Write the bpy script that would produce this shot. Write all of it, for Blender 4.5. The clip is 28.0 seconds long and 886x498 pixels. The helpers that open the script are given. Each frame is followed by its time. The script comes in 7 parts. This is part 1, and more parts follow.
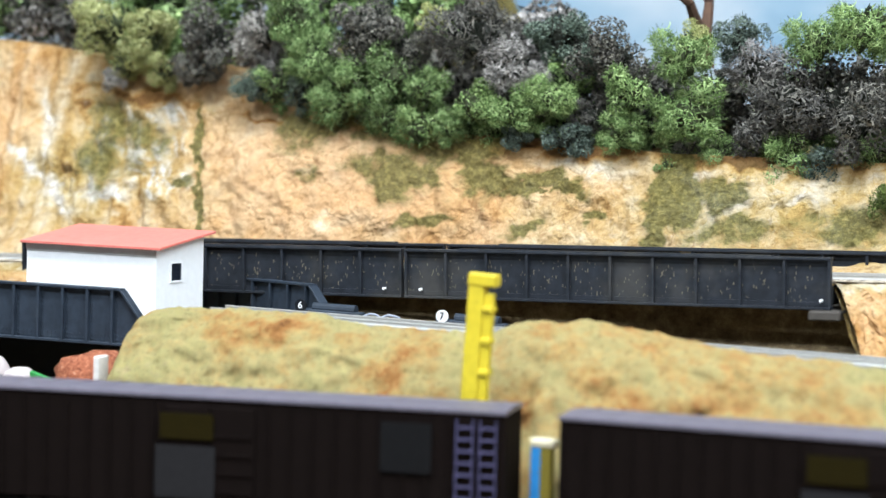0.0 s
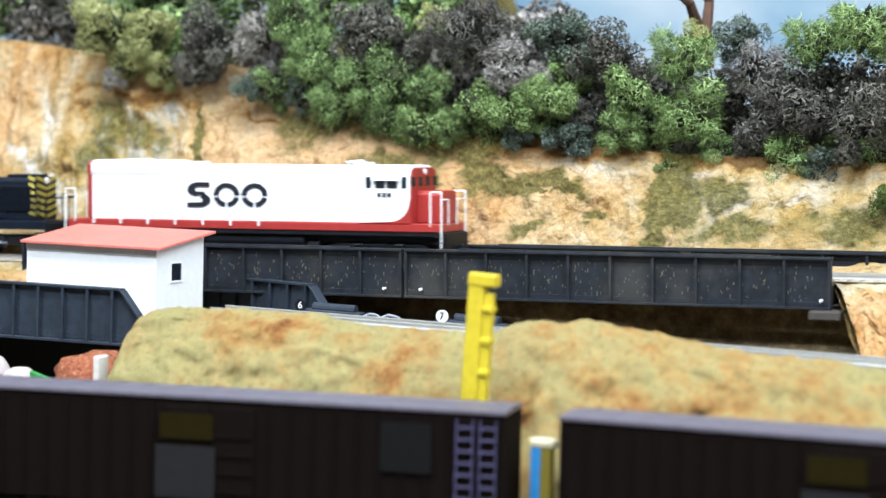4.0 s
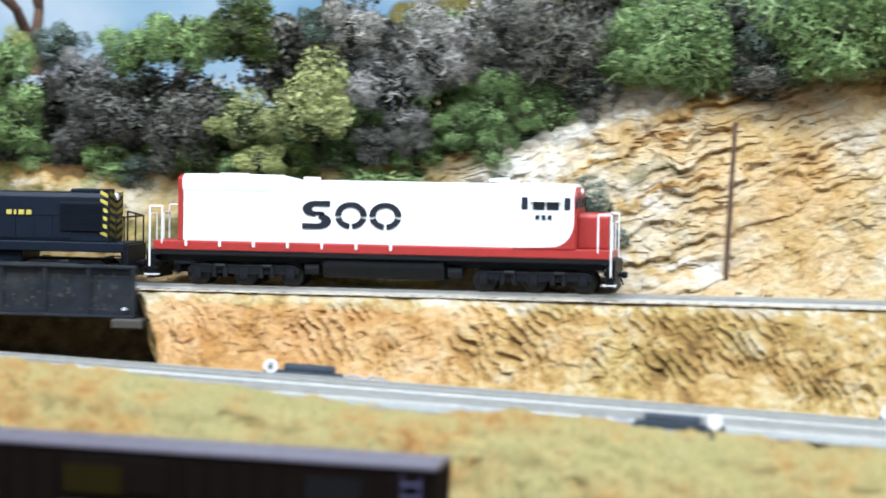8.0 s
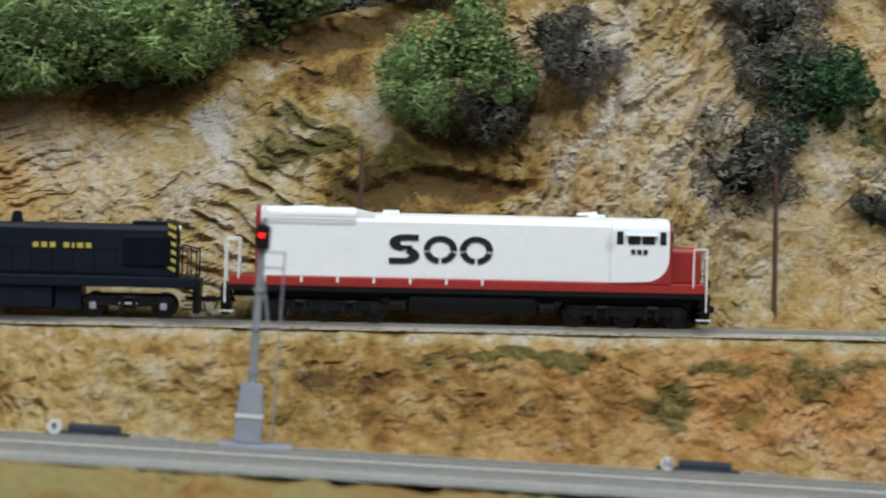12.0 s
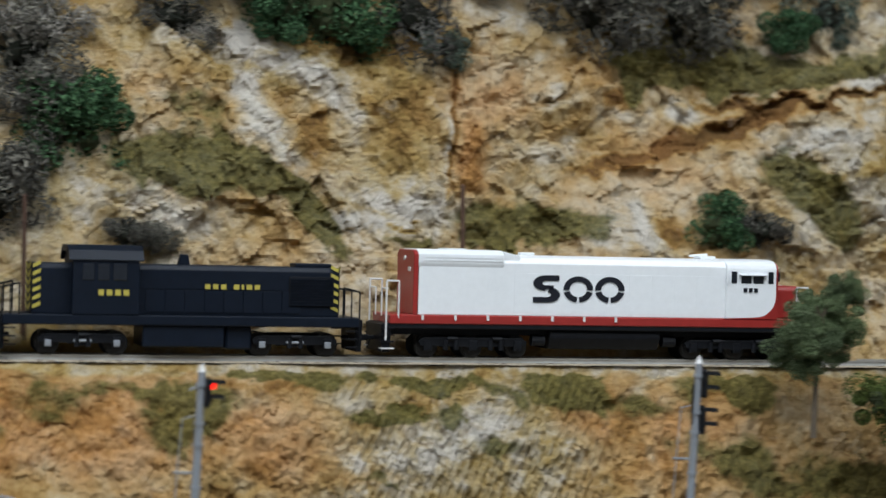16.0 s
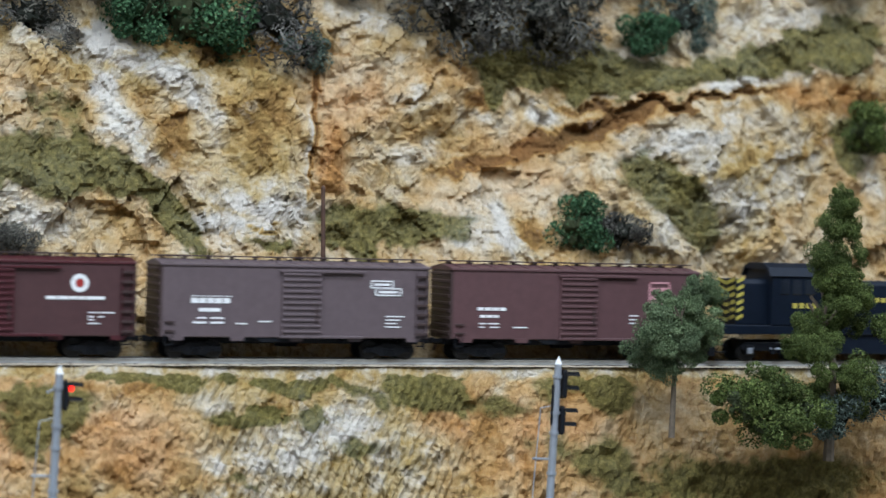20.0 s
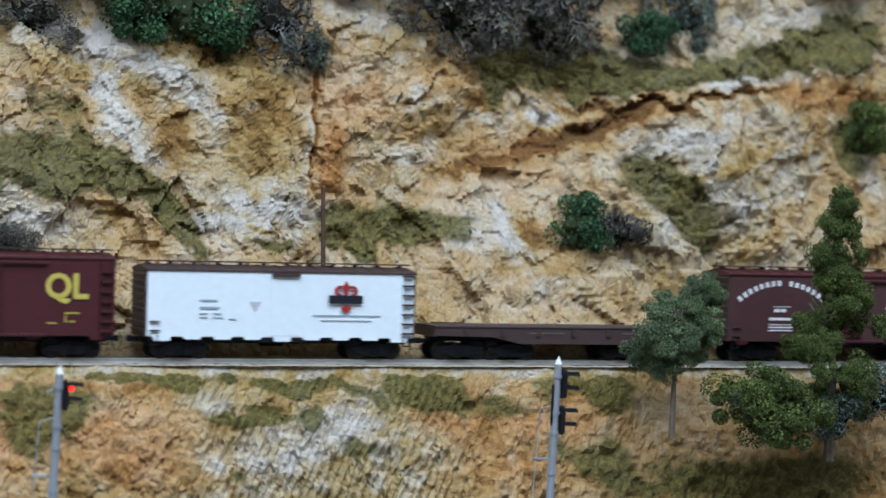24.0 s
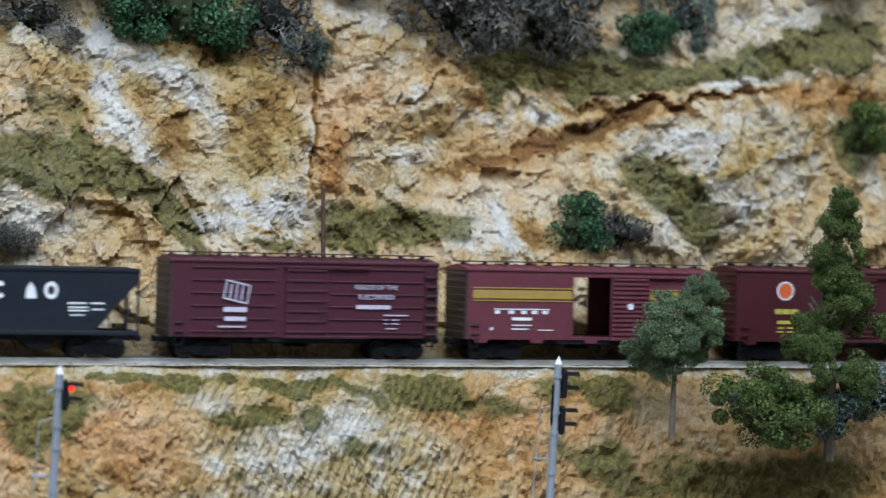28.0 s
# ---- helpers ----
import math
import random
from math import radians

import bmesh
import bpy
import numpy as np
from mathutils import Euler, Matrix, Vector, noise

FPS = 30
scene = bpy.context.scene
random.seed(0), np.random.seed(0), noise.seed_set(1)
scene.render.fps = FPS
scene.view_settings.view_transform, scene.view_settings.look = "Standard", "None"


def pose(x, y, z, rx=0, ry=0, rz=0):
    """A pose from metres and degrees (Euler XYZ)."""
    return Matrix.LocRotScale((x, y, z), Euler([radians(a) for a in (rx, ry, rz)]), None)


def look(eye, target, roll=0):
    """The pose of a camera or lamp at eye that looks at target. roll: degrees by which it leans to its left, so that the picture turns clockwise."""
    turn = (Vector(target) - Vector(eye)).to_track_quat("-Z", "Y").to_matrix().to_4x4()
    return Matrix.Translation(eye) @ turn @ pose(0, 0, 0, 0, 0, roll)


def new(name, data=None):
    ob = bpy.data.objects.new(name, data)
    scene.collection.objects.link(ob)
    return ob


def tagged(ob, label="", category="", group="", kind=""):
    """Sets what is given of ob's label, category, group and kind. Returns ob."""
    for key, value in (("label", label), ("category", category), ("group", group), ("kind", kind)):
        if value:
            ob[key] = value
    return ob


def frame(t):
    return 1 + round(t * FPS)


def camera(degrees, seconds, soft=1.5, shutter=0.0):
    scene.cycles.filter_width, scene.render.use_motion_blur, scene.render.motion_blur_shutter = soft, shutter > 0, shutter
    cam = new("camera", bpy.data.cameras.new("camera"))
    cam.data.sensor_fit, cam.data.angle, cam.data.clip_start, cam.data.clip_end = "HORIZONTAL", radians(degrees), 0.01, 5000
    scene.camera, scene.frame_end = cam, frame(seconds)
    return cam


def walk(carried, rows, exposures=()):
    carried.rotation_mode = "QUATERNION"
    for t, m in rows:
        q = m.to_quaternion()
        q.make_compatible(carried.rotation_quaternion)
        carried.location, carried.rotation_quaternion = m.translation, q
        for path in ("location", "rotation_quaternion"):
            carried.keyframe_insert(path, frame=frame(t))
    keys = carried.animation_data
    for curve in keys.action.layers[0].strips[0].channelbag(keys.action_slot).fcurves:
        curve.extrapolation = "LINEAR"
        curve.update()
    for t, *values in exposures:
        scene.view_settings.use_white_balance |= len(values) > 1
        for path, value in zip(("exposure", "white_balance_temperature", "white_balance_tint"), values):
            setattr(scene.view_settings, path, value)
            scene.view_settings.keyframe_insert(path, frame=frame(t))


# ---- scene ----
import collections

# All sizes are those of a 1:87 model railway: a forty-foot boxcar is 0.142 m long.
# x runs along the upper track, y away from the aisle, z up; the rail head of the upper track is at z = GRADE * x.
GRADE = 0.025
TILT = math.degrees(math.atan(GRADE))
TRACK_Y = 1.156
REACH, EYE_Z = 0.434, 0.07


def view(yaw, pitch, roll, arm):
    """The camera on the operator's arm: the eye swings round a point REACH behind the first one."""
    a, b = radians(yaw), radians(arm)
    eye = Vector((-REACH * math.sin(b), REACH * (math.cos(b) - 1), EYE_Z - GRADE * REACH * math.sin(b)))
    p = radians(pitch) - GRADE * math.sin(a)
    ahead = Vector((-math.sin(a) * math.cos(p), math.cos(a) * math.cos(p), math.sin(p)))
    return look(eye, eye + ahead, roll + TILT * math.cos(a))


# seconds, yaw, pitch, roll and the arm's own angle
PATH = [
    (0, 22.412, -2.756, 0.07, 22.412), (4.5, 22.412, -2.756, 0.07, 22.412), (4.72, 22.4, -2.756, 0.07, 22.4), (5, 21.509, -2.773, 0.144, 21.509),
    (5.5, 19.053, -2.708, 0.257, 19.053), (6, 17.402, -2.627, 0.414, 17.402), (6.5, 15.501, -2.548, 0.53, 15.501), (7, 13.995, -2.519, 0.6, 13.995),
    (7.5, 12.527, -2.473, 0.7, 12.527), (8, 10.256, -2.416, 0.908, 10.256), (8.5, 8.316, -2.361, 1.06, 8.316), (9, 6.428, -2.278, 1.18, 6.428),
    (9.5, 4.623, -2.201, 1.312, 4.623), (10, 2.85, -2.106, 1.384, 2.85), (10.5, 0.743, -2.001, 1.42, 0.743), (11, -1.113, -1.851, 1.49, -1.113),
    (11.5, -2.421, -1.768, 1.5, -2.421), (12.5, -3.75, -1.55, 1.2, -10.2), (13.5, -5.149, -1.312, 0.872, -17.818), (14, -7.619, -1.182, 1.103, -18.103),
    (14.5, -9.479, -1.01, 1.219, -18.317), (15, -11.708, -0.927, 1.266, -18.574), (15.5, -14.032, -0.811, 1.29, -18.842), (16, -16.258, -0.682, 1.416, -19.098),
    (16.5, -18.672, -0.564, 1.401, -19.376), (17, -19.337, -0.533, 1.462, -19.453), (17.5, -19.398, -0.542, 1.413, -19.46), (18, -19.427, -0.554, 1.344, -19.463),
    (18.5, -19.464, -0.556, 1.418, -19.464), (19, -19.468, -0.569, 1.418, -19.468), (28, -19.468, -0.569, 1.418, -19.468),
]
cam = camera(21.0, 28.0, soft=1.5, shutter=0.5)
walk(cam, [(t, view(a, b, c, d)) for t, a, b, c, d in PATH],
     exposures=[(0, 0.43, 6200, 10), (4.6, 0.43, 6200, 10), (6.0, 0.46, 6350, 10), (8.0, 0.30, 6000, 10), (9.5, -0.18, 6050, 10), (11.0, -0.78, 6450, 10),
                (13.5, -0.98, 6750, 10), (15.0, -1.03, 6550, 10), (17.0, -0.88, 6250, 10), (20.0, -0.46, 5850, 10), (21.5, -0.40, 5850, 10), (24.0, -0.66, 5600, 10), (27.0, -0.72, 5550, 10), (28.0, -0.48, 5600, 10)])
cam.data.dof.use_dof = True
cam.data.dof.focus_distance, cam.data.dof.aperture_fstop = 1.25, 7.0

# ---- light: a room with tube panels on its ceiling ----
world = bpy.data.worlds.new("room_world")
world.use_nodes = True
world.node_tree.nodes["Background"].inputs[0].default_value = (0.9, 0.95, 1.0, 1)
world.node_tree.nodes["Background"].inputs[1].default_value = 0.12
scene.world = world
LAMPS = [(-1.3, -0.05), (0.0, -0.05), (1.3, -0.05), (-0.7, 0.50), (0.7, 0.50)]
for lx, ly in LAMPS:
    la = bpy.data.lights.new("ceiling_panel", "AREA")
    la.shape, la.size, la.size_y, la.energy, la.color = "RECTANGLE", 1.1, 0.25, 24.0, (0.88, 0.95, 1.0)
    lo = new("ceiling_panel_light", la)
    lo.location = (lx, ly, 1.345)
# ---- materials ----
def nodes_of(name):
    m = bpy.data.materials.new(name)
    m.use_nodes = True
    nt = m.node_tree
    return m, nt, nt.nodes, nt.links, nt.nodes["Principled BSDF"]


def ramp(nt, stops, src):
    r = nt.nodes.new("ShaderNodeValToRGB")
    e = r.color_ramp.elements
    while len(e) < len(stops):
        e.new(0.5)
    for k, (p, c) in zip(e, stops):
        k.position, k.color = p, (*c, 1)
    nt.links.new(src, r.inputs[0])
    return r.outputs[0]


def noise_of(nt, scale, detail=4, rough=0.6, stretch=None, turn=(0, 0, 0), kind="Object"):
    tc = nt.nodes.new("ShaderNodeTexCoord")
    mp = nt.nodes.new("ShaderNodeMapping")
    mp.inputs["Scale"].default_value = stretch or (1, 1, 1)
    mp.inputs["Rotation"].default_value = turn
    n = nt.nodes.new("ShaderNodeTexNoise")
    n.inputs["Scale"].default_value, n.inputs["Detail"].default_value, n.inputs["Roughness"].default_value = scale, detail, rough
    nt.links.new(tc.outputs[kind], mp.inputs[0])
    nt.links.new(mp.outputs[0], n.inputs[0])
    return n.outputs[0]


def mix(nt, fac, a, b, how="MIX"):
    n = nt.nodes.new("ShaderNodeMix")
    n.data_type, n.blend_type = "RGBA", how
    for k, v in ((0, fac), (6, a), (7, b)):
        if isinstance(v, (int, float)):
            n.inputs[k].default_value = v
        elif isinstance(v, tuple):
            n.inputs[k].default_value = (*v, 1)
        else:
            nt.links.new(v, n.inputs[k])
    return n.outputs[2]


def calc(nt, how, a, b, clamp=False):
    n = nt.nodes.new("ShaderNodeMath")
    n.operation, n.use_clamp = how, clamp
    for k, v in ((0, a), (1, b)):
        if isinstance(v, (int, float)):
            n.inputs[k].default_value = v
        else:
            nt.links.new(v, n.inputs[k])
    return n.outputs[0]


def bump(nt, b, src, strength, dist=0.001):
    n = nt.nodes.new("ShaderNodeBump")
    n.inputs["Strength"].default_value, n.inputs["Distance"].default_value = strength, dist
    nt.links.new(src, n.inputs["Height"])
    nt.links.new(n.outputs[0], b.inputs["Normal"])


def paint(name, col, rough=0.45, metal=0.0, vary=0.12, scale=260, grime=None, spec=0.4):
    """Painted or moulded surface with faint mottling and dust at two scales."""
    m, nt, ns, ln, b = nodes_of(name)
    dark = tuple(max(0.0, c * (1 - vary)) for c in col)
    light = tuple(min(1.0, c * (1 + vary * 0.6)) for c in col)
    c = ramp(nt, [(0.3, dark), (0.7, light)], noise_of(nt, scale, 5))
    big = noise_of(nt, scale * 0.12, 4, 0.65)
    if grime:
        c = mix(nt, ramp(nt, [(0.5, (0, 0, 0)), (0.75, (0.6, 0.6, 0.6))], big), c, grime)
    ln.new(c, b.inputs["Base Color"])
    ln.new(calc(nt, "ADD", calc(nt, "MULTIPLY", big, 0.25), rough - 0.12), b.inputs["Roughness"])
    b.inputs["Metallic"].default_value = metal
    b.inputs["Specular IOR Level"].default_value = spec
    bump(nt, b, noise_of(nt, scale * 3, 3), 0.08, 0.0003)
    return m


def rock_material(name):
    """Coloured plaster rock: rust, ochre, cream and white, with turf where the mesh says so."""
    m, nt, ns, ln, b = nodes_of(name)
    tone = ns.new("ShaderNodeAttribute")
    tone.attribute_name = "tone"
    moss = ns.new("ShaderNodeAttribute")
    moss.attribute_name = "moss"
    warm = ns.new("ShaderNodeAttribute")
    warm.attribute_name = "warm"
    n1 = noise_of(nt, 17, 8, 0.66)
    n2 = noise_of(nt, 75, 8, 0.72)
    n3 = noise_of(nt, 300, 6, 0.75)
    v = calc(nt, "ADD", calc(nt, "MULTIPLY", n1, 0.45), calc(nt, "ADD", calc(nt, "MULTIPLY", n2, 0.55), 0.10))
    v = calc(nt, "ADD", v, calc(nt, "MULTIPLY", calc(nt, "SUBTRACT", tone.outputs["Fac"], 0.5), 0.75))
    tc = ns.new("ShaderNodeTexCoord")
    warp = ns.new("ShaderNodeVectorMath")
    warp.operation = "MULTIPLY_ADD"
    wn = ns.new("ShaderNodeTexNoise")
    wn.inputs["Scale"].default_value, wn.inputs["Detail"].default_value = 40, 6
    ln.new(tc.outputs["Object"], wn.inputs[0])
    ln.new(wn.outputs["Color"], warp.inputs[0])
    warp.inputs[1].default_value = (0.045, 0.045, 0.045)
    ln.new(tc.outputs["Object"], warp.inputs[2])
    plain = calc(nt, "SUBTRACT", 1.0, calc(nt, "MULTIPLY", warm.outputs["Fac"], 0.75), True)
    for cells, share in ((55, 0.13), (150, 0.12)):
        plate = ns.new("ShaderNodeTexVoronoi")
        plate.inputs["Scale"].default_value = cells
        ln.new(warp.outputs[0], plate.inputs["Vector"])
        v = calc(nt, "ADD", v, calc(nt, "MULTIPLY", calc(nt, "MULTIPLY", calc(nt, "SUBTRACT", plate.outputs["Color"], 0.5), share), plain))
    v = calc(nt, "ADD", calc(nt, "MULTIPLY", calc(nt, "SUBTRACT", v, 0.52), calc(nt, "SUBTRACT", 1.0, calc(nt, "MULTIPLY", warm.outputs["Fac"], 0.4), True)), 0.52)
    c = ramp(nt, [(0.27, (0.10, 0.065, 0.025)), (0.38, (0.24, 0.15, 0.048)), (0.49, (0.36, 0.25, 0.09)), (0.59, (0.42, 0.33, 0.18)), (0.69, (0.46, 0.40, 0.305)), (0.80, (0.54, 0.50, 0.45))], v)
    peach = ramp(nt, [(0.27, (0.26, 0.12, 0.04)), (0.38, (0.40, 0.20, 0.065)), (0.49, (0.49, 0.295, 0.145)), (0.59, (0.53, 0.365, 0.21)), (0.69, (0.55, 0.44, 0.30)), (0.80, (0.60, 0.56, 0.49))], v)
    c = mix(nt, calc(nt, "ADD", warm.outputs["Fac"], calc(nt, "MULTIPLY", calc(nt, "SUBTRACT", noise_of(nt, 22, 4, 0.6), 0.5), 1.2), True), c, peach)
    dab = ramp(nt, [(0.60, (0, 0, 0)), (0.66, (1, 1, 1))], noise_of(nt, 48, 7, 0.72, (1, 1, 1.2), (0.3, 0.9, 0.2)))
    c = mix(nt, calc(nt, "MULTIPLY", calc(nt, "MULTIPLY", dab, 0.32), plain), c, (0.52, 0.50, 0.455))
    rust = ramp(nt, [(0.62, (0, 0, 0)), (0.70, (1, 1, 1))], noise_of(nt, 34, 7, 0.7, (1, 1, 1), (0.9, 0.2, 1.2)))
    c = mix(nt, calc(nt, "MULTIPLY", calc(nt, "MULTIPLY", rust, 0.45), plain), c, (0.28, 0.165, 0.055))
    c = mix(nt, 0.45, c, ramp(nt, [(0.32, (0.5, 0.48, 0.45)), (0.46, (0.95, 0.95, 0.95)), (0.66, (1.22, 1.2, 1.14))], n3), "MULTIPLY")
    vo = ns.new("ShaderNodeTexVoronoi")
    vo.feature = "DISTANCE_TO_EDGE"
    vo.inputs["Scale"].default_value = 58
    ln.new(warp.outputs[0], vo.inputs["Vector"])
    crack = ramp(nt, [(0.0, (0.5, 0.42, 0.35)), (0.035, (0.88, 0.86, 0.84)), (0.10, (1.04, 1.05, 1.03))], vo.outputs["Distance"])
    c = mix(nt, calc(nt, "MULTIPLY", ramp(nt, [(0.42, (0, 0, 0)), (0.6, (1, 1, 1))], noise_of(nt, 25, 3)), 0.75), c, mix(nt, 1.0, c, crack, "MULTIPLY"))
    f = calc(nt, "ADD", moss.outputs["Fac"], calc(nt, "MULTIPLY", calc(nt, "SUBTRACT", n2, 0.5), 1.1))
    f = calc(nt, "MULTIPLY", calc(nt, "SUBTRACT", f, 0.38), 4.0, True)
    turf = ramp(nt, [(0.3, (0.03, 0.034, 0.008)), (0.5, (0.095, 0.088, 0.023)), (0.68, (0.22, 0.185, 0.06))], noise_of(nt, 260, 5, 0.75))
    c = mix(nt, calc(nt, "MULTIPLY", f, 0.88), c, turf)
    ln.new(c, b.inputs["Base Color"])
    b.inputs["Roughness"].default_value = 0.92
    b.inputs["Specular IOR Level"].default_value = 0.15
    chips = ns.new("ShaderNodeTexVoronoi")
    chips.inputs["Scale"].default_value = 210
    ln.new(warp.outputs[0], chips.inputs["Vector"])
    fine = ns.new("ShaderNodeTexVoronoi")
    fine.inputs["Scale"].default_value = 480
    ln.new(warp.outputs[0], fine.inputs["Vector"])
    h = calc(nt, "ADD", calc(nt, "MULTIPLY", chips.outputs["Distance"], -0.5), calc(nt, "MULTIPLY", fine.outputs["Distance"], -0.25))
    bump(nt, b, calc(nt, "ADD", calc(nt, "MULTIPLY", noise_of(nt, 260, 8, 0.75), 0.9), h), 0.75, 0.0026)
    return m


def grass_material():
    m, nt, ns, ln, b = nodes_of("straw_turf")
    c = ramp(nt, [(0.30, (0.16, 0.07, 0.025)), (0.38, (0.42, 0.20, 0.07)), (0.45, (0.50, 0.33, 0.13)), (0.53, (0.49, 0.40, 0.185)), (0.62, (0.45, 0.40, 0.18)), (0.74, (0.55, 0.43, 0.25))], noise_of(nt, 24, 9, 0.72))
    c = mix(nt, 0.75, c, ramp(nt, [(0.33, (0.5, 0.47, 0.4)), (0.44, (0.95, 0.95, 0.9)), (0.65, (1.2, 1.16, 1.02))], noise_of(nt, 330, 6, 0.75)), "MULTIPLY")
    ln.new(c, b.inputs["Base Color"])
    b.inputs["Roughness"].default_value = 0.95
    b.inputs["Specular IOR Level"].default_value = 0.1
    bump(nt, b, noise_of(nt, 190, 9, 0.8), 1.0, 0.005)
    return m


def speckle(name, stops, scale=600, rough=0.9, strength=0.6, dist=0.0015):
    m, nt, ns, ln, b = nodes_of(name)
    n = noise_of(nt, scale, 5, 0.75)
    c = ramp(nt, stops, n)
    c = mix(nt, 0.5, c, ramp(nt, [(0.3, (0.7, 0.7, 0.7)), (0.7, (1.1, 1.1, 1.1))], noise_of(nt, scale * 0.05, 4)), "MULTIPLY")
    ln.new(c, b.inputs["Base Color"])
    b.inputs["Roughness"].default_value = rough
    b.inputs["Specular IOR Level"].default_value = 0.2
    bump(nt, b, n, strength, dist)
    return m


def foliage(name, dark, mid, light):
    m, nt, ns, ln, b = nodes_of(name)
    g = ns.new("ShaderNodeNewGeometry")
    c = ramp(nt, [(0.0, dark), (0.55, mid), (1.0, light)], g.outputs["Random Per Island"])
    oi = ns.new("ShaderNodeObjectInfo")
    c = mix(nt, 0.6, c, ramp(nt, [(0.0, (0.75, 0.75, 0.78)), (1.0, (1.2, 1.18, 1.05))], oi.outputs["Random"]), "MULTIPLY")
    ln.new(c, b.inputs["Base Color"])
    b.inputs["Roughness"].default_value = 0.8
    b.inputs["Specular IOR Level"].default_value = 0.2
    return m


ROCK = rock_material("painted_plaster_rock")
GRASS = grass_material()
BALLAST = speckle("limestone_ballast", [(0.35, (0.28, 0.21, 0.14)), (0.5, (0.52, 0.44, 0.33)), (0.65, (0.68, 0.60, 0.48))], 700)
GREY_BED = speckle("grey_ballast", [(0.35, (0.22, 0.225, 0.21)), (0.55, (0.33, 0.335, 0.315)), (0.7, (0.42, 0.42, 0.40))], 800)
DARK_SOIL = speckle("dark_soil", [(0.3, (0.03, 0.02, 0.012)), (0.55, (0.10, 0.065, 0.035)), (0.75, (0.22, 0.15, 0.08))], 120)
PIT_SOIL = speckle("pit_soil", [(0.3, (0.08, 0.055, 0.03)), (0.55, (0.22, 0.16, 0.085)), (0.75, (0.36, 0.28, 0.15))], 120)
TIE = paint("tie_brown", (0.17, 0.135, 0.10), 0.8, vary=0.3)
TIE_GREY = paint("tie_weathered_grey", (0.30, 0.30, 0.28), 0.85, vary=0.3)
RAIL = paint("nickel_silver_rail", (0.36, 0.355, 0.335), 0.6, 0.1)
GIRDER = paint("weathered_black_girder", (0.016, 0.019, 0.025), 0.6, vary=0.4, scale=180, grime=(0.07, 0.065, 0.055), spec=0.2)
NAVY_GIRDER = paint("slate_blue_girder", (0.022, 0.031, 0.045), 0.55, vary=0.3, scale=180, grime=(0.05, 0.06, 0.07), spec=0.25)
WHITE_WALL = paint("white_styrene_wall", (0.80, 0.82, 0.84), 0.55, vary=0.04)
SALMON = paint("salmon_red_roof", (0.60, 0.17, 0.135), 0.6, vary=0.1)
WHITE = paint("white_loco_paint", (0.83, 0.86, 0.89), 0.35, vary=0.03)
RED = paint("red_loco_paint", (0.32, 0.030, 0.026), 0.35, vary=0.1)
BLACK = paint("black_plastic", (0.008, 0.009, 0.012), 0.5, vary=0.3, spec=0.18)
INK = paint("black_lettering", (0.008, 0.01, 0.018), 0.5)
GLASS = paint("dark_window", (0.01, 0.014, 0.022), 0.12, spec=0.6)
CHARCOAL = paint("navy_black_loco_paint", (0.005, 0.009, 0.018), 0.45, vary=0.2, spec=0.2)
YELLOW = paint("yellow_paint", (0.50, 0.42, 0.08), 0.5)
WHITE_INK = paint("white_lettering", (0.75, 0.75, 0.75), 0.55)
STEEL = paint("dark_wheel_steel", (0.016, 0.016, 0.017), 0.5, 0.3)
OXIDE = paint("oxide_red_car_paint", (0.092, 0.045, 0.047), 0.5, vary=0.12)
MAROON = paint("deep_maroon_car_paint", (0.06, 0.012, 0.016), 0.42, vary=0.12)
GREYBROWN = paint("grey_brown_car_paint", (0.108, 0.08, 0.086), 0.5, vary=0.12)
CRIMSON = paint("faded_crimson_car_paint", (0.115, 0.027, 0.038), 0.5, vary=0.15)
BROWN_DARK = paint("dark_brown_car_paint", (0.05, 0.03, 0.028), 0.55, vary=0.15)
REEFER_WHITE = paint("pale_blue_white_paint", (0.72, 0.79, 0.84), 0.4, vary=0.04)
HOPPER_BLACK = paint("black_hopper_paint", (0.010, 0.013, 0.020), 0.42, vary=0.2)
GOLD = paint("faded_gold_stripe", (0.33, 0.22, 0.05), 0.5)
POST_YELLOW = paint("yellow_bent_post", (0.55, 0.43, 0.02), 0.55, vary=0.15)
BLUE = paint("bright_blue_plastic", (0.03, 0.25, 0.62), 0.4)
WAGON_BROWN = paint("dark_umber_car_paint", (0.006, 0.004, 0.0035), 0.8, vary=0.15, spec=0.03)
# the light falling on the roof is put into this lighter grey
WAGON_RIM = paint("toplit_roof_grey", (0.10, 0.09, 0.115), 0.45, vary=0.15)
SILVER = paint("silver_signal_mast", (0.38, 0.41, 0.46), 0.4, 0.5)
GREY_PLASTER = paint("grey_base_paint", (0.27, 0.29, 0.34), 0.6)
WOOD = paint("weathered_pole_wood", (0.085, 0.045, 0.03), 0.8, vary=0.3)
BARK = paint("grey_bark", (0.14, 0.11, 0.08), 0.9, vary=0.3)
BARK_RED = paint("red_brown_bark", (0.10, 0.055, 0.035), 0.9, vary=0.3)
LEAF_GREEN = foliage("bright_green_foam", (0.05, 0.085, 0.025), (0.15, 0.235, 0.08), (0.34, 0.45, 0.20))
LEAF_LIME = foliage("yellow_green_lichen", (0.19, 0.21, 0.07), (0.34, 0.36, 0.14), (0.52, 0.53, 0.26))
LEAF_DARK = foliage("charcoal_lichen", (0.032, 0.031, 0.028), (0.095, 0.090, 0.080), (0.21, 0.20, 0.17))
LEAF_GREY = foliage("grey_lichen", (0.08, 0.075, 0.07), (0.25, 0.235, 0.22), (0.50, 0.47, 0.44))
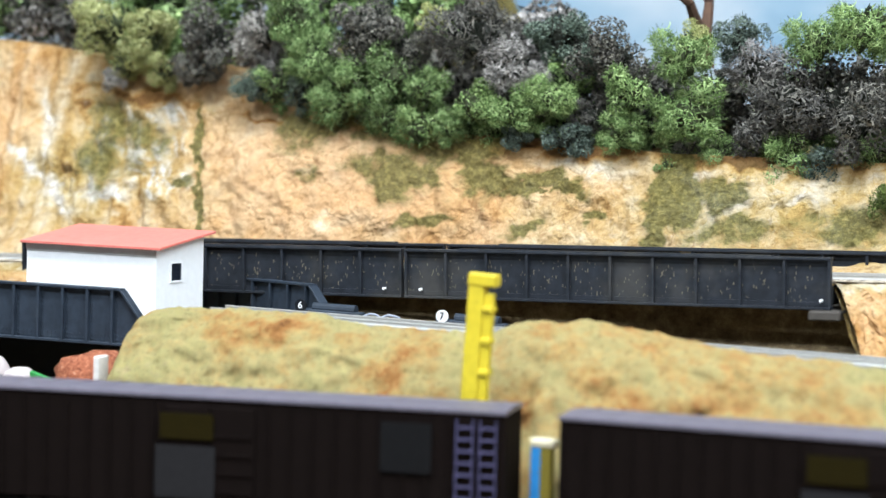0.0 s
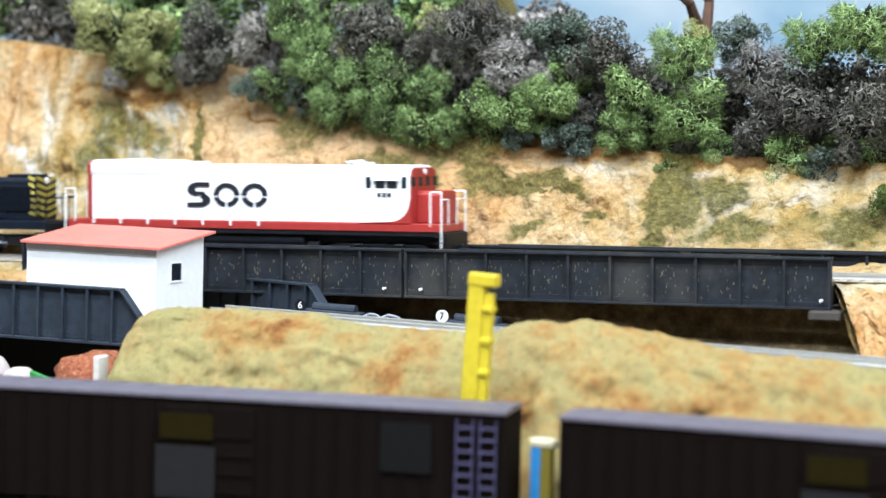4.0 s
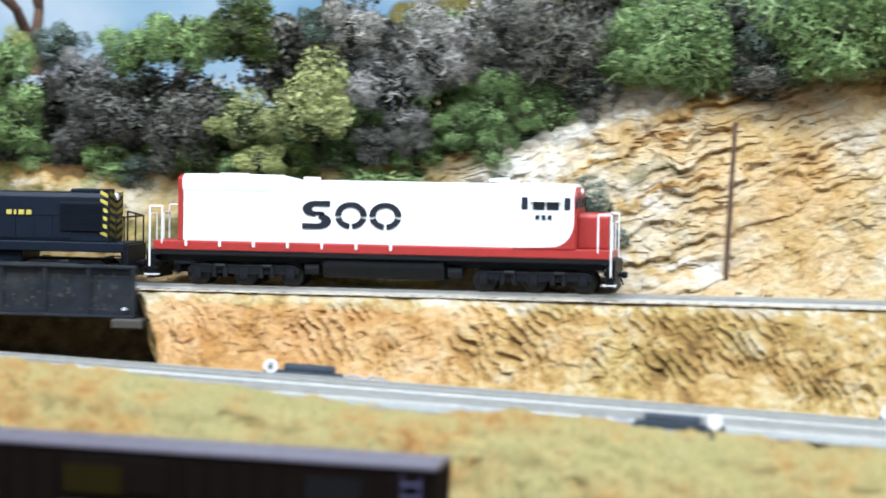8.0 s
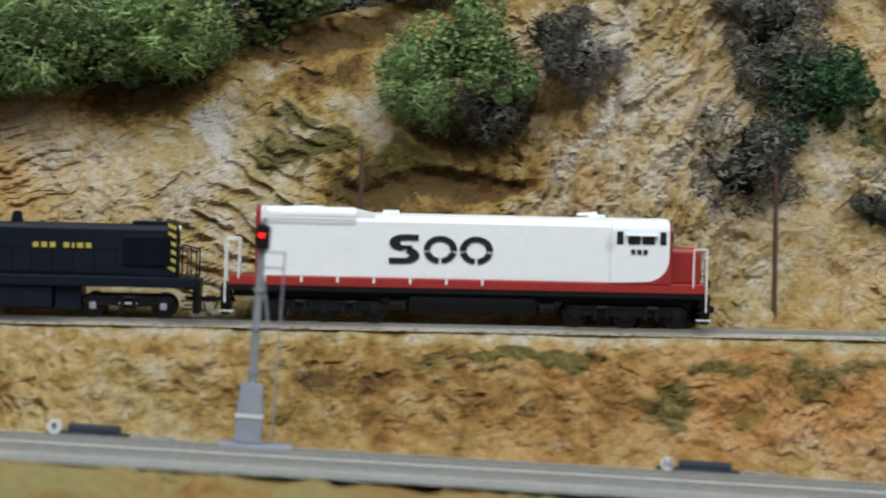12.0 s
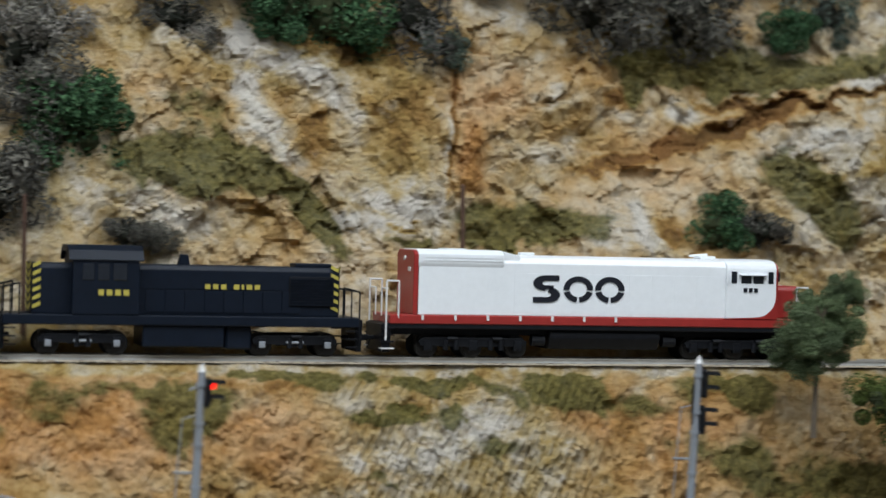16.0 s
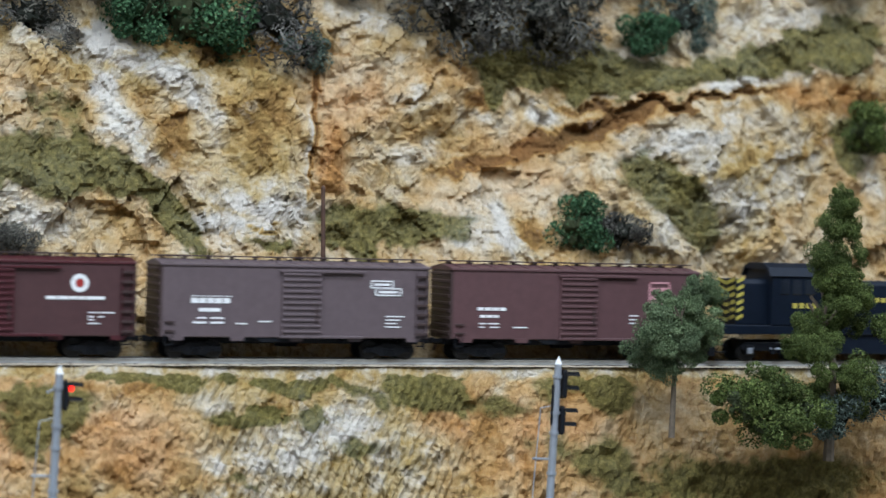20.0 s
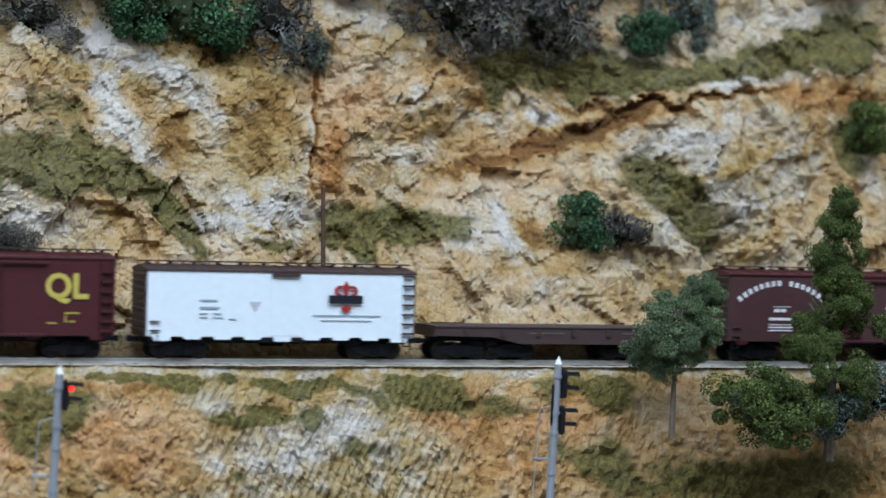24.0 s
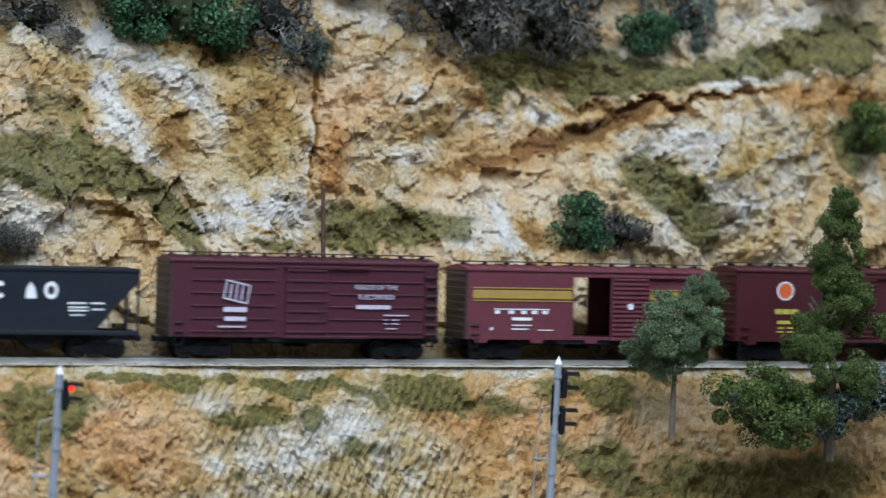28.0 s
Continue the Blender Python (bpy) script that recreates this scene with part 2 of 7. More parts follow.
LEAF_SLATE = foliage("slate_green_lichen", (0.03, 0.042, 0.036), (0.095, 0.13, 0.105), (0.21, 0.26, 0.215))
LEAF_OLIVE = foliage("olive_tree_foam", (0.032, 0.048, 0.012), (0.078, 0.11, 0.027), (0.16, 0.195, 0.06))
# ---- building helpers ----
def link_mesh(name, me, mat, parent=None, label=""):
    if mat is not None and not me.materials:
        me.materials.append(mat)
    ob = new(name, me)
    if parent is not None:
        ob.parent = parent
    if label:
        ob["label"] = label
    return ob


def part(name, bm, mat, parent=None, label="", smooth=False):
    me = bpy.data.meshes.new(name)
    bm.normal_update()
    bm.to_mesh(me)
    bm.free()
    if smooth:
        me.shade_smooth()
    return link_mesh(name, me, mat, parent, label)


def thing(name, m=None, label="", category="", group="", kind=""):
    ob = new(name)
    ob.empty_display_size = 0.01
    if m is not None:
        ob.matrix_basis = m
    return tagged(ob, label, category, group, kind)


def box(x0, x1, y0, y1, z0, z1, bevel=0.0, bm=None, seg=1):
    own = bm is None
    b = bmesh.new()
    bmesh.ops.create_cube(b, size=1.0)
    for v in b.verts:
        v.co = Vector((x0 + (v.co.x + 0.5) * (x1 - x0), y0 + (v.co.y + 0.5) * (y1 - y0), z0 + (v.co.z + 0.5) * (z1 - z0)))
    if bevel:
        bmesh.ops.bevel(b, geom=b.edges[:], offset=bevel, segments=seg, affect="EDGES", profile=0.5)
    if own:
        return b
    return merge(bm, b)


def merge(bm, b):
    me = bpy.data.meshes.new("tmp")
    b.to_mesh(me)
    b.free()
    bm.from_mesh(me)
    bpy.data.meshes.remove(me)
    return bm


def rod(p, q, r, r2=None, seg=8, bm=None, caps=True):
    own = bm is None
    b = bmesh.new()
    p, q = Vector(p), Vector(q)
    bmesh.ops.create_cone(b, cap_ends=caps, segments=seg, radius1=r, radius2=r if r2 is None else r2, depth=(q - p).length)
    m = Matrix.Translation((p + q) / 2) @ (q - p).to_track_quat("Z", "Y").to_matrix().to_4x4()
    bmesh.ops.transform(b, matrix=m, verts=b.verts[:])
    if own:
        return b
    return merge(bm, b)


def prism(pts, y0, y1, bevel=0.0, bm=None):
    """A plate with outline pts in x, z, between y0 and y1."""
    b = bmesh.new()
    f = b.faces.new([b.verts.new((x, y0, z)) for x, z in pts])
    r = bmesh.ops.extrude_face_region(b, geom=[f])
    for v in r["geom"]:
        if isinstance(v, bmesh.types.BMVert):
            v.co.y = y1
    bmesh.ops.recalc_face_normals(b, faces=b.faces[:])
    if bevel:
        bmesh.ops.bevel(b, geom=b.edges[:], offset=bevel, segments=2, affect="EDGES", profile=0.5)
    if bm is None:
        return b
    return merge(bm, b)


def section(pts, x0, x1, bevel=0.0, bm=None):
    """A bar with cross-section pts in y, z, between x0 and x1."""
    b = bmesh.new()
    f = b.faces.new([b.verts.new((x0, y, z)) for y, z in pts])
    r = bmesh.ops.extrude_face_region(b, geom=[f])
    for v in r["geom"]:
        if isinstance(v, bmesh.types.BMVert):
            v.co.x = x1
    bmesh.ops.recalc_face_normals(b, faces=b.faces[:])
    if bevel:
        bmesh.ops.bevel(b, geom=b.edges[:], offset=bevel, segments=2, affect="EDGES", profile=0.5)
    if bm is None:
        return b
    return merge(bm, b)


def arc(cx, cz, r0, r1, a0, a1, y0, y1, n=20, bm=None, sx=1.0):
    """A flat ring piece facing the aisle, from angle a0 to a1 in degrees."""
    out = [(cx + sx * r1 * math.cos(radians(a0 + (a1 - a0) * k / n)), cz + r1 * math.sin(radians(a0 + (a1 - a0) * k / n))) for k in range(n + 1)]
    inn = [(cx + sx * r0 * math.cos(radians(a0 + (a1 - a0) * k / n)), cz + r0 * math.sin(radians(a0 + (a1 - a0) * k / n))) for k in range(n + 1)]
    b = bmesh.new()
    vo = [[b.verts.new((x, y, z)) for x, z in out] for y in (y0, y1)]
    vi = [[b.verts.new((x, y, z)) for x, z in inn] for y in (y0, y1)]
    for k in range(n):
        b.faces.new((vo[0][k], vo[0][k + 1], vi[0][k + 1], vi[0][k]))
        b.faces.new((vo[0][k], vo[1][k], vo[1][k + 1], vo[0][k + 1]))
        b.faces.new((vi[0][k], vi[0][k + 1], vi[1][k + 1], vi[1][k]))
    for k in (0, n):
        b.faces.new((vo[0][k], vi[0][k], vi[1][k], vo[1][k]))
    bmesh.ops.recalc_face_normals(b, faces=b.faces[:])
    if bm is None:
        return b
    return merge(bm, b)


def letters(name, text, size, mat, parent, x, y, z, depth=0.0002, align="CENTER", label="", stretch=1.0, weight=0.0):
    """Raised lettering on a side that faces the aisle."""
    cu = bpy.data.curves.new(name, "FONT")
    cu.body, cu.size, cu.extrude, cu.align_x, cu.align_y, cu.resolution_u = text, size, depth, align, "CENTER", 3
    cu.offset = weight
    tmp = bpy.data.objects.new(name, cu)
    me = bpy.data.meshes.new_from_object(tmp)
    bpy.data.objects.remove(tmp)
    me.transform(pose(x, y, z, 90) @ Matrix.Diagonal((stretch, 1, 1, 1)))
    return link_mesh(name, me, mat, parent, label)


def lerp(table, x):
    return float(np.interp(x, [a for a, _ in table], [b for _, b in table]))


def smooth(a, b, x):
    t = min(1.0, max(0.0, (x - a) / (b - a)))
    return t * t * (3 - 2 * t)


def up(x):
    """Height of the upper rail head."""
    return GRADE * x


def low(x):
    """Height of the lower rail heads."""
    return -0.0505 - 0.0175 * x


def on_grade(x, y, lift=0.0):
    return pose(x, y, up(x) + lift, 0, -TILT, 0)


def sheet(name, xs, vs, shape, mat, kind="structure", label="", chipped=False, category=""):
    """A surface over two runs of numbers; shape gives the place and the values of the attributes."""
    nx, nv = len(xs), len(vs)
    co = np.empty((nx * nv, 3), np.float32)
    extra = np.zeros((nx * nv, 3), np.float32)
    k = 0
    for x in xs:
        for v in vs:
            p, *values = shape(x, v)
            co[k] = p
            extra[k, :len(values)] = values
            k += 1
    i = np.arange(nx * nv).reshape(nx, nv)
    quads = np.stack([i[:-1, :-1], i[1:, :-1], i[1:, 1:], i[:-1, 1:]], -1).reshape(-1, 4)
    me = bpy.data.meshes.new(name)
    me.from_pydata(co.tolist(), [], quads.tolist())
    for j, an in enumerate(("tone", "moss", "warm")):
        at = me.attributes.new(an, "FLOAT", "POINT")
        at.data.foreach_set("value", np.ascontiguousarray(extra[:, j]))
    if not chipped:
        me.shade_smooth()
    ob = link_mesh(name, me, mat)
    return tagged(ob, label, category, kind=kind)
# ---- the land ----
RIM = [(-3.4, 0.06), (-1.4, 0.10), (-0.995, 0.104), (-0.914, 0.094), (-0.84, 0.089), (-0.76, 0.067), (-0.69, 0.054), (-0.55, 0.046), (-0.42, 0.044),
       (-0.325, 0.053), (-0.257, 0.068), (-0.213, 0.099), (-0.12, 0.108), (-0.07, 0.113), (0.0, 0.140), (0.05, 0.157), (0.19, 0.19), (0.34, 0.212),
       (0.53, 0.218), (0.77, 0.245), (0.9, 0.25), (2.4, 0.25)]
# brushed patches on the plaster: x, z, half length, half width, angle, strength
# DABS are lighter or darker washes, the darkest being painted shade of overhangs; SWARD is scattered turf, BLUSH a
# warmer or cooler wash
DABS = [(0.376, 0.178, 0.0229, 0.0064, -1, 0.26), (0.416, 0.167, 0.0361, 0.0079, -19, 0.26), (0.397, 0.147, 0.0080, 0.0081, 4, 0.42), (0.404, 0.132, 0.0136, 0.0088, -7, 0.32), (0.443, 0.143, 0.0183, 0.0071, -12, 0.20), (0.418, 0.115, 0.0146, 0.0052, -34, 0.28), (0.471, 0.094, 0.0055, 0.0220, -94, 0.20),
    (0.510, 0.126, 0.0143, 0.0032, -95, 0.28), (0.358, 0.075, 0.0206, 0.0088, 3, 0.22), (0.461, 0.078, 0.0187, 0.0067, 3, 0.22), (0.492, 0.084, 0.0143, 0.0077, 3, 0.18), (0.546, 0.203, 0.0238, 0.0101, 5, 0.20), (0.576, 0.127, 0.0212, 0.0061, 26, 0.16), (0.548, 0.171, 0.0245, 0.0063, 18, 0.14)]
# the strongest minus rows paint an overhang line and the brown shade below it
DABS += [(0.574, 0.157, 0.0279, 0.0045, 13, 0.16), (0.435, 0.121, 0.0168, 0.0088, -88, -0.20), (0.481, 0.144, 0.0193, 0.0223, 4, -0.13), (0.476, 0.113, 0.0191, 0.0124, 3, -0.08), (0.524, 0.120, 0.0193, 0.0090, -100, -0.24), (0.458, 0.175, 0.0479, 0.0059, 1, -0.20), (0.510, 0.185, 0.0133, 0.0099, 4, -0.10),
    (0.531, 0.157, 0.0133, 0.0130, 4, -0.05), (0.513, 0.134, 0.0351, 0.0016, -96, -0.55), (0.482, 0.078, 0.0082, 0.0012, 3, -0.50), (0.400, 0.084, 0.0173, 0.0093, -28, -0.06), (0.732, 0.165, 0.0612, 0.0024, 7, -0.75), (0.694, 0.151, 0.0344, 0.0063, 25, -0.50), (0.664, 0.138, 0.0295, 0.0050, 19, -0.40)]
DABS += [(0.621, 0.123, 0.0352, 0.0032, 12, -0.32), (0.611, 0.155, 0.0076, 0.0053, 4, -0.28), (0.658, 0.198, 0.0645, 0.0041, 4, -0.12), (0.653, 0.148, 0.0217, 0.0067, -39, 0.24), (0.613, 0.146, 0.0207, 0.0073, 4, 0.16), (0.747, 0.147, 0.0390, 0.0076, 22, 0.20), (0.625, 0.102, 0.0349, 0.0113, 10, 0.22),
    (0.683, 0.124, 0.0368, 0.0057, 16, 0.12), (0.599, 0.079, 0.0150, 0.0094, 3, 0.22), (0.624, 0.084, 0.0081, 0.0108, 3, 0.30), (0.638, 0.085, 0.0075, 0.0102, 3, -0.20), (0.781, 0.114, 0.0474, 0.0155, 36, 0.15), (0.717, 0.092, 0.0078, 0.0131, 3, 0.20), (0.823, 0.222, 0.0390, 0.0096, 5, 0.16)]
DABS += [(0.789, 0.180, 0.0389, 0.0031, 10, 0.24), (0.859, 0.131, 0.0093, 0.0246, 3, 0.26), (0.779, 0.061, 0.0347, 0.0181, 27, 0.20), (0.710, 0.210, 0.0147, 0.0106, 4, 0.16), (0.837, 0.174, 0.0431, 0.0092, 6, -0.20), (0.867, 0.170, 0.0157, 0.0108, 4, -0.15), (0.589, 0.171, 0.0137, 0.0100, 4, -0.05),
    (0.731, 0.114, 0.0124, 0.0076, -45, -0.10), (0.654, 0.066, 0.0421, 0.0031, 11, -0.10), (0.824, 0.143, 0.0246, 0.0050, 32, -0.12), (0.767, 0.158, 0.0273, 0.0026, 16, -0.20), (0.769, 0.130, 0.0315, 0.0025, 24, -0.15), (0.728, 0.139, 0.0230, 0.0019, 21, -0.15), (0.795, 0.128, 0.0281, 0.0019, 34, -0.18)]
SWARD = [(0.359, 0.106, 0.0339, 0.0127, -5, 0.95), (0.408, 0.102, 0.0246, 0.0076, -35, 0.95), (0.434, 0.079, 0.0201, 0.0070, -57, 0.95), (0.369, 0.137, 0.0188, 0.0111, 4, 0.55), (0.485, 0.069, 0.0141, 0.0030, 3, 0.80), (0.558, 0.082, 0.0410, 0.0112, 3, 0.85), (0.382, 0.156, 0.0092, 0.0044, 4, 0.40),
    (0.653, 0.186, 0.0405, 0.0132, 1, 0.95), (0.621, 0.165, 0.0087, 0.0052, -97, 1.10), (0.638, 0.169, 0.0176, 0.0047, 4, 0.75), (0.691, 0.181, 0.0391, 0.0070, -1, 0.85), (0.730, 0.178, 0.0568, 0.0054, 11, 0.70), (0.823, 0.201, 0.0524, 0.0111, 13, 0.90), (0.854, 0.199, 0.0177, 0.0066, 4, 1.10)]
SWARD += [(0.713, 0.116, 0.0199, 0.0126, -28, 0.80), (0.736, 0.096, 0.0201, 0.0115, -62, 0.75), (0.847, 0.147, 0.0148, 0.0104, -90, 0.95), (0.866, 0.156, 0.0094, 0.0107, 4, 0.95), (0.529, 0.069, 0.0129, 0.0049, 3, 0.70), (0.862, 0.222, 0.0159, 0.0186, 4, 0.50), (0.592, 0.048, 0.1318, 0.0074, 2, 0.30)]
BLUSH = [(0.537, 0.158, 0.0273, 0.0190, 13, 0.50), (0.615, 0.105, 0.0417, 0.0126, 10, 0.40), (0.524, 0.120, 0.0190, 0.0098, -95, 0.50), (0.639, 0.135, 0.0501, 0.0096, 13, 0.20), (0.837, 0.174, 0.0426, 0.0093, 4, 0.35), (0.404, 0.167, 0.0611, 0.0194, -6, -0.30), (0.471, 0.088, 0.0377, 0.0183, 3, -0.30),
    (0.767, 0.116, 0.0628, 0.0278, 28, -0.30), (0.481, 0.141, 0.0257, 0.0317, 4, -0.15), (0.651, 0.147, 0.0254, 0.0095, -28, -0.30)]
DABS_WEST = [(-0.957, 0.076, 0.0187, 0.0040, -68, 0.24), (-0.963, 0.036, 0.0102, 0.0039, -14, 0.30), (-0.947, 0.025, 0.0162, 0.0027, -45, 0.30), (-0.923, 0.010, 0.0159, 0.0031, -45, 0.30), (-0.946, 0.055, 0.0170, 0.0038, -63, 0.20), (-0.819, 0.082, 0.0218, 0.0093, 8, 0.20), (-0.682, 0.054, 0.0138, 0.0046, 1, 0.22),
    (-0.578, 0.039, 0.0195, 0.0081, 2, 0.13), (-0.460, 0.031, 0.0296, 0.0079, 12, 0.11), (-0.435, 0.019, 0.0118, 0.0087, 2, 0.10), (-0.511, 0.021, 0.0124, 0.0072, 2, 0.12), (-0.730, 0.004, 0.0091, 0.0058, 2, 0.16), (-0.747, 0.001, 0.0050, 0.0029, 2, 0.30), (-0.764, 0.032, 0.0072, 0.0023, 2, 0.25)]
# the thin minus rows paint the brown shadow beneath the brow bushes
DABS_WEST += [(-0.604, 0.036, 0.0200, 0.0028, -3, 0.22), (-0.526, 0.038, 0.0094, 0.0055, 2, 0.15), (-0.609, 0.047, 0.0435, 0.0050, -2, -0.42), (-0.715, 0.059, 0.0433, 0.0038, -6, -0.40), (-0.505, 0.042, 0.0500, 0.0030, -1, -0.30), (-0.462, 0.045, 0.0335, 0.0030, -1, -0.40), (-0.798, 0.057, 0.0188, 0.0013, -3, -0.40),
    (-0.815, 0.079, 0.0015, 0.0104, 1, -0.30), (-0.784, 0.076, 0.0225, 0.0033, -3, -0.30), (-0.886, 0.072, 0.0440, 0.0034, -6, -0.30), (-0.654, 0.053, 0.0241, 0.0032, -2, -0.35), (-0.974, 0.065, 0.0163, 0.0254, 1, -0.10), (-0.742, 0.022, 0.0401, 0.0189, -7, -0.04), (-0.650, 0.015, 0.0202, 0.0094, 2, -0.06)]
DABS_WEST += [(-0.916, 0.054, 0.0070, 0.0021, -58, 0.21), (-0.911, 0.032, 0.0062, 0.0018, -67, 0.30), (-0.901, 0.018, 0.0081, 0.0016, -58, 0.39), (-0.905, 0.052, 0.0082, 0.0016, -61, 0.33), (-0.904, 0.041, 0.0091, 0.0020, -60, 0.39), (-0.893, 0.014, 0.0071, 0.0023, -54, 0.41), (-0.897, 0.059, 0.0057, 0.0018, -67, 0.30),
    (-0.893, 0.039, 0.0078, 0.0018, -52, 0.33), (-0.886, 0.014, 0.0080, 0.0025, -64, 0.42), (-0.891, 0.059, 0.0089, 0.0026, -65, 0.33), (-0.885, 0.040, 0.0093, 0.0020, -50, 0.21), (-0.876, 0.013, 0.0057, 0.0022, -53, 0.23), (-0.884, 0.052, 0.0092, 0.0015, -58, 0.21), (-0.877, 0.039, 0.0093, 0.0025, -56, 0.42)]
DABS_WEST += [(-0.875, 0.023, 0.0082, 0.0014, -48, 0.29), (-0.876, 0.059, 0.0056, 0.0023, -51, 0.41), (-0.868, 0.038, 0.0072, 0.0020, -59, 0.33), (-0.864, 0.018, 0.0094, 0.0019, -54, 0.36), (-0.870, 0.058, 0.0097, 0.0020, -57, 0.20), (-0.863, 0.036, 0.0053, 0.0021, -59, 0.21), (-0.857, 0.020, 0.0080, 0.0018, -61, 0.36),
    (-0.864, 0.060, 0.0086, 0.0024, -50, 0.30), (-0.855, 0.039, 0.0070, 0.0017, -53, 0.33), (-0.852, 0.021, 0.0085, 0.0014, -57, 0.36), (-0.854, 0.059, 0.0092, 0.0016, -49, 0.30), (-0.847, 0.042, 0.0064, 0.0018, -64, 0.30), (-0.841, 0.023, 0.0064, 0.0022, -65, 0.30), (-0.921, 0.060, 0.0105, 0.0024, -47, -0.30)]
DABS_WEST += [(-0.918, 0.026, 0.0103, 0.0024, -47, -0.30), (-0.881, 0.003, 0.0100, 0.0024, -47, -0.30)]
SWARD_WEST = [(-0.835, 0.028, 0.0352, 0.0019, -77, 0.95), (-0.844, 0.021, 0.0045, 0.0027, 2, 1.00), (-0.771, 0.051, 0.0169, 0.0084, -7, 0.41), (-0.763, 0.029, 0.0094, 0.0053, 2, 0.37), (-0.712, 0.032, 0.0220, 0.0092, -15, 0.41), (-0.695, 0.025, 0.0138, 0.0032, 2, 0.41), (-0.665, 0.038, 0.0247, 0.0067, -12, 0.44),
    (-0.652, 0.025, 0.0135, 0.0070, 2, 0.37), (-0.619, 0.027, 0.0182, 0.0044, 2, 0.48), (-0.605, 0.026, 0.0164, 0.0044, 2, 0.41), (-0.685, 0.005, 0.0157, 0.0025, 2, 0.44), (-0.625, 0.003, 0.0086, 0.0037, 2, 0.58), (-0.584, 0.012, 0.0058, 0.0037, 2, 0.58), (-0.542, 0.019, 0.0120, 0.0091, 2, 0.78)]
SWARD_WEST += [(-0.542, 0.037, 0.0076, 0.0123, 2, 0.61), (-0.513, 0.026, 0.0106, 0.0078, 2, 0.48), (-0.521, 0.008, 0.0249, 0.0078, 2, 0.27), (-0.475, 0.007, 0.0302, 0.0070, 2, 0.29), (-0.434, 0.012, 0.0118, 0.0087, 2, 0.34), (-0.882, 0.043, 0.0231, 0.0278, 2, 0.30), (-0.908, 0.039, 0.0117, 0.0210, 2, 0.28),
    (-0.548, -0.000, 0.0050, 0.0048, 2, 0.61), (-0.743, 0.057, 0.0182, 0.0052, -3, 0.41), (-0.663, 0.048, 0.0208, 0.0044, -3, 0.48)]
BLUSH_WEST = [(-0.893, 0.030, 0.0541, 0.0311, 2, -0.35), (-0.742, 0.022, 0.0612, 0.0256, -2, 0.30), (-0.970, 0.058, 0.0203, 0.0325, 1, 0.30), (-0.492, 0.021, 0.0613, 0.0179, 2, -0.25), (-0.944, 0.015, 0.0237, 0.0210, 2, -0.20)]
DABS_MID = [(0.041, 0.141, 0.0503, 0.0091, 8, -0.42), (-0.040, 0.113, 0.0435, 0.0149, 23, -0.46), (0.119, 0.098, 0.0320, 0.0077, -5, -0.36), (0.119, 0.070, 0.0377, 0.0058, 5, -0.55), (0.061, 0.060, 0.0144, 0.0114, 3, -0.30), (0.081, 0.075, 0.0116, 0.0116, 3, -0.20), (-0.004, 0.096, 0.0117, 0.0145, -67, 0.14),
    (-0.009, 0.085, 0.0175, 0.0040, -47, 0.18), (0.024, 0.125, 0.0117, 0.0060, 3, 0.15), (0.183, 0.098, 0.0333, 0.0040, 49, 0.20), (0.213, 0.123, 0.0370, 0.0104, 60, 0.08), (0.227, 0.086, 0.0242, 0.0074, 60, 0.10), (0.201, 0.153, 0.0090, 0.0153, 3, 0.10), (0.165, 0.112, 0.0177, 0.0119, 3, -0.12)]
DABS_MID += [(0.070, 0.069, 0.0173, 0.0075, 3, -0.16), (0.110, 0.081, 0.0116, 0.0020, 3, 0.25), (0.134, 0.005, 0.0170, 0.0055, 3, 0.10), (0.197, 0.010, 0.0171, 0.0083, 3, 0.20), (0.092, 0.088, 0.0173, 0.0088, -17, 0.08)]
SWARD_MID = [(0.034, 0.102, 0.0117, 0.0047, 3, 0.80), (0.033, 0.082, 0.0104, 0.0087, 3, 1.00), (0.056, 0.089, 0.0105, 0.0076, 3, 1.00), (0.072, 0.100, 0.0047, 0.0088, 3, 0.30), (0.200, 0.046, 0.0104, 0.0068, 3, 0.90), (0.020, 0.084, 0.0087, 0.0116, 3, 0.60), (0.183, 0.046, 0.0144, 0.0085, 3, 0.50),
    (0.142, 0.064, 0.0174, 0.0040, 3, 0.30)]
DABS_NEAR = [(-0.209, 0.087, 0.0372, 0.0077, 18, 0.20), (-0.252, 0.068, 0.0257, 0.0078, 28, 0.20), (-0.259, 0.050, 0.0316, 0.0077, 17, 0.17), (-0.242, 0.025, 0.0230, 0.0170, 3, 0.10), (-0.166, 0.091, 0.0313, 0.0035, 12, -0.30), (-0.182, 0.070, 0.0339, 0.0053, 25, -0.05), (-0.189, 0.010, 0.0256, 0.0019, -22, -0.20),
    (-0.161, 0.006, 0.0168, 0.0044, -17, 0.20), (-0.301, 0.060, 0.0263, 0.0030, 14, -0.35), (-0.202, 0.066, 0.0340, 0.0015, 25, -0.40), (-0.178, 0.047, 0.0308, 0.0014, 25, -0.35)]
SWARD_NEAR = [(-0.187, 0.056, 0.0198, 0.0046, 12, 0.50), (-0.167, 0.022, 0.0168, 0.0084, 3, 0.40), (-0.519, 0.029, 0.0127, 0.0061, 2, 0.30)]
DABS_EAST = [(0.092, 0.064, 0.0256, 0.0171, 3, -0.26), (0.121, 0.080, 0.0285, 0.0172, 3, -0.30), (0.069, 0.077, 0.0114, 0.0172, 3, -0.12), (0.115, 0.048, 0.0282, 0.0112, 3, -0.22), (0.048, 0.120, 0.0264, 0.0088, 18, -0.30)]
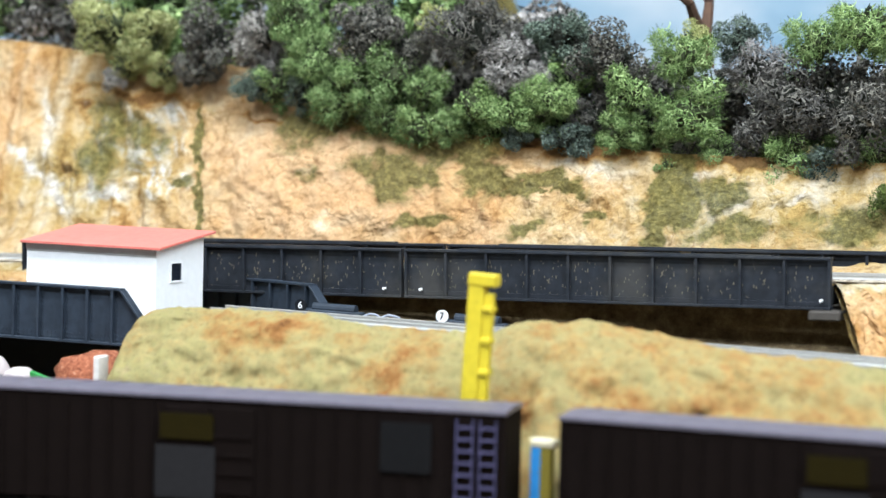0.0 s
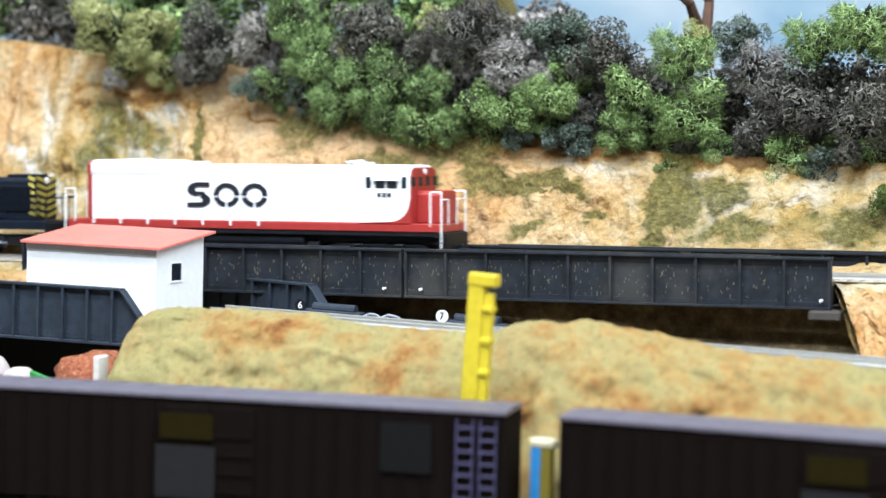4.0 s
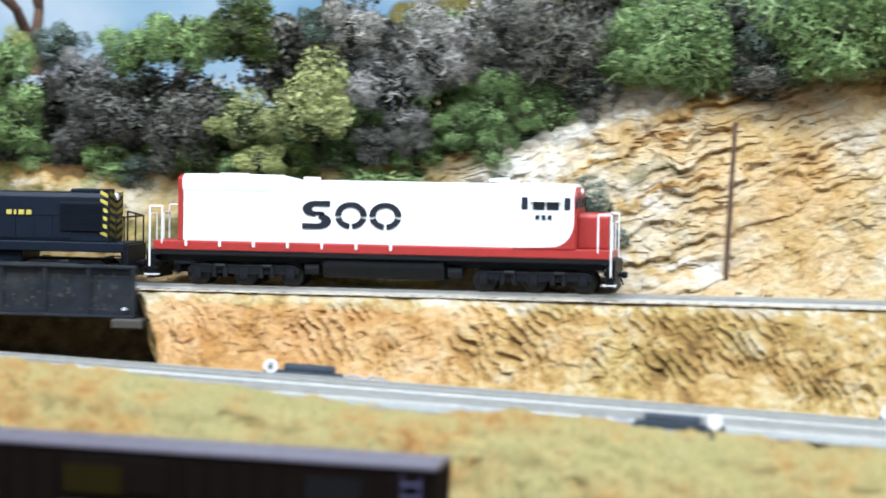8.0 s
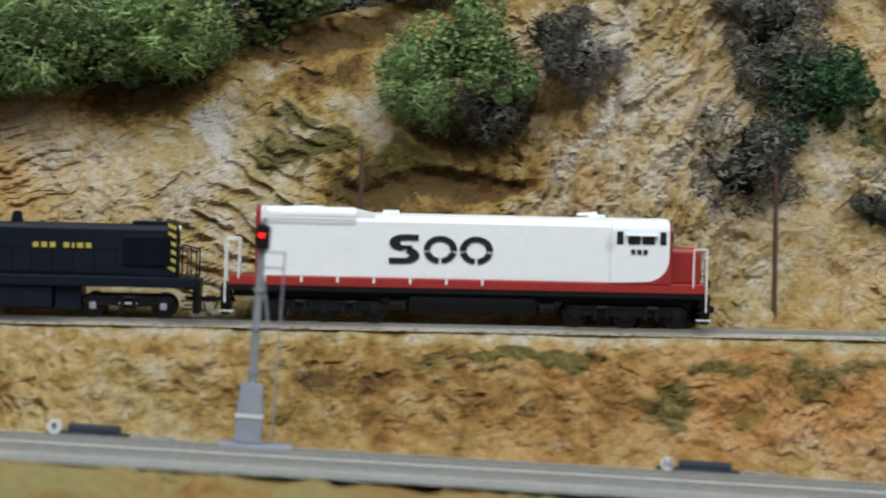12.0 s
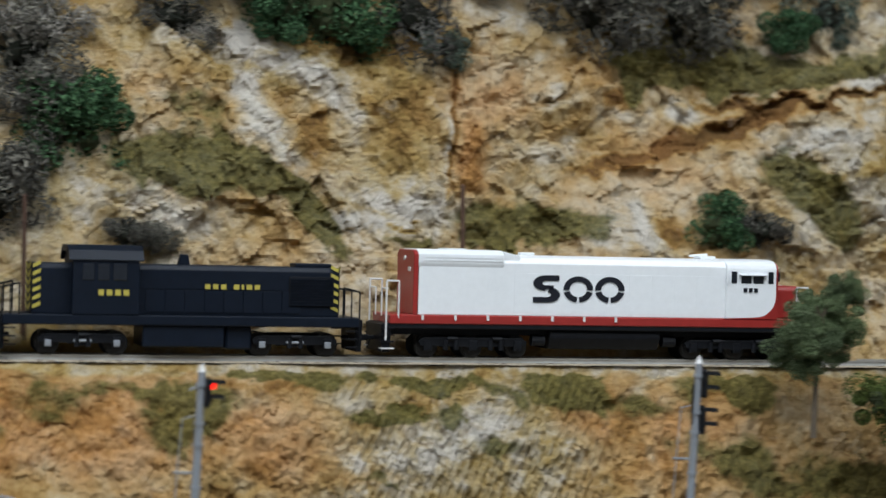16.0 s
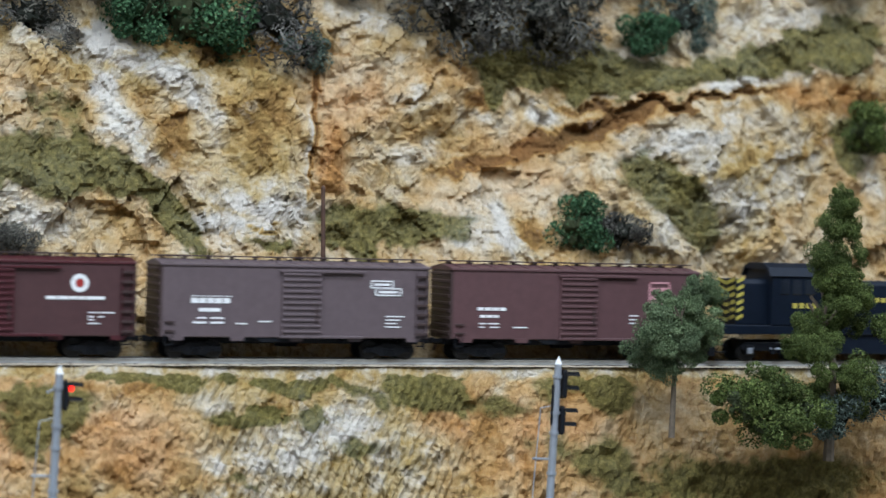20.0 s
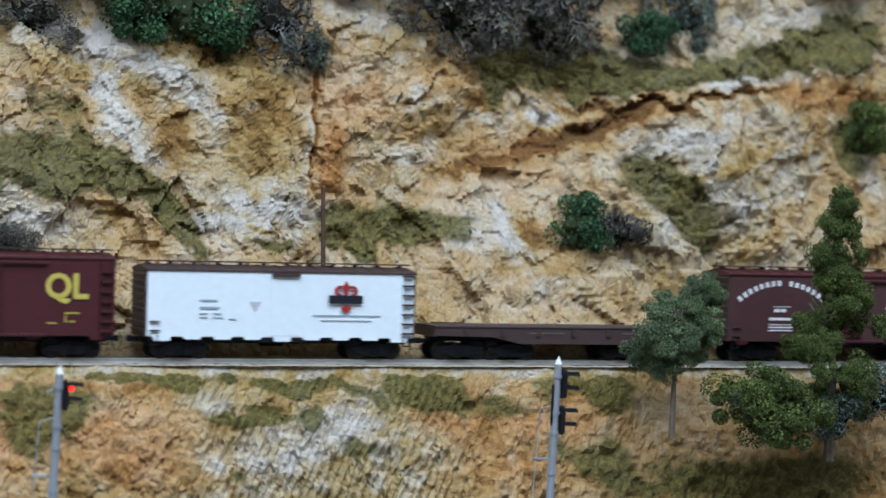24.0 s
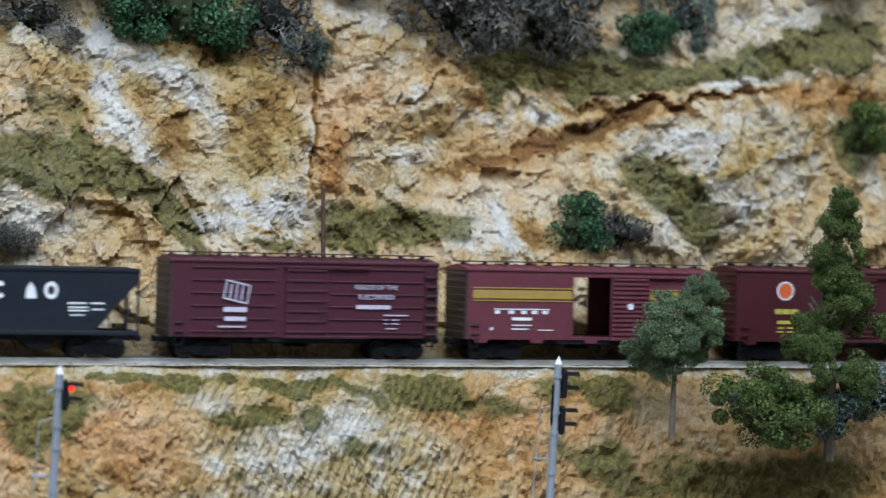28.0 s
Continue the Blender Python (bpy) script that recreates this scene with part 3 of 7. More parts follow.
SWARD_EAST = [(0.092, 0.081, 0.0172, 0.0104, 3, 0.70), (0.095, 0.039, 0.0141, 0.0112, 3, 0.60), (0.121, 0.040, 0.0169, 0.0112, 3, 0.40)]
SLOPE_DABS = [(0.314, -0.027, 0.0295, 0.0154, 1, -0.12), (0.264, -0.026, 0.0311, 0.0151, 1, -0.10), (0.228, -0.036, 0.0151, 0.0049, 20, 0.12), (0.453, -0.039, 0.0334, 0.0168, 1, 0.23), (0.439, -0.008, 0.0181, 0.0071, 11, 0.24), (0.500, -0.033, 0.0267, 0.0193, 1, 0.14), (0.489, -0.011, 0.0099, 0.0120, -60, 0.16),
    (0.516, -0.004, 0.0078, 0.0062, 1, 0.20), (0.542, -0.040, 0.0243, 0.0167, 1, 0.20), (0.506, -0.021, 0.0083, 0.0108, -60, 0.22), (0.377, -0.016, 0.0084, 0.0059, 1, 0.20), (0.379, -0.050, 0.0039, 0.0047, 0, 0.18), (0.335, -0.037, 0.0038, 0.0026, 1, 0.20), (0.402, -0.031, 0.0311, 0.0160, 1, -0.14)]
SLOPE_DABS += [(0.388, -0.005, 0.0225, 0.0027, 1, -0.25), (0.441, -0.048, 0.0231, 0.0037, 4, -0.20), (0.555, -0.015, 0.0151, 0.0063, -8, -0.14), (0.591, -0.028, 0.0196, 0.0189, -71, -0.10), (0.530, -0.024, 0.0181, 0.0045, 1, -0.08), (0.628, -0.002, 0.0320, 0.0116, 1, -0.12), (0.676, -0.012, 0.0131, 0.0117, 1, 0.10),
    (0.716, -0.044, 0.0200, 0.0088, 1, -0.10), (0.584, 0.000, 0.0050, 0.0029, 1, 0.22), (0.591, -0.034, 0.0031, 0.0040, 1, 0.25), (0.654, -0.047, 0.0097, 0.0040, 1, 0.12)]
SLOPE_SWARD = [(0.314, -0.007, 0.0161, 0.0037, 1, 0.50), (0.282, -0.015, 0.0158, 0.0077, 1, 0.55), (0.243, -0.011, 0.0154, 0.0035, 1, 0.50), (0.251, -0.033, 0.0128, 0.0074, 1, 0.40), (0.388, 0.003, 0.0225, 0.0033, -0, 0.85), (0.346, -0.019, 0.0164, 0.0158, 1, 0.60), (0.417, -0.001, 0.0114, 0.0044, 1, 0.75),
    (0.454, 0.005, 0.0176, 0.0039, 5, 0.80), (0.478, 0.002, 0.0147, 0.0067, -3, 0.90), (0.454, -0.016, 0.0175, 0.0038, 7, 0.80), (0.486, -0.017, 0.0065, 0.0039, 1, 0.70), (0.510, -0.002, 0.0173, 0.0035, -28, 0.50), (0.547, 0.002, 0.0184, 0.0102, 1, 0.85), (0.512, -0.030, 0.0120, 0.0039, 1, 0.60)]
SLOPE_SWARD += [(0.580, -0.009, 0.0156, 0.0063, 1, 0.50), (0.611, -0.019, 0.0139, 0.0144, 1, 0.36), (0.628, 0.004, 0.0192, 0.0070, 1, 0.50), (0.650, 0.002, 0.0117, 0.0117, 1, 0.70), (0.670, -0.041, 0.0358, 0.0145, 1, 0.34), (0.729, -0.046, 0.0503, 0.0117, 1, 0.34), (0.642, -0.030, 0.0128, 0.0115, 1, 0.30),
    (0.770, -0.043, 0.0479, 0.0149, 1, 0.40), (0.363, -0.013, 0.0166, 0.0080, 1, 0.40), (0.450, -0.049, 0.0174, 0.0027, 1, 0.50)]
SLOPE_BLUSH = [(0.303, -0.025, 0.0533, 0.0230, 1, 0.45), (0.243, -0.026, 0.0408, 0.0224, 1, 0.35), (0.623, -0.028, 0.0381, 0.0258, 1, 0.25), (0.402, -0.031, 0.0339, 0.0187, 1, 0.50), (0.555, -0.018, 0.0184, 0.0074, 1, 0.45), (0.450, -0.048, 0.0232, 0.0054, 1, 0.40), (0.488, -0.033, 0.0473, 0.0193, 1, -0.35),
    (0.611, -0.014, 0.0190, 0.0115, 1, 0.20)]
SLOPE_DABS_MID = [(0.068, -0.026, 0.0319, 0.0065, 3, -0.25), (-0.095, -0.034, 0.0078, 0.0049, 3, -0.20), (0.153, -0.027, 0.0535, 0.0151, 3, -0.08), (0.041, -0.017, 0.0160, 0.0051, 3, 0.10)]
SLOPE_SWARD_MID = [(0.170, -0.011, 0.0135, 0.0041, 3, 0.60), (0.140, -0.008, 0.0243, 0.0026, 3, 0.70), (0.215, -0.030, 0.0134, 0.0101, 3, 0.55), (0.100, -0.015, 0.0161, 0.0036, 3, 0.40)]


CELL = 0.02


def brushes(*tables, grow=1.0):
    """Look-up by stretches of x: centre, the turned axes over the half sizes, the reach and the strength."""
    out = collections.defaultdict(list)
    for rows in tables:
        for x, z, a, b, deg, k in rows:
            a, b = a * grow, b * grow
            c, s = math.cos(radians(deg)), math.sin(radians(deg))
            reach = 1.6 * max(a, b)
            for cell in range(int((x - reach) // CELL), int((x + reach) // CELL) + 1):
                out[cell].append((x, z, c / a, s / a, c / b, s / b, reach, k))
    return out


def brushed(cells, x, z):
    g = 0.0
    for cx, cz, ca, sa, cb, sb, reach, k in cells.get(int(x // CELL), ()):
        dx, dz = x - cx, z - cz
        if -reach < dz < reach:
            q = (dx * ca + dz * sa) ** 2 + (dz * cb - dx * sb) ** 2
            if q < 2.6:
                g += k * math.exp(-q * q * 0.7)
    return g


CLIFF_DABS = brushes(DABS, DABS_WEST, DABS_MID, DABS_NEAR, DABS_EAST)
CLIFF_SWARD = brushes(SWARD, SWARD_WEST, SWARD_MID, SWARD_NEAR, SWARD_EAST, grow=1.2)
CLIFF_BLUSH = brushes(BLUSH, BLUSH_WEST)
BANK_DABS = brushes(SLOPE_DABS, SLOPE_DABS_MID)
BANK_SWARD = brushes(SLOPE_SWARD, SLOPE_SWARD_MID, grow=1.2)
BANK_BLUSH = brushes(SLOPE_BLUSH)


def fbm(x, y, z, o=4):
    return noise.fractal((x, y, z), 0.9, 2.1, o, noise_basis="PERLIN_ORIGINAL")


def saw(t, sharp=0.82):
    """A ledge profile: a slow rise and a sharp drop."""
    f = t - math.floor(t)
    return f / sharp if f < sharp else (1 - f) / (1 - sharp)


def facet(x, z, scale):
    """Tilted flat chips of rock: the height at a place, and the chip's own shade."""
    pts = noise.voronoi((x * scale, z * scale, 0.5))[1]
    p = pts[0]
    r = noise.cell_vector((p.x * 17.3, p.y * 17.3, p.z * 17.3))
    s = noise.cell_vector((p.y * 11.7, p.x * 13.1, 4.5))
    return r.x - 0.5 + (x * scale - p.x) * (r.y - 0.5) * 1.6 + (z * scale - p.y) * (r.z - 0.35) * 1.6, s.x - 0.5


def cliff(x, v):
    rim = lerp(RIM, x)
    foot = up(x) - 0.004
    back = smooth(0.86, 1.0, v)
    h = foot + (rim - foot) * min(1.0, v / 0.86) ** 0.95
    z = h + back * (0.012 + 0.075 * smooth(-0.86, -0.83, x) * (1 - smooth(-0.80, -0.74, x)) + 0.10 * smooth(-0.44, -0.40, x)) * max(0.0, (v - 0.86) / 0.14) ** 0.6
    y = 1.186 + 0.055 * (h - foot) / 0.12 + back * 0.36
    w = fbm(x * 9, z * 9, 0.3) * 0.5
    big = fbm(x * 7, 3.1, z * 6, 3)
    rough = fbm(x * 60, z * 60, 1.7, 4)
    left = 1 - smooth(-0.46, -0.34, x)
    gully = left * (1 - smooth(-0.9, -0.8, x))
    strata = smooth(-0.36, -0.24, x) * (1 - smooth(0.02, 0.10, x))
    ridge = smooth(0.10, 0.15, x) * (1 - smooth(0.24, 0.30, x))
    block = smooth(0.27, 0.36, x)
    out = big * (0.014 - 0.008 * left) + rough * 0.003
    out += left * (fbm(x * 30, z * 22, 5.0, 4) * 0.005 + fbm(x * 90, z * 90, 2.0, 2) * 0.0009)
    out += gully * (fbm(x * 80, z * 20 + x * 26, 9.0, 3) * 0.0035)
    # two families of ledges, dipping either way
    fan = smooth(-0.11, -0.03, x)
    u = (z * 0.93 - x * 0.36) * 84 + w * 0.7
    ub = (z * 0.90 + x * 0.42) * 100 + w * 0.9
    ledge = -(1 - fan) * (saw(u + rough * 0.5) * 0.0044 + saw(u * 2.6 + rough) * 0.0024) - fan * (saw(ub + rough * 0.5, 0.8) * 0.0048 + saw(ub * 2.3 + rough, 0.8) * 0.0022)
    patchy = smooth(-0.25, 0.25, fbm(x * 13, z * 15, 4.0, 3))
    out += strata * ledge * (0.12 + 0.65 * patchy)
    u2 = (x * 0.86 - z * 0.51) * 70 + w * 3
    out += ridge * (-saw(u2) * 0.005 - saw(u2 * 2.3 + rough) * 0.002 + 0.026 * math.exp(-((x - 0.215) / 0.035) ** 2))
    f1, t1 = facet(x + w * 0.02 + z * 0.5, z - x * 0.2, 24)
    f2, t2 = facet(x + w * 0.03, z * 1.3 - x * 0.4, 62)
    f3, t3 = facet(x + rough * 0.004, z * 1.2 + x * 0.3, 140)
    crag = noise.ridged_multi_fractal((x * 20 + z * 9, z * 24, 2.0), 0.75, 2.2, 6, 1.0, 2.0) - 1.2
    out += block * (f1 * 0.008 + f2 * 0.0048 + f3 * 0.0022 + crag * 0.0012 + 0.010 * fbm(x * 12, z * 10, 8.0, 2))
    out += ridge * (f2 * 0.005 + f3 * 0.0025) + strata * (f2 * 0.002 + f3 * 0.0012)
    out *= 1 - 0.8 * back
    foot_in = 0.012 * (1 - smooth(0.0, 0.12, v))
    y -= out + foot_in
    wx, wz = x + w * 0.008 + f3 * 0.003, z + rough * 0.007 + f2 * 0.003
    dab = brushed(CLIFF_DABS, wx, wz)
    # the darkest dabs are cut in too, so their colour doubles the crevice shade
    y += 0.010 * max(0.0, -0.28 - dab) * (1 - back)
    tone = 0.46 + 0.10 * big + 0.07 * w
    # strata ledges get darker as they recede, shade put into the tone
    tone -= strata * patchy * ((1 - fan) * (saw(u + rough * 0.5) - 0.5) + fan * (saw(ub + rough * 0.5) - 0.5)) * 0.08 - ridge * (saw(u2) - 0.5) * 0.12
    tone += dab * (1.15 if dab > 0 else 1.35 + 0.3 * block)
    tone += left * (-0.04 - 0.03 * smooth(-0.62, -0.5, x)) + strata * (0.04 + 0.10 * fbm(x * 8, z * 10, 1.0, 2)) + ridge * 0.02
    tone += block * (0.02 + 0.07 * fbm(x * 9, z * 11, 2.0, 3) + 0.07 * t1 + 0.09 * t2 + 0.06 * t3) + (ridge + strata) * (0.06 * t2 + 0.05 * t3)
    # the last term darkens the brow, a painted shadow under its bushes
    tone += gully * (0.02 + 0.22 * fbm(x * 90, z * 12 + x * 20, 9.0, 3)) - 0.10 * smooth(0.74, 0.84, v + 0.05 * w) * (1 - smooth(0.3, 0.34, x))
    moss = brushed(CLIFF_SWARD, wx, wz) * 0.98 + 1.0 * back + 0.16 * max(0, fbm(x * 11, z * 13, 6.6, 3)) * (0.6 + block)
    moss += left * (0.20 + 0.30 * max(0, fbm(x * 18, z * 26, 3.6, 3)))
    warm = left * (0.80 - 0.45 * smooth(-0.66, -0.54, x)) - 0.3 * gully + 0.4 * strata * (1 - fan) + 0.36 * block + 0.25 * ridge + brushed(CLIFF_BLUSH, wx, wz)
    return (x, y, z), tone, moss, warm


xs = sorted(set(np.round(np.concatenate([np.arange(-3.4, -1.1, 0.05), np.arange(-1.1, 0.26, 0.0016), np.arange(0.26, 0.95, 0.0012), np.arange(0.95, 2.4, 0.05)]), 4)))
vs = np.concatenate([np.linspace(0, 0.86, 122), np.linspace(0.875, 1.0, 12)])
sheet("rock_cliff", xs, vs, cliff, ROCK, chipped=True, label="ochre and cream plaster rock cliff with turf patches and painted shade", category="cliff")

GAP = (-0.905, -0.438)


def bank(x, v):
    """The slope between the lower tracks and the shelf of the upper one."""
    top, bot = up(x) - 0.0032, low(x) - 0.003 - 0.05 * smooth(0.24, 0.5, x)
    prof = smooth(0, 1, v) * 0.35 + v * 0.65
    z = bot + (top - bot) * prof
    y = 1.096 + 0.0385 * v ** 0.9
    edge = max(0.25, math.sin(math.pi * min(1, v * 1.02)) ** 0.6)
    w = fbm(x * 14, z * 14, 0.8, 3)
    rough = fbm(x * 75, z * 75, 2.2, 4)
    scored = smooth(-0.44, -0.38, x) * (1 - smooth(-0.12, -0.02, x))
    slab = math.exp(-((x - 0.49) / 0.075) ** 4) + 0.8 * math.exp(-((x - 0.28) / 0.02) ** 2) * (1 - v)
    slab = min(1.0, slab * 1.3)
    lump = noise.voronoi((x * 75, z * 90, 0.2))[0]
    crag = noise.ridged_multi_fractal((x * 34, z * 40, 1.0), 0.8, 2.2, 5, 1.0, 2.0) - 1.2
    out = w * 0.005 + rough * 0.002 + crag * 0.0010
    f2, t2 = facet(x, z * 1.2, 90)
    f3, t3 = facet(x + rough * 0.004, z, 190)
    cut = smooth(-0.35, 0.2, fbm(x * 22, z * 30, 3.0, 3))
    g1 = saw((x * 0.78 + z * 0.62) * 215 + w * 1.2 + rough, 0.7)
    g2 = saw((x * 0.906 - z * 0.42) * 250 + w * 0.8 + rough * 0.3, 0.7)
    out += -scored * g1 * 0.0036 * cut + f2 * 0.002 + f3 * 0.0016
    out += (1 - scored) * (1 - slab) * ((lump[1] - lump[0]) * 0.0042 + crag * 0.0009)
    out -= slab * g2 * 0.0024 * (0.35 + 0.8 * cut)
    y -= out * edge
    z += 0.002 * rough * edge
    bx, bz = x + w * 0.004 + f3 * 0.003, z + rough * 0.004 + f2 * 0.002
    tone = 0.42 + 0.08 * w + scored * 0.14 + 0.08 * rough + 0.06 * crag + 0.85 * brushed(BANK_DABS, bx, bz)
    tone -= (0.07 + 0.07 * (1 - smooth(0.26, 0.36, x))) * smooth(-0.06, 0.06, x) * (1 - slab)
    # grooves g1 and g2 are toned darker with depth, painting in their shading
    tone += -scored * (g1 - 0.4) * 0.26 * cut - slab * (g2 - 0.5) * 0.05 * (0.4 + cut) + 0.10 * t2 + 0.07 * t3 - 0.22 * scored
    drop = top - z + 0.004 * rough + 0.002 * w
    spill = 1 - smooth(0.0030, 0.0060, drop + 0.003 * fbm(x * 40, 1.5, 2.5, 3))
    tone += 0.20 * spill
    moss = 1.2 * brushed(BANK_SWARD, bx, bz) * (1 - spill) + 0.25 * max(0, fbm(x * 12, z * 20, 7.0, 3)) * smooth(0.0, 0.2, x) + 0.2 * smooth(0.80, 0.9, x)
    west = 1 - smooth(-0.36, -0.2, x)
    tone -= 0.07 * west
    warm = 0.15 + 0.35 * smooth(0.0, 0.2, x) * (1 - slab) + 0.7 * west + brushed(BANK_BLUSH, bx, bz)
    under = 0.024 * (1 - v) ** 0.8 * math.exp(-max(0.0, x - GAP[1]) / 0.028) if x > GAP[0] else 0.0
    return (x + under, y, z), tone, moss, max(0.0, warm) * (1 - spill)


for x0, x1, step in ((GAP[1] + 0.001, 0.95, 0.0014), (0.95, 2.4, 0.05), (-3.4, GAP[0], 0.05)):
    sheet("embankment", np.concatenate([np.arange(a, min(c, x1), s) for a, c, s in ((x0, -0.03, step), (-0.03, 0.26, 0.002), (0.26, 0.62, 0.0011), (0.62, x1 + step, 0.0015))]) if 0.9 < x1 < 1 else np.arange(x0, x1 + step, step), np.linspace(0, 1, 66), bank, ROCK, chipped=True, label="rough ochre plaster slope below the upper track", category="slope")


def shelf(x, v):
    z = up(x) - 0.0027 + 0.0003 * fbm(x * 130, v * 9, 1.0, 3)
    return (x, 1.133 + v * 0.062, z), 0.75, 0


for x0, x1 in ((GAP[1], 2.4), (-3.4, GAP[0])):
    sheet("ballast_shelf", np.arange(x0, x1 + 0.006, 0.006), np.linspace(0, 1, 12), shelf, BALLAST, label="pale limestone ballast of the upper track", category="ballast")


def pit(x, v):
    z = low(x) - 0.006 - 0.012 * math.sin(v * math.pi) + 0.002 * fbm(x * 40, v * 8, 3.0, 3)
    y = 1.075 + v * 0.14
    if v > 0.85:
        z += (v - 0.85) / 0.15 * (up(x) - 0.004 - low(x))
        y = 1.075 + 0.85 * 0.14 + (v - 0.85) * 0.05
    return (x, y, z), 0.2, 0


sheet("pit_floor", np.arange(GAP[0] - 0.01, GAP[1] + 0.012, 0.008), np.linspace(0, 1, 30), pit, PIT_SOIL, label="dark brown soil under the girder bridge", category="soil")
for gx, s in ((GAP[0], -1), (GAP[1], 1)):
    def side(a, v, gx=gx, s=s):
        z = low(gx) - 0.01 + v * (up(gx) - 0.0043 - low(gx) + 0.01)
        bulge = 0.008 * math.sin(v * 3.0) + 0.003 * fbm(a * 60, v * 4, 2.0, 3)
        return (gx + (0.0245 * (1 - v) ** 0.8 if s > 0 else -0.012 * (1 - v)) - s * bulge * 0.3, 1.0985 + 0.0385 * v ** 0.9 * (1 - a) + a * 0.098, z), 0.38, 0.1
    sheet("pit_side", np.linspace(0, 1, 22), np.linspace(0, 1, 16), side, ROCK, label="rough ochre rock under the bridge end", category="rock")


def yard(x, v):
    y = 0.988 + v * 0.107
    return (x, y, low(x) - 0.0028 + 0.0005 * fbm(x * 120, y * 120, 0.4, 2)), 0, 0


sheet("yard_bed", np.concatenate([np.arange(-0.735, 0.75, 0.008), np.arange(0.75, 2.4, 0.06)]), np.linspace(0, 1, 16), yard, GREY_BED, label="grey ballast bed of the lower yard tracks", category="ballast")

CREST = [(-0.7444, -0.0375), (-0.7287, -0.0333), (-0.6918, -0.0308), (-0.65, -0.0324), (-0.6092, -0.0358), (-0.5668, -0.0361), (-0.5392, -0.0293), (-0.5148, -0.0269), (-0.4856, -0.0305),
         (-0.4466, -0.0365), (-0.4147, -0.0389), (-0.3386, -0.0441), (-0.2773, -0.0486), (-0.2615, -0.0503), (-0.2277, -0.0464), (-0.1798, -0.0494), (-0.0729, -0.0533), (0.0104, -0.0553), (0.0807, -0.0571), (0.3, -0.063), (2.4, -0.10)]
FLOOR_Z = -0.1205


def mound(x, v):
    """The straw-coloured verge: up from the front track, over its crest, down to the yard."""
    c = lerp(CREST, x) + 0.0015 * fbm(x * 45, 0.2, 0.1, 3)
    back = low(x) - 0.006
    if v < 0.7:
        t = v / 0.7
        y = 0.935 + 0.05 * t ** 1.2
        z = FLOOR_Z + (c - FLOOR_Z) * math.sin(t * math.pi / 2) ** 0.8
    else:
        t = (v - 0.7) / 0.3
        y = 0.985 + 0.03 * t
        z = c + (min(back, c) - c) * t * t
    r = fbm(x * 38, v * 9, 4.0, 4)
    y -= 0.006 * r * (1 - v)
    z += 0.0034 * fbm(x * 110, v * 16, 6.0, 4) * (1 - 0.6 * v)
    y -= 0.0035 * fbm(x * 150, v * 22, 8.0, 4) * (1 - v)
    x2 = x
    if x < -0.738:
        f = (x + 0.738) / 0.0125
        z = FLOOR_Z + (z - FLOOR_Z) * max(0.0, 1 - f * f * 0.9) ** 0.5
    return (x2, y, z), 0.5, 0


sheet("grass_verge", np.concatenate([np.arange(-0.7505, 0.35, 0.0018), np.arange(0.35, 2.4, 0.05)]), np.linspace(0, 1, 56), mound, GRASS, label="straw-yellow static grass verge with orange soil", category="verge")

base = box(-3.5, 2.5, 0.62, 2.0, -0.2, FLOOR_Z - 0.004)
tagged(part("ground", base, DARK_SOIL), "dark plywood base of the railway layout", "ground", kind="structure")
front = box(-3.5, 2.5, 0.60, 0.62, -0.32, FLOOR_Z - 0.03, 0.003)
tagged(part("fascia", front, BROWN_DARK), "brown painted fascia board of the layout", "fascia", kind="structure")

# painted sky behind the hill
sky, nt, ns, ln, b = nodes_of("painted_sky")
c = ramp(nt, [(0.32, (0.12, 0.24, 0.36)), (0.46, (0.25, 0.36, 0.46)), (0.55, (0.37, 0.44, 0.51)), (0.7, (0.52, 0.55, 0.58))], noise_of(nt, 5.5, 4, 0.5, (1, 1, 1.6)))
ln.new(c, b.inputs["Base Color"])
b.inputs["Roughness"].default_value = 0.9
bm = bmesh.new()
box(-3.6, 2.6, 1.62, 1.66, -0.2, 1.30, bm=bm)
tagged(part("backdrop", bm, sky), "pale blue painted sky with white clouds", "backdrop", kind="structure")
ROOM = paint("warm_white_wall", (0.62, 0.60, 0.56), 0.8)
CARPET = paint("grey_carpet", (0.16, 0.155, 0.15), 0.9, vary=0.25)
for nm, a in (("floor", (-3.7, 3.7, -2.2, 2.2, -1.17, -1.12)), ("ceiling", (-3.7, 3.7, -2.2, 2.2, 1.37, 1.42)), ("wall_north", (-3.75, 3.75, 2.2, 2.25, -1.12, 1.37)),
              ("wall_south", (-3.75, 3.75, -2.25, -2.2, -1.12, 1.37)), ("wall_west", (-3.75, -3.7, -2.2, 2.2, -1.12, 1.37)), ("wall_east", (3.7, 3.75, -2.2, 2.2, -1.12, 1.37))):
    tagged(part(nm, box(*a), CARPET if nm == "floor" else ROOM), {"floor": "grey carpet floor of the room"}.get(nm, "warm white painted " + nm.split("_")[0]), nm.split("_")[0], kind="structure")
TUBE, nt, ns, ln, b = nodes_of("lamp_diffuser")
b.inputs["Base Color"].default_value = (0.9, 0.9, 0.88, 1)
b.inputs["Emission Color"].default_value = (1, 0.97, 0.92, 1)
b.inputs["Emission Strength"].default_value = 2.0
for lx, ly in LAMPS:
    t = thing("ceiling_light", pose(lx, ly, 1.352), "white ceiling light panel with a thin frame", "ceiling light", "ceiling lights")
    part("diffuser", box(-0.55, 0.55, -0.125, 0.125, 0.0, 0.004), TUBE, t)
    fr = bmesh.new()
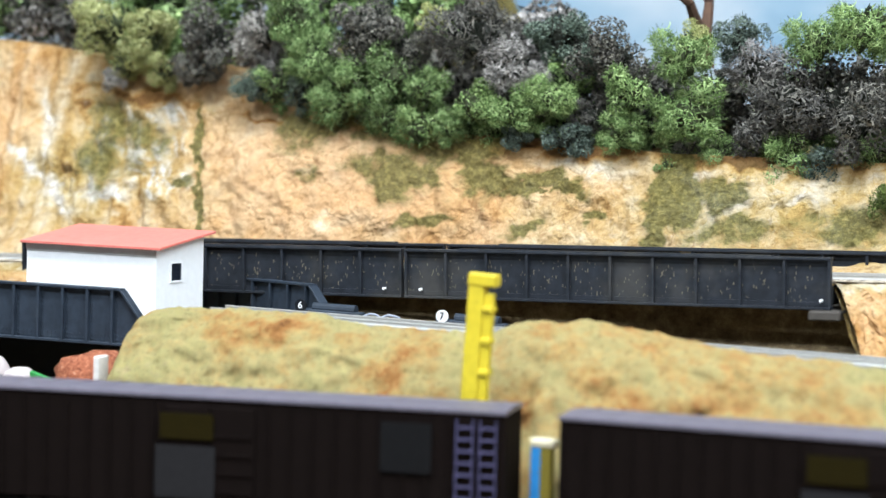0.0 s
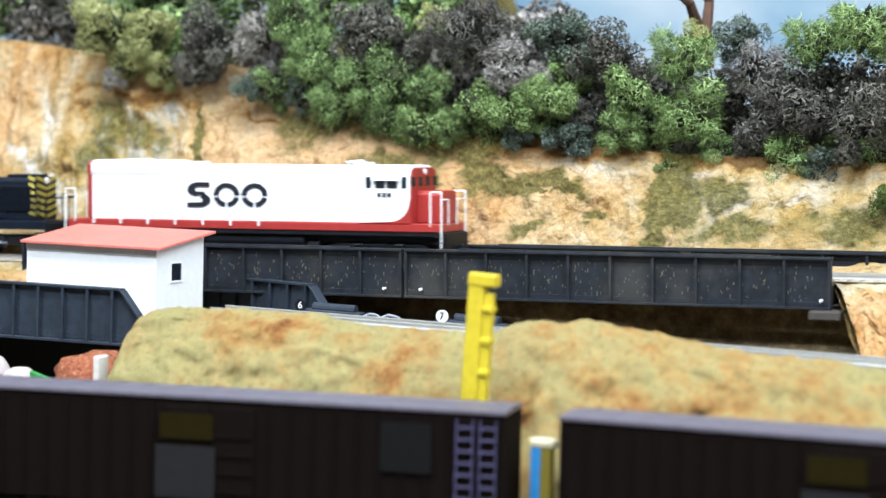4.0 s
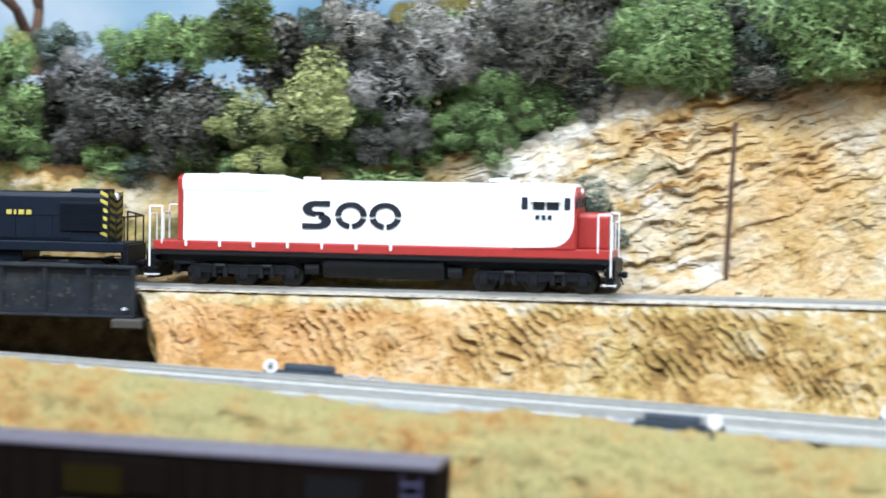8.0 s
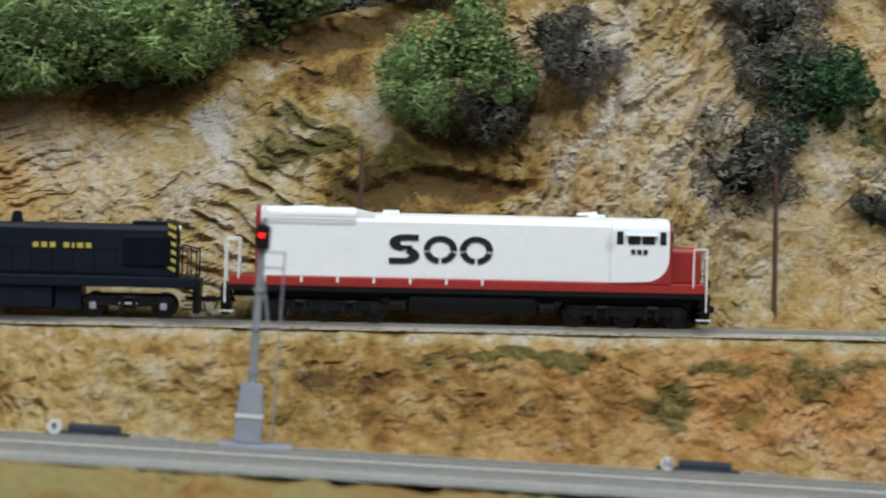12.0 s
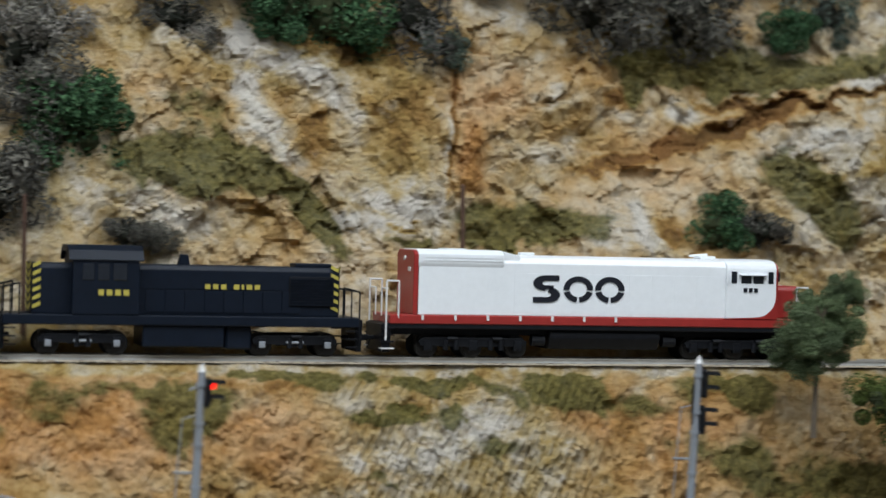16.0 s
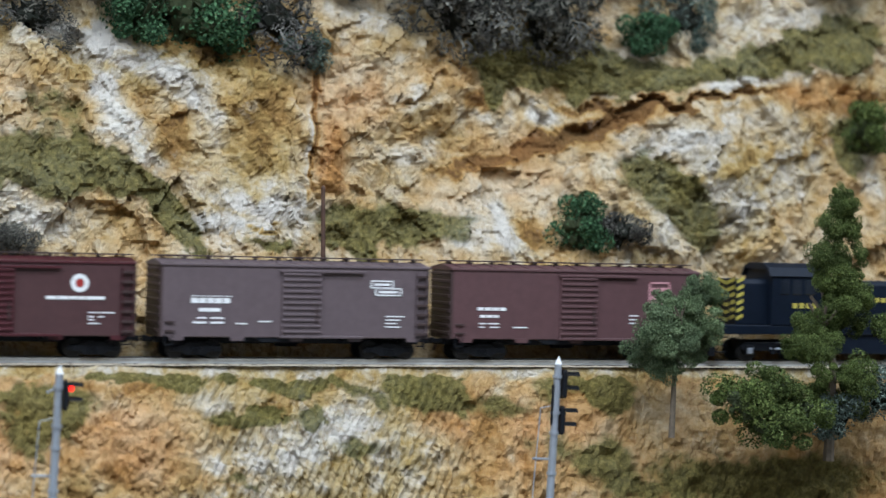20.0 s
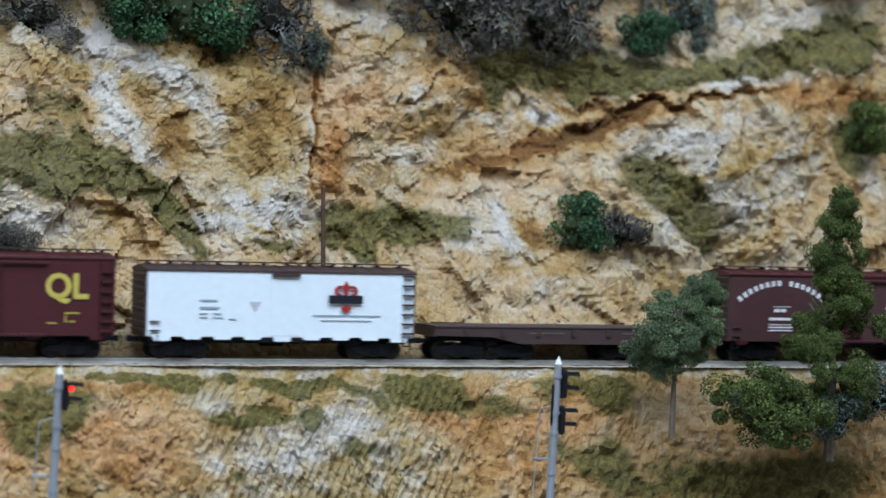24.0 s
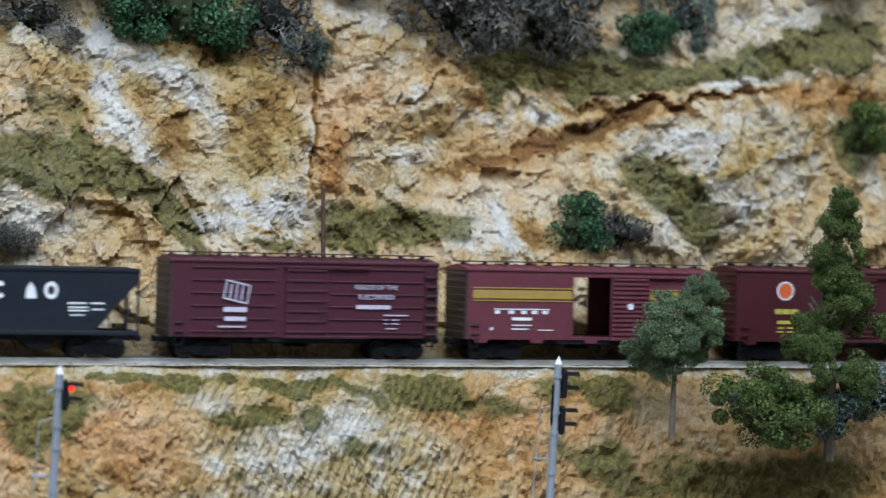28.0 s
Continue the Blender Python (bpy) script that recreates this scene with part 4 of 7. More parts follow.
    for a in ((-0.57, 0.57, -0.145, -0.125), (-0.57, 0.57, 0.125, 0.145), (-0.57, -0.55, -0.125, 0.125), (0.55, 0.57, -0.125, 0.125)):
        box(*a, -0.004, 0.018, bm=fr)
    part("frame", fr, ROOM, t)


# ---- tracks ----
def straight_track(name, x0, x1, y, level, slope, pitch, tie_mat, label, near=(-1.1, 0.95)):
    """Two rails with their ties; the ties near the camera are pieces of their own."""
    ang = -math.degrees(math.atan(slope))
    t = thing(name, pose(0, y, level(0), 0, ang, 0), label, "track", kind="structure")
    for s in (-1, 1):
        b = section([(s * 0.00825 - 0.0011, -0.0025), (s * 0.00825 + 0.0011, -0.0025), (s * 0.00825 + 0.0004, -0.0018), (s * 0.00825 + 0.0004, -0.0009),
                     (s * 0.00825 + 0.0007, -0.0006), (s * 0.00825 + 0.0007, 0), (s * 0.00825 - 0.0007, 0), (s * 0.00825 - 0.0007, -0.0006), (s * 0.00825 - 0.0004, -0.0009), (s * 0.00825 - 0.0004, -0.0018)], x0, x1)
        part("rail", b, RAIL, t)
    tie = bpy.data.meshes.new("tie")
    b = box(-0.0014, 0.0014, -0.0148, 0.0148, -0.0047, -0.0027, 0.0002)
    b.to_mesh(tie)
    b.free()
    tie.materials.append(tie_mat)
    rng = random.Random(5)
    n = 0
    far = bmesh.new()
    x = x0 + 0.004
    while x < x1:
        if near[0] < x < near[1] and n < 300:
            o = link_mesh("tie", tie, None, t)
            o.matrix_basis = pose(x + rng.uniform(-0.0004, 0.0004), rng.uniform(-0.0004, 0.0004), 0, 0, 0, rng.uniform(-1.5, 1.5))
            n += 1
        else:
            v = [far.verts.new((x + a, c, -0.0027)) for a, c in ((-0.0014, -0.0148), (0.0014, -0.0148), (0.0014, 0.0148), (-0.0014, 0.0148))]
            far.faces.new(v)
            w = [far.verts.new((x + a, -0.0148, z)) for a, z in ((-0.0014, -0.0027), (-0.0014, -0.0047), (0.0014, -0.0047), (0.0014, -0.0027))]
            far.faces.new(w)
        x += pitch
    o = part("tie_run", far, tie_mat, t)
    o["kind"] = "stuff"
    return t


straight_track("upper_track", -3.3, 2.3, TRACK_Y, up, GRADE, 0.0066, TIE, "nickel-silver railway track on dark ties and pale ballast")
straight_track("yard_track", -0.742, 2.3, 1.062, low, -0.0175, 0.0066, TIE_GREY, "weathered grey yard track sunk in ballast", (-0.72, 0.4))
straight_track("yard_track", -0.66, 2.3, 1.022, low, -0.0175, 0.0066, TIE_GREY, "weathered grey yard track sunk in ballast", (-0.5, 0.3))
FRONT_TRACK = "dark railway track along the front of the layout"
straight_track("front_track", -0.515, 0.6, 0.9105, lambda x: FLOOR_Z + 0.003, 0.0, 0.0066, TIE, FRONT_TRACK, (-0.5, 0.0))
curve_track = straight_track("front_track", -0.68, 0.0, 0.0, lambda x: FLOOR_Z + 0.003, 0.0, 0.0066, TIE, FRONT_TRACK, (-0.45, 0.0))
curve_track.matrix_basis = pose(-0.5165, 0.9105, 0, 0, 0, 9.0) @ curve_track.matrix_basis
# ---- rolling stock: origin on the rail head at the track's middle, x towards the front, the aisle at -y ----
def shared(name, bm, mat, smooth=False):
    me = bpy.data.meshes.new(name)
    bm.normal_update()
    bm.to_mesh(me)
    bm.free()
    if smooth:
        me.shade_smooth()
    me.materials.append(mat)
    return me


def wheel_mesh(r, mat):
    b = bmesh.new()
    for y0, y1, a in ((-0.0003, 0.0012, r), (0.0012, 0.0016, r * 1.08)):
        rod((0, y0, 0), (0, y1, 0), a, seg=20, bm=b)
    rod((0, -0.0006, 0), (0, -0.0003, 0), r * 0.82, r * 0.86, seg=20, bm=b)
    rod((0, -0.0011, 0), (0, -0.0006, 0), r * 0.25, seg=10, bm=b)
    return shared("wheel", b, mat)


WHEEL = wheel_mesh(0.0048, STEEL)
LOCO_WHEEL = wheel_mesh(0.0058, STEEL)
b = prism([(-0.0135, 0.0050), (-0.0120, 0.0068), (-0.0070, 0.0072), (-0.0045, 0.0086), (0.0045, 0.0086), (0.0070, 0.0072), (0.0120, 0.0068), (0.0135, 0.0050), (0.0120, 0.0034), (0.0075, 0.0036), (0.0045, 0.0018), (-0.0045, 0.0018), (-0.0075, 0.0036), (-0.0120, 0.0034)], -0.0009, 0.0009, 0.0003)
for s in (-1, 1):
    box(s * 0.0097 - 0.0014, s * 0.0097 + 0.0014, -0.0016, -0.0005, 0.0036, 0.0062, 0.0003, bm=b)
for s in (-1, 0, 1):
    rod((s * 0.0019, -0.0012, 0.0026), (s * 0.0019, -0.0012, 0.0058), 0.0007, seg=8, bm=b)
FRAME = shared("side_frame", b, BLACK)
b = bmesh.new()
box(-0.0022, 0.0022, -0.011, 0.011, 0.0050, 0.0085, 0.0004, bm=b)
for s in (-1, 1):
    rod((s * 0.0097, -0.0075, 0.0048), (s * 0.0097, 0.0075, 0.0048), 0.0009, seg=8, bm=b)
TRUCK = shared("truck", b, BLACK)
b = bmesh.new()
box(-0.007, 0.003, -0.0012, 0.0012, 0.0086, 0.0106, 0.0003, bm=b)
box(0.002, 0.0048, -0.0022, 0.0010, 0.0080, 0.0112, 0.0006, bm=b)
rod((0.0012, 0, 0.0086), (0.0026, 0, 0.0046), 0.0004, seg=6, bm=b)
COUPLER = shared("coupler", b, BLACK)


def add_truck(car, x, axles=(-0.0097, 0.0097)):
    t = link_mesh("truck", TRUCK, None, car)
    t.location.x = x
    for s in (-1, 1):
        f = link_mesh("side_frame", FRAME, None, t)
        f.matrix_basis = pose(0, s * 0.0108, 0, 0, 0, 0 if s < 0 else 180)
        for a in axles:
            w = link_mesh("wheel", WHEEL, None, t)
            w.matrix_basis = pose(a, s * 0.0090, 0.0048, 0, 0, 0 if s < 0 else 180)


def add_couplers(car, x0, x1):
    for x, r in ((x1, 0), (x0, 180)):
        c = link_mesh("coupler", COUPLER, None, car)
        c.matrix_basis = pose(x, 0, 0, 0, 0, r)


def bars(name, car, mat, y, rows, label=""):
    """Small lettering that cannot be read, as plain bars: x0, x1, z0, z1."""
    for x0, x1, z0, z1 in rows:
        o = part(name, box(x0, x1, y - 0.00015, y + 0.0003, z0, z1), mat, car, label)
    return o


def words(car, mat, y, x, z, widths, h, gap=0.0006, name="lettering", label=""):
    rows = []
    for w in widths:
        rows.append((x, x + w, z, z + h))
        x += w + gap
    return bars(name, car, mat, y, rows, label)


HALF = 0.0709


def box_car(label, paint_mat, end_mat, eave=0.0478, half_w=0.0165, door=(-0.010, 0.0115), ribs=11, sill=0.0112, roof_mat=None, side_ribs=0, hollow=None, side_mat=None):
    roof_mat = roof_mat or paint_mat
    side_mat = side_mat or paint_mat
    car = thing("boxcar", None, label, "freight car", "cars of the train")
    L = HALF - 0.0012
    if hollow:
        x0, x1 = hollow
        b = bmesh.new()
        for s in (-1, 1):
            a, c = sorted((s * half_w, s * (half_w - 0.0012)))
            box(-L, x0, a, c, sill, eave, bm=b)
            box(x1, L, a, c, sill, eave, bm=b)
            box(x0, x1, a, c, eave - 0.0035, eave, bm=b)
            box(x0, x1, a, c, sill, sill + 0.0016, bm=b)
        box(-L, L, -half_w + 0.0012, half_w - 0.0012, sill, sill + 0.0012, bm=b)
        box(-L, -L + 0.0012, -half_w + 0.0012, half_w - 0.0012, sill, eave, bm=b)
        box(L - 0.0012, L, -half_w + 0.0012, half_w - 0.0012, sill, eave, bm=b)
        part("body", b, side_mat, car)
    else:
        part("body", box(-L, L, -half_w, half_w, sill, eave, 0.0004), side_mat, car)
    pk = eave + 0.0022
    b = section([(-half_w - 0.0006, eave - 0.0010), (half_w + 0.0006, eave - 0.0010), (half_w + 0.0006, eave + 0.0002), (0.001, pk), (-0.001, pk), (-half_w - 0.0006, eave + 0.0002)], -HALF, HALF, 0.0002)
    roof = part("roof", b, roof_mat, car)
    rib = shared("roof_rib", section([(-half_w - 0.0004, eave + 0.0001), (half_w + 0.0004, eave + 0.0001), (half_w + 0.0004, eave + 0.0005), (0, pk + 0.0005), (-half_w - 0.0004, eave + 0.0005)], -0.0004, 0.0004), roof_mat)
    for k in range(15):
        link_mesh("roof_rib", rib, None, roof).location.x = -L + (k + 0.5) * 2 * L / 15
    b = bmesh.new()
    for y in (-0.0024, 0, 0.0024):
        box(-HALF - 0.001, HALF + 0.001, y - 0.001, y + 0.001, pk + 0.0012, pk + 0.0018, bm=b)
    for k in range(12):
        x = -HALF + 0.004 + k * (2 * HALF - 0.008) / 11
        box(x - 0.0005, x + 0.0005, -0.0028, 0.0028, pk - 0.0008, pk + 0.0012, bm=b)
    part("running_board", b, BROWN_DARK, car)
    for s in (-1, 1):
        b = bmesh.new()
        box(s * L if s > 0 else -L - 0.0009, L + 0.0009 if s > 0 else -L, -half_w + 0.0003, half_w - 0.0003, sill, eave - 0.001, bm=b)
        end = part("car_end", b, end_mat, car)
        rib = shared("end_rib", rod((s * (L + 0.0008), -half_w + 0.002, 0), (s * (L + 0.0008), half_w - 0.002, 0), 0.0010, seg=6), end_mat)
        for k in range(9):
            link_mesh("end_rib", rib, None, end).location.z = sill + 0.003 + k * (eave - sill - 0.006) / 8
        if s > 0:
            rod((L + 0.0024, 0.006, 0.036), (L + 0.0028, 0.006, 0.036), 0.003, seg=14, bm=(bw := bmesh.new()))
            rod((L + 0.0002, 0.006, 0.036), (L + 0.0026, 0.006, 0.036), 0.0005, seg=8, bm=bw)
            part("brake_wheel", bw, BLACK, car)
    # door on the aisle side, and its rails
    y = -half_w
    dx0, dx1 = door
    b = box(dx0, dx1, y - (0.0010 if ribs else 0.0002), y + 0.0002, sill + 0.0010, eave - 0.0032, 0.0002 if ribs else 0.00005)
    d = part("door", b, paint_mat, car)
    rib = shared("door_rib", box(dx0 + 0.0006, dx1 - 0.0006, y - 0.0017, y - 0.0009, -0.0006, 0.0006, 0.0002), paint_mat)
    for k in range(ribs):
        link_mesh("door_rib", rib, None, d).location.z = sill + 0.0030 + k * (eave - sill - 0.0075) / max(1, ribs - 1)
    if ribs:
        part("latch", box(dx1 - 0.003, dx1 - 0.0022, y - 0.0021, y - 0.0009, sill + 0.008, sill + 0.016), end_mat, d)
    for z, x0, x1 in () if not ribs else ((eave - 0.0030, dx0 - 0.001, dx1 + 0.0225), (sill + 0.0004, dx0 - 0.001, dx1 + 0.0225)):
        part("door_rail", box(x0, x1, y - 0.0018, y + 0.0002, z - 0.0006, z + 0.0007, 0.0002), paint_mat, car)
    # ladders and grab irons
    b = bmesh.new()
    for x in (L - 0.0062, L - 0.0008):
        box(x - 0.0003, x + 0.0003, y - 0.0011, y + 0.0001, sill + 0.001, eave - 0.002, bm=b)
    part("ladder", b, paint_mat, car)
    ladder = car.children[-1]
    for k in range(7):
        z = sill + 0.0025 + k * 0.0049
        part("rung", box(L - 0.0065, L - 0.0005, y - 0.0018, y - 0.0006, z - 0.0005, z + 0.0005), end_mat, ladder)
    for z in (sill + 0.0030, sill + 0.0075):
        part("grab_iron", box(-L + 0.0015, -L + 0.0065, y - 0.0010, y + 0.0001, z - 0.0004, z + 0.0004), end_mat, car)
    for k in range(side_ribs):
        z = sill + 0.0030 + k * (eave - sill - 0.0065) / (side_ribs - 1)
        for x0, x1 in ((-L + 0.010, dx0 - 0.0055), (dx1 + 0.002, L - 0.008)):
            part("side_rib", box(x0, x1, y - 0.0007, y + 0.0002, z - 0.0004, z + 0.0004, 0.0002), paint_mat, car)
    # frame below the floor
    b = box(-L, L, -0.0035, 0.0035, sill - 0.0035, sill, 0.0003)
    for x in (-0.026, 0.026):
        box(x - 0.001, x + 0.001, -half_w + 0.001, half_w - 0.001, sill - 0.002, sill, bm=b)
    prism([(-0.022, sill), (-0.018, sill - 0.0022), (0.018, sill - 0.0022), (0.022, sill)], -half_w + 0.0006, -half_w + 0.0014, bm=b)
    rod((-0.006, 0.004, sill - 0.003), (0.006, 0.004, sill - 0.003), 0.0024, seg=10, bm=b)
    part("underframe", b, BLACK, car)
    st = bmesh.new()
    box(-0.0022, -0.0017, -0.0005, 0.0005, -0.0038, 0.001, bm=st)
    box(0.0017, 0.0022, -0.0005, 0.0005, -0.0038, 0.001, bm=st)
    box(-0.0022, 0.0022, -0.0006, 0.0006, -0.0042, -0.0036, bm=st)
    st = shared("step", st, BLACK)
    for x in (-L + 0.0035, L - 0.0035):
        for sgn in (-1, 1):
            link_mesh("step", st, None, car).location = (x, sgn * half_w, sill)
    for x in (-0.051, 0.051):
        add_truck(car, x)
    add_couplers(car, -HALF - 0.0005, HALF + 0.0005)
    return car


def tabs(car, n, y, sill, mat):
    for k in range(n):
        x = -0.062 + k * 0.124 / (n - 1)
        part("sill_tab", prism([(x - 0.004, sill + 0.0005), (x - 0.003, sill - 0.0018), (x + 0.003, sill - 0.0018), (x + 0.004, sill + 0.0005)], y, y + 0.0008), mat, car)


FY = -0.0167
# a red-brown car with a square mark
car_a = box_car("oxide-brown steel boxcar with a louvred door and a pink square mark", OXIDE, BROWN_DARK)
words(car_a, WHITE_INK, FY, -0.056, 0.0262, (0.0035, 0.0035, 0.0035, 0.0035), 0.0016)
words(car_a, WHITE_INK, FY, -0.0545, 0.0225, (0.003, 0.003, 0.003), 0.0014)
bars("small_print", car_a, WHITE_INK, FY, [(-0.055, -0.051, 0.019, 0.0197), (-0.05, -0.044, 0.019, 0.0197), (-0.055, -0.052, 0.0172, 0.0178), (-0.049, -0.044, 0.0172, 0.0178), (-0.036, -0.028, 0.0172, 0.0178), (0.030, 0.035, 0.024, 0.0246), (0.030, 0.034, 0.022, 0.0226), (0.030, 0.0335, 0.020, 0.0206)])
PINK = paint("faded_pink_mark", (0.50, 0.25, 0.27), 0.55)
b = bmesh.new()
for a in ((0.041, 0.0535, 0.0415, 0.0425), (0.041, 0.0535, 0.0305, 0.0315), (0.041, 0.042, 0.0305, 0.0425), (0.0525, 0.0535, 0.0305, 0.0425), (0.0425, 0.052, 0.0375, 0.0395), (0.0425, 0.052, 0.0330, 0.0350)):
    box(a[0], a[1], FY - 0.00015, FY + 0.0003, a[2], a[3], bm=b)
part("square_mark", b, PINK, car_a)
tabs(car_a, 5, FY, 0.0112, OXIDE)

# grey-brown car with an outlined panel
car_b = box_car("grey-brown steel boxcar with a louvred door and white lettering", GREYBROWN, BROWN_DARK, door=(-0.0085, 0.0125))
words(car_b, WHITE_INK, FY, -0.055, 0.0282, (0.0035, 0.0035, 0.0035, 0.0035, 0.0035), 0.0026)
bars("small_print", car_b, WHITE_INK, FY, [(-0.055, -0.034, 0.0316, 0.0319), (-0.051, -0.040, 0.0240, 0.0258), (-0.052, -0.047, 0.0204, 0.0212), (-0.045, -0.038, 0.0204, 0.0212), (-0.054, -0.047, 0.0180, 0.0190), (-0.045, -0.038, 0.0180, 0.0190), (-0.032, -0.026, 0.0178, 0.0184), (-0.020, -0.013, 0.0190, 0.0196),
                                           (0.047, 0.057, 0.0222, 0.0228), (0.047, 0.055, 0.0204, 0.0210), (0.047, 0.053, 0.0186, 0.0192), (0.047, 0.055, 0.0168, 0.0174)])
b = bmesh.new()
for x, z, w in ((0.0385, 0.0368, 0.0125), (0.041, 0.0330, 0.0145)):
    for a in ((x, x + w, z, z + 0.0007), (x, x + w, z + 0.0034, z + 0.0041), (x, x + 0.0007, z, z + 0.0041), (x + w - 0.0007, x + w, z, z + 0.0041), (x + 0.002, x + w - 0.002, z + 0.0014, z + 0.0026)):
        box(a[0], a[1], FY - 0.00015, FY + 0.0003, a[2], a[3], bm=b)
part("panel_mark", b, WHITE_INK, car_b)
tabs(car_b, 5, FY, 0.0112, GREYBROWN)

# dark red car with a round mark and an arched line of lettering
car_c = box_car("dark red steel boxcar with arched white lettering and a round mark", MAROON, BROWN_DARK, door=(-0.0115, 0.0105), side_mat=paint("dark_red_car_paint", (0.066, 0.030, 0.031), 0.45))
b = bmesh.new()
for k in range(16):
    if k == 8:
        continue
    a = radians(128 - k * 76 / 15)
    cx, cz, r = -0.0385, 0.002, 0.041
    tmp = box(-0.0010, 0.0010, FY - 0.00015, FY + 0.0003, -0.0014, 0.0014)
    bmesh.ops.transform(tmp, matrix=Matrix.Translation((cx + r * math.cos(a), 0, cz + r * math.sin(a))) @ Matrix.Rotation(math.pi / 2 - a, 4, "Y"), verts=tmp.verts[:])
    merge(b, tmp)
part("arched_lettering", b, WHITE_INK, car_c)
words(car_c, WHITE_INK, FY, -0.0430, 0.0272, (0.0032, 0.0032), 0.0018)
bars("small_print", car_c, WHITE_INK, FY, [(-0.0435, -0.0335, 0.0300, 0.0303), (-0.046, -0.032, 0.0228, 0.0242), (-0.046, -0.031, 0.0202, 0.0206), (-0.046, -0.032, 0.0186, 0.0193), (-0.046, -0.032, 0.0170, 0.0176), (-0.029, -0.020, 0.0170, 0.0176), (0.047, 0.060, 0.0226, 0.0231), (0.047, 0.050, 0.0205, 0.0211), (0.052, 0.055, 0.0205, 0.0211), (0.047, 0.050, 0.0190, 0.0196), (0.047, 0.053, 0.0172, 0.0178)])
part("round_mark", arc(0.0425, 0.0373, 0.0022, 0.0045, 0, 360, FY - 0.00015, FY + 0.0003, 32), WHITE_INK, car_c)
part("round_mark_centre", arc(0.0425, 0.0373, 0.0002, 0.0021, 0, 360, FY - 0.00015, FY + 0.0003, 24), RED, car_c)
words(car_c, WHITE_INK, FY, 0.026, 0.0292, (0.0055, 0.0055, 0.003, 0.004, 0.009), 0.0016, 0.0005)
tabs(car_c, 5, FY, 0.0112, MAROON)

# empty flat car
flat = thing("flatcar", None, "empty dark brown flatcar with a plank deck", "freight car", "cars of the train")
FL = 0.0775
part("side_sill", prism([(-FL, 0.0170), (FL, 0.0170), (FL, 0.0128), (0.045, 0.0122), (0.030, 0.0088), (-0.030, 0.0088), (-0.045, 0.0122), (-FL, 0.0128)], -0.0165, -0.0150, 0.0002), BROWN_DARK, flat)
part("side_sill", prism([(-FL, 0.0170), (FL, 0.0170), (FL, 0.0128), (0.045, 0.0122), (0.030, 0.0088), (-0.030, 0.0088), (-0.045, 0.0122), (-FL, 0.0128)], 0.0150, 0.0165, 0.0002), BROWN_DARK, flat)
part("centre_sill", box(-FL + 0.001, FL - 0.001, -0.004, 0.004, 0.0095, 0.0155), BLACK, flat)
for x in (-FL, FL - 0.0012):
    part("end_sill", box(x, x + 0.0012, -0.0150, 0.0150, 0.0122, 0.0170), BROWN_DARK, flat)
plank = shared("plank", box(-0.00145, 0.00145, -0.0170, 0.0170, 0.0171, 0.0181, 0.0002), paint("deck_plank_brown", (0.065, 0.045, 0.04), 0.8, vary=0.35))
n = int(2 * FL / 0.0031)
for k in range(n):
    p = link_mesh("plank", plank, None, flat)
    p.location.x = -FL + (k + 0.5) * 2 * FL / n
for x in (-0.060, -0.040, -0.020, 0.0, 0.020, 0.040, 0.060):
    part("stake_pocket", box(x - 0.0011, x + 0.0011, -0.0175, -0.0164, 0.0130, 0.0168), BROWN_DARK, flat)
bars("small_print", flat, GREYBROWN, -0.0166, [(-0.025, -0.005, 0.0142, 0.0150), (0.028, 0.034, 0.0142, 0.0150), (0.041, 0.056, 0.0135, 0.0141)])
for x in (-0.0615, -0.0335, 0.0335, 0.0615):
    add_truck(flat, x)
add_couplers(flat, -FL, FL)

# white refrigerator car with a red flower mark
reefer = box_car("pale bluish-white refrigerator car with brown ends and roof", REEFER_WHITE, BROWN_DARK, eave=0.0450, half_w=0.0162, door=(-0.006, 0.0085), ribs=0, roof_mat=BROWN_DARK)
RY = -0.0164
for k in range(9):
    x = -0.062 + k * 0.0155
    part("sill_tab", prism([(x - 0.005, 0.0120), (x - 0.004, 0.0092), (x + 0.004, 0.0092), (x + 0.005, 0.0120)] if k in (0, 4, 8) else [(x - 0.005, 0.0120), (x - 0.004, 0.0100), (x + 0.004, 0.0100), (x + 0.005, 0.0120)], RY, RY + 0.0008), REEFER_WHITE, reefer)
part("hatch_rail", box(-0.006, 0.0085, RY - 0.0012, RY + 0.0006, 0.0418, 0.0440), BROWN_DARK, reefer)
b = bmesh.new()
prism([(0.033, 0.0405), (0.0312, 0.0375), (0.0322, 0.0325), (0.0338, 0.0325), (0.0348, 0.0375)], RY - 0.0011, RY - 0.0007, bm=b)
for s in (-1, 1):
    arc(0.033 + s * 0.0033, 0.0352, 0.0012, 0.0029, 90 - s * 90 - 110 * s, 90 - s * 90 + 130 * s, RY - 0.0011, RY - 0.0007, 10, bm=b)
prism([(0.0300, 0.0262), (0.0322, 0.0280), (0.0344, 0.0280), (0.0362, 0.0262), (0.033, 0.0238)], RY - 0.0011, RY - 0.0007, bm=b)
part("flower_mark", b, RED, reefer)
part("name_panel", box(0.0238, 0.0418, RY - 0.0013, RY - 0.0009, 0.0288, 0.0330), INK, reefer)
words(reefer, WHITE_INK, RY - 0.0011, 0.0252, 0.0299, (0.0025, 0.0018, 0.0018, 0.0018, 0.0018, 0.0018), 0.0020, 0.0004)
GREY_INK = paint("grey_lettering", (0.28, 0.33, 0.38), 0.6)
